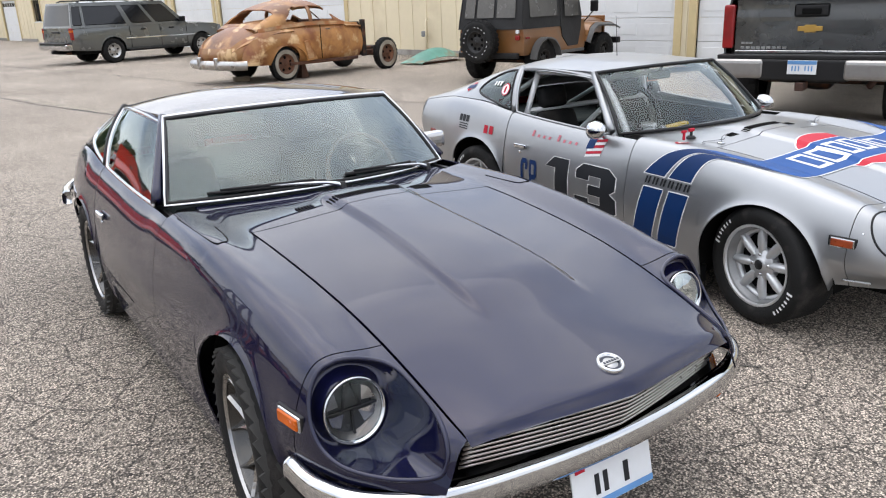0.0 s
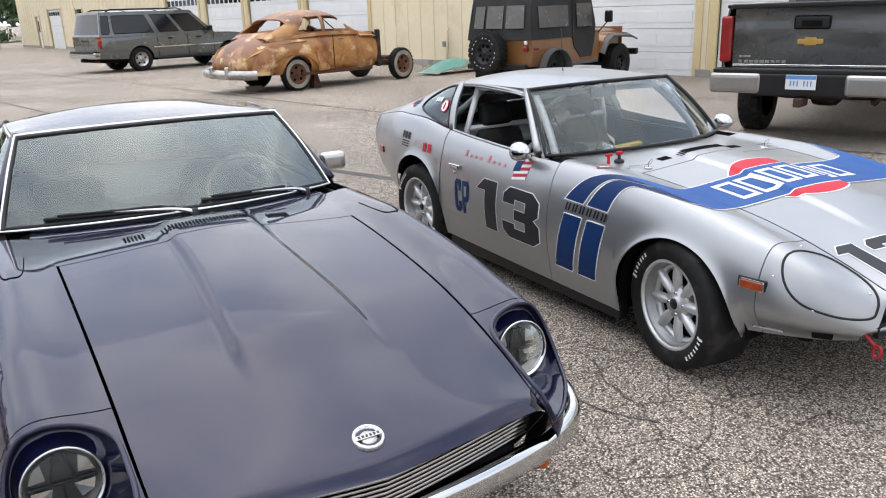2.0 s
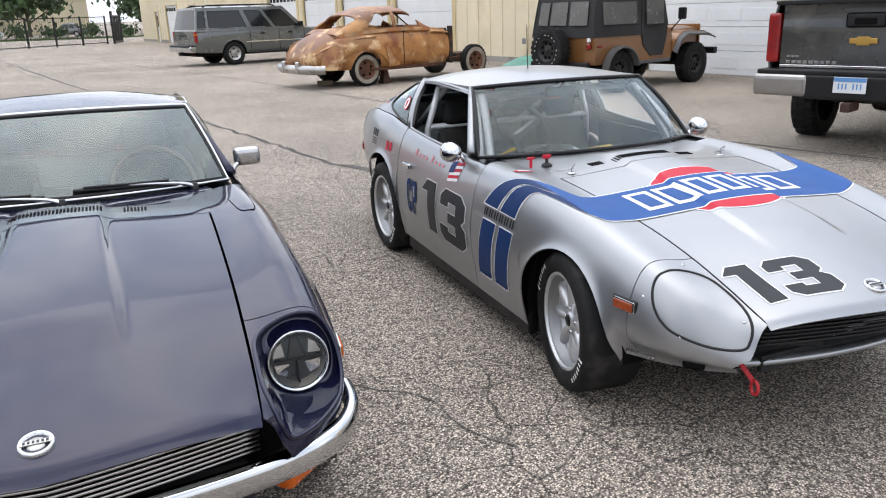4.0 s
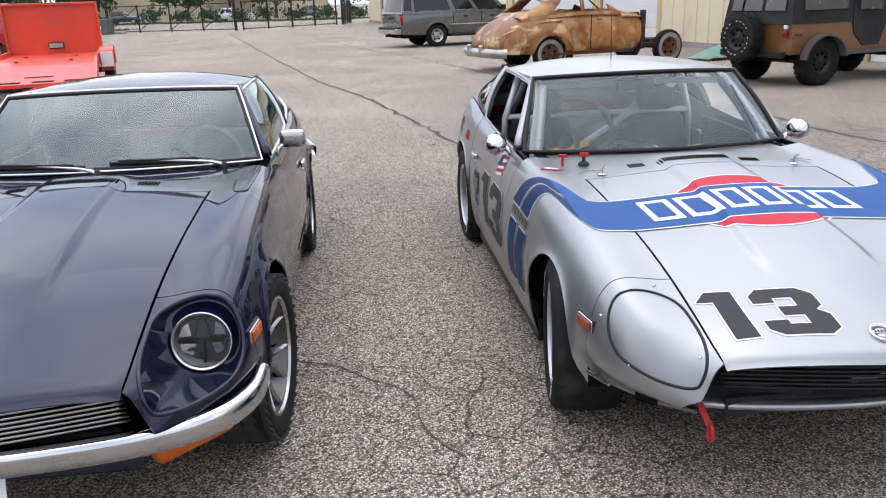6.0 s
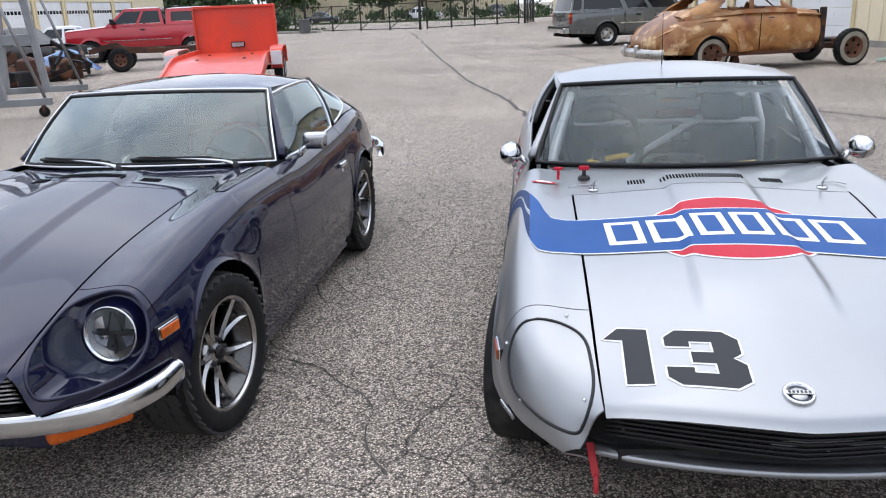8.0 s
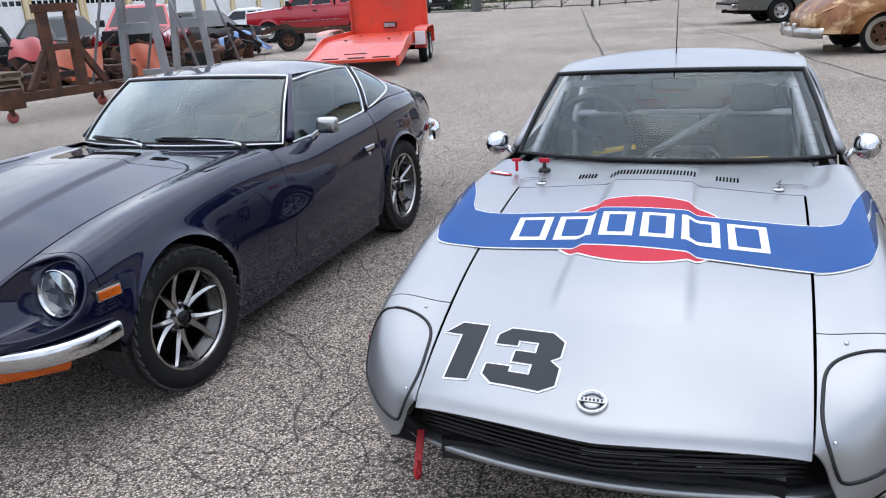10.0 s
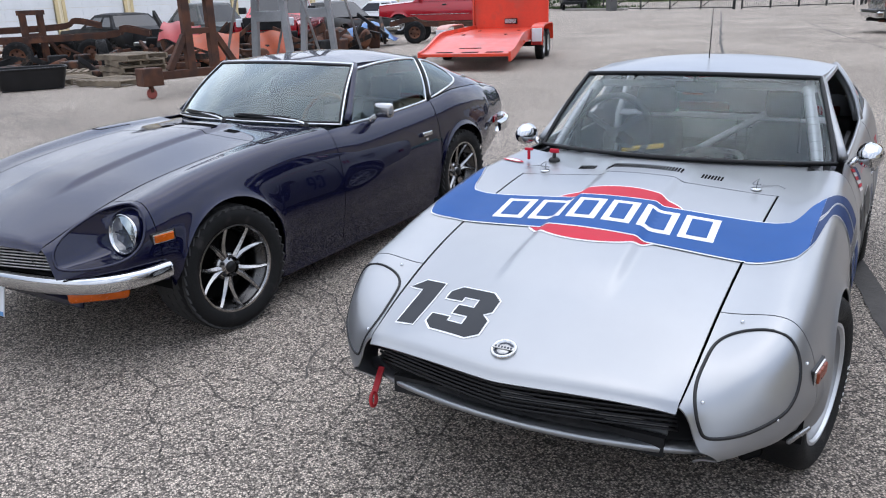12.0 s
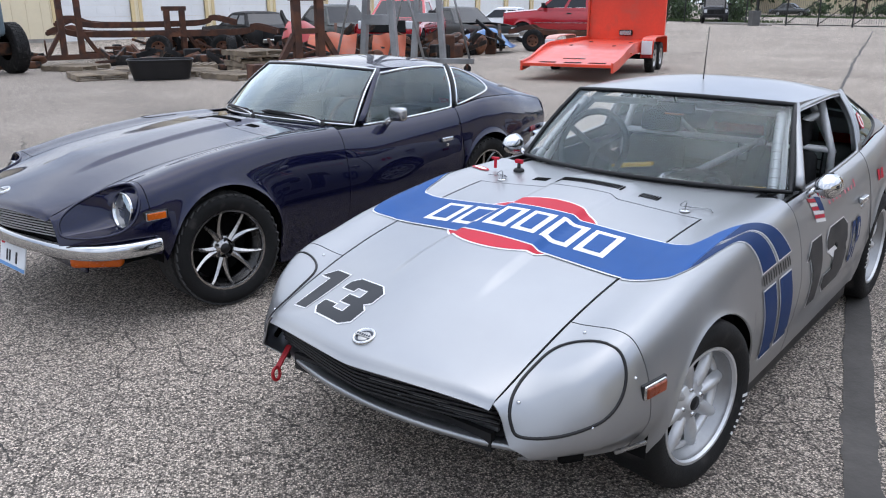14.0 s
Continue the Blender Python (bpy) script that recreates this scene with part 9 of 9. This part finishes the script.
pal = pallet(pose(-13.9, -0.1, 0, 0, 0, 20))
for x, y, z, a in ((-14.9, 3.3, 0, 15), (-14.9, 3.3, 0.13, 22), (-14.9, 3.35, 0.26, 10), (-14.8, 3.3, 0.39, 30), (-16.2, 2.0, 0, 80), (-15.4, 0.6, 0, 5), (-16.5, -1.0, 0, 60), (-13.2, 2.9, 0, 40), (-14.3, 1.9, 0, 12), (-17.0, 4.6, 0, 33), (-17, 4.6, 0.13, 20)):
    copy_thing(pal, pose(x, y, z, 0, 0, a))
# black plastic tub
tub = thing("plastic_tub", pose(-13.4, 1.3, 0, 0, 0, 95), "large black plastic liner tub on the ground", "tub")
v, f = grid_mesh(steps(0, 2 * math.pi, 40), steps(0, 1, 6), lambda a, t: Vector(((0.58 + 0.10 * t) * math.copysign(abs(math.cos(a)) ** 0.5, math.cos(a)), (0.34 + 0.06 * t) * math.copysign(abs(math.sin(a)) ** 0.5, math.sin(a)), 0.02 + 0.40 * t)))
mesh_object("tub_wall", v, f, BLACK, tub, thick=0.015)
block(tub, "tub_floor", BLACK, 1.1, 0.64, 0.02, pose(0, 0, 0.01), 0.005)
tube_part("tub_rim", [((0.68) * math.copysign(abs(math.cos(a)) ** 0.5, math.cos(a)), 0.40 * math.copysign(abs(math.sin(a)) ** 0.5, math.sin(a)), 0.42) for a in steps(0, 2 * math.pi, 40)[:-1]], 0.018, BLACK, tub, closed=True)
# blue and orange body panels, loose wheels, machinery
def body_panel(m, mat, lab, sx=1.5, sy=0.8, rise=0.55):
    t = thing("crumpled_fender", m, lab, "car part", "scrap body panels")
    v, f = grid_mesh(steps(-1, 1, 16), steps(-1, 1, 10), lambda a, b: Vector((sx / 2 * a, sy / 2 * b, 0.02 + rise * (1 - a * a * 0.85) * (1 - 0.7 * b * b) + 0.06 * math.sin(5 * a + 2 * b))))
    mesh_object("panel_skin", v, f, mat, t, thick=0.02)
    block(t, "panel_rib", GREASE, sx * 0.7, 0.06, 0.06, pose(0, 0, 0.0), 0.01)
    return t


ORANGE = material("faded_orange_paint", (0.52, 0.10, 0.03), 0.5, 0, 0.2, 5, dirt=(0.3, 0.08, 0.04), dirt_amount=0.4)
body_panel(pose(-21.0, 10.95, 0.12, 0, 0, 60), BLUE_PAINT, "blue car fender on the scrap heap", 2.0, 1.0, 0.62)
body_panel(pose(-16.6, 5.35, 0.42, 50, 0, 70), ORANGE, "orange body panel leaning in the scrap row", 1.3, 0.9, 0.16)
body_panel(pose(-16.6, 6.9, 0.40, 62, 0, 70), ORANGE, "rusty orange sheet panel", 0.9, 0.8, 0.10)
body_panel(pose(-17.4, 4.65, 0.80, 40, 10, 70), material("faded_red_panel", (0.42, 0.035, 0.035), 0.45, 0, 0.15, 5, coat=0.3), "faded red hood panel on the heap", 0.95, 0.7, 0.14)
body_panel(pose(-20.6, 8.7, 0.1, 0, 0, 20), MATT_BLACK, "black fender on the scrap heap", 1.7, 0.8, 0.5)
body_panel(pose(-21.0, 9.9, 0.1, 0, 0, 110), GREASE, "greasy dark panel on the heap", 1.4, 0.8, 0.5)


def junk(m, seed, lab):
    """A small heap of bent bars, brackets and drums."""
    r = random.Random(seed)
    t = thing("scrap_heap", m, lab, "scrap", "scrap heaps")
    for i in range(9):
        a = r.uniform(0, 6.3)
        p = Vector((r.uniform(-0.8, 0.8), r.uniform(-0.8, 0.8), r.uniform(0.05, 0.35)))
        q = p + Vector((math.cos(a), math.sin(a), r.uniform(-0.1, 0.5))) * r.uniform(0.4, 1.1)
        q.z = max(q.z, 0.05)
        bm = bmesh.new()
        bar(bm, p, q, r.uniform(0.04, 0.1), r.uniform(0.04, 0.14), 0.006)
        part("scrap_bar", bm, r.choice([RUST, GREASE, GREASE, MATT_BLACK, RUST]), t)
    for i in range(4):
        block(t, "scrap_casting", r.choice([RUST, GREASE, MATT_BLACK]), r.uniform(0.2, 0.6), r.uniform(0.2, 0.5), r.uniform(0.15, 0.4), pose(r.uniform(-0.7, 0.7), r.uniform(-0.7, 0.7), 0, 0, 0, r.uniform(0, 90)), 0.05)
    for i in range(2):
        v, f = lathe([(0.0, 0.06), (0.12, 0.06), (0.18, 0.04), (0.20, -0.05), (0.0, -0.06)], 18)
        ob = mesh_object("scrap_drum", v, f, RUST_RIM, t)
        ob.matrix_local = pose(r.uniform(-0.6, 0.6), r.uniform(-0.6, 0.6), 0.2, r.uniform(0, 80), 0, r.uniform(0, 180))
    return t


for i, (x, y) in enumerate(((-17.6, 0.4), (-18.0, 2.2), (-17.2, 3.6), (-19.5, 6.3), (-20.2, 7.4), (-19.4, 9.4), (-20.3, 9.2), (-16.2, 4.6), (-21.5, 3.9), (-17.8, -2.6), (-22.6, 7.2), (-17.3, 5.6), (-20.8, -0.2), (-22.5, 1.2), (-16.9, 6.4), (-17.8, 7.6), (-18.6, 4.4), (-16.0, 3.2), (-19.0, 8.6))):
    junk(pose(x, y, 0, 0, 0, 37 * i), 10 + i, "heap of rusty frame parts and castings")
for i, (x, y) in enumerate(((-17.9, 5.0), (-18.6, 6.0), (-19.4, 7.1), (-18.4, 8.9), (-19.9, 10.3), (-21.2, 6.0), (-20.6, 4.4), (-22.3, 5.3))):
    junk(pose(x, y, 0.0, 0, 0, 53 * i) @ Matrix.Diagonal((1.0, 1.0, 1.7, 1.0)), 60 + i, "tall heap of greasy castings and rusty bars")
for i, (x, y, z, rx, rz) in enumerate(((-17.9, 2.75, 0.36, 0, 5), (-20.8, 5.3, 0.36, 0, 60), (-22.2, 9.2, 0.36, 0, 120), (-18.9, 8.3, 0.14, 90, 0), (-19.7, 4.9, 0.14, 90, 30))):
    t = thing("loose_wheel", pose(x, y, 0, 0, 0, rz), "loose black tyre on a rusty rim", "wheel", "loose wheels")
    w = road_wheel(t, 0, 0, 0.37, 0.24, 0.20, 1, RUST_RIM)
    w.matrix_local = pose(0, 0, z, rx, 0, 0)
# blue-grey tractor nose at the edge of the scrap row
tractor = thing("old_tractor", pose(-15.6, -2.9, 0, 0, 0, 40), "blue-grey old tractor with a tall tyre", "tractor")
TRACTOR = material("blue_grey_tractor_paint", (0.12, 0.17, 0.20), 0.5, 0, 0.15, 5, dirt=(0.1, 0.1, 0.09), dirt_amount=0.4)
block(tractor, "engine_cover", TRACTOR, 1.7, 0.7, 0.75, pose(-0.3, 0, 0.75), 0.12, smooth=True)
block(tractor, "mudguard", TRACTOR, 0.9, 0.5, 0.9, pose(0.2, 0.2, 0.85), 0.16, smooth=True)
block(tractor, "axle", GREASE, 0.3, 1.4, 0.3, pose(0.1, 0, 0.42), 0.06)
for k in (1, -1):
    road_wheel(tractor, 0.1, 0.75 * k, 0.58, 0.34, 0.28, k, STEEL_BLACK)
    road_wheel(tractor, -1.1, 0.5 * k, 0.36, 0.18, 0.2, k, STEEL_BLACK)

# ---- fence, gate and what lies beyond ----
def fence_run(a, b, h, lab, gate=False, step=2.4):
    a, b = Vector((*a, 0)), Vector((*b, 0))
    n = max(1, round((b - a).length / step))
    t = thing("yard_gate" if gate else "yard_fence", Matrix.Translation(a), lab, "gate" if gate else "fence")
    d = b - a
    for i in range(n + 1):
        p = d * (i / n)
        big = gate and i in (0, n)
        block(t, "post", FENCE, 0.14 if big else 0.08, 0.14 if big else 0.08, h + (0.3 if big else 0.05), Matrix.Translation(p), 0.01)
    for z in (0.12, h - 0.03):
        bm = bmesh.new()
        bar(bm, (0, 0, z), (d.x, d.y, z), 0.055, 0.055)
        part("rail", bm, FENCE, t)
    if gate:
        for i in range(n):
            bm = bmesh.new()
            p, q = d * (i / n), d * ((i + 1) / n)
            bar(bm, (p.x, p.y, 0.15), (q.x, q.y, h - 0.05), 0.045, 0.045)
            part("brace", bm, FENCE, t)
    # thin upright wires
    bm = bmesh.new()
    m = int(d.length / 0.16)
    for i in range(m):
        p = d * ((i + 0.5) / m)
        bar(bm, (p.x, p.y, 0.12), (p.x, p.y, h), 0.012)
    tagged(part("wire", bm, FENCE, t), kind="stuff")
    return t


fence_run((-66, 36.5), (-47.5, 39.0), 1.9, "black metal yard fence")
fence_run((-46.5, 39.2), (-37.0, 42.0), 1.85, "black metal sliding gate with diagonal braces", True)
fence_run((-36.5, 42.2), (-34.8, 50.5), 1.9, "black metal yard fence")
fence_run((-34.6, 51.0), (-36.8, 55.0), 1.95, "black metal side gate", True, 1.6)
kerb = thing("concrete_kerb", pose(-48, 38.6, 0, 0, 0, 14), "low concrete kerb at the gate", "kerb", kind="structure")
block(kerb, "kerb_stone", CONCRETE, 6.0, 0.5, 0.16, Matrix(), 0.03)
bin_ = thing("rubbish_bin", pose(-45.5, 38.3, 0), "grey wheeled rubbish bin by the gate", "bin")
block(bin_, "bin_body", GREY_PLASTIC, 0.6, 0.6, 0.95, Matrix(), 0.04)
block(bin_, "bin_lid", GREY_PLASTIC, 0.66, 0.66, 0.08, pose(0, 0, 0.95), 0.03)
for x, y, a, mt, lb in ((-66, 70, 20, WHITE_CAR, "white car parked beyond the gate"), (-60, 80, 200, GREY_PAINT, "grey car parked beyond the gate"), (-80, 66, 30, TRUCK_GREY, "dark car parked beyond the fence")):
    build_far_sedan("parked_car", pose(x, y, 0, 0, 0, a), mt, lb, False, 1.45)


def leafy(name, m, lab, seed, height, spread, trunk_h, n=900, leaf=0.28, bush=False):
    r = random.Random(seed)
    t = thing(name, m, lab, "bush" if bush else "tree", "bushes" if bush else "trees")
    limbs = []
    if not bush:
        top = Vector((r.uniform(-0.4, 0.4), r.uniform(-0.4, 0.4), height * 0.8))
        tube_part("trunk", smooth_line([(0, 0, -0.1), (0.05, 0.04, trunk_h * 0.6), (top.x * 0.5, top.y * 0.5, trunk_h * 1.2), top], 4), [0.26 - 0.018 * i for i in range(13)], BARK, t, n=8)
        for i in range(7):
            a = 2.4 * i + r.uniform(-0.4, 0.4)
            z0 = trunk_h * (0.7 + 0.14 * i)
            end = Vector((math.cos(a), math.sin(a), 0)) * spread * r.uniform(0.5, 0.85) + Vector((0, 0, min(height * 0.9, z0 + height * r.uniform(0.12, 0.3))))
            limbs.append(end)
            tube_part("limb", smooth_line([(0, 0, z0), end * 0.5 + Vector((0, 0, z0 * 0.45)), end], 3), [0.10, 0.09, 0.08, 0.07, 0.055, 0.04, 0.03], BARK, t, n=6)
    clumps = [Vector((r.gauss(0, spread * 0.45), r.gauss(0, spread * 0.45), trunk_h + (height - trunk_h) * r.uniform(0.1, 0.95))) for _ in range(16)] + limbs
    verts, faces = [], []
    for i in range(n):
        c = r.choice(clumps)
        rad = spread * 0.36
        p = c + Vector((r.gauss(0, rad * 0.6), r.gauss(0, rad * 0.6), r.gauss(0, rad * 0.5)))
        p.z = max(p.z, 0.1 if bush else trunk_h * 0.55)
        e = Euler((r.uniform(0, 6.3), r.uniform(0, 6.3), r.uniform(0, 6.3))).to_matrix()
        s = leaf * r.uniform(0.6, 1.4)
        b = len(verts)
        for q in ((-1, 0, 0), (0, -0.55, 0.12), (1, 0, 0), (0, 0.55, 0.12)):
            verts.append(p + e @ (Vector(q) * s))
        faces.append((b, b + 1, b + 2, b + 3))
    ob = mesh_object("crown", verts, faces, LEAF, t, smooth=False)
    tagged(ob, kind="stuff")
    return t


r = random.Random(3)
trees = [(-58, 92, 9), (-70, 84, 10), (-80, 78, 9), (-92, 70, 11), (-100, 58, 10), (-104, 46, 11), (-48, 100, 9), (-112, 36, 12), (-86, 92, 12), (-66, 104, 12), (-102, 78, 12), (-118, 60, 13), (-52, 112, 11), (-44, 78, 7), (-75, 49, 5.5), (-82, 44, 6)]
for i, (x, y, h) in enumerate(trees):
    leafy("tree", pose(x, y, 0, 0, 0, 40 * i), "leafy green tree beyond the yard fence", 40 + i, h, h * 0.42, h * 0.22, 1500, 0.42)
for i in range(14):
    leafy("bush", pose(-56 - 2.3 * i + r.uniform(-1, 1), 44 + 1.5 * (i % 3) - 0.4 * i, 0, 0, 0, 30 * i), "low green shrub outside the fence", 80 + i, r.uniform(1.0, 2.2), 1.3, 0.2, 420, 0.16, True)
for i in range(8):
    leafy("bush", pose(-50 - 3.2 * i, 74 - 1.2 * i, 0, 0, 0, 30 * i), "clipped green shrub by the far parking", 120 + i, r.uniform(0.9, 1.4), 1.2, 0.2, 380, 0.16, True)
# verge of grass outside the fence
verts, faces = [], []
for i in range(9000):
    u, v = r.random(), r.random()
    if i % 2:
        x, y = -52 - 36 * u, 41.5 + 5 * v - 9 * u
    else:
        x, y = -46 - 40 * u, 68 + 5 * v - 10 * u
    a, h = r.uniform(0, 6.3), r.uniform(0.10, 0.26)
    b = len(verts)
    verts += [(x - 0.05 * math.cos(a), y - 0.05 * math.sin(a), 0), (x + 0.05 * math.cos(a), y + 0.05 * math.sin(a), 0), (x + r.uniform(-0.1, 0.1), y + r.uniform(-0.1, 0.1), h)]
    faces.append((b, b + 1, b + 2))
grass = mesh_object("grass_verge", verts, faces, GRASS, None, smooth=False)
tagged(grass, "strip of rough green grass outside the fence", "grass", kind="stuff")
far_house = thing("far_building", pose(-96, 96, 0, 0, 0, 40), "pale low commercial building beyond the trees", "building")
block(far_house, "wall", WALL, 40, 14, 5, Matrix(), 0.05)
block(far_house, "roof", GALV, 41, 15, 0.4, pose(0, 0, 5), 0.05)
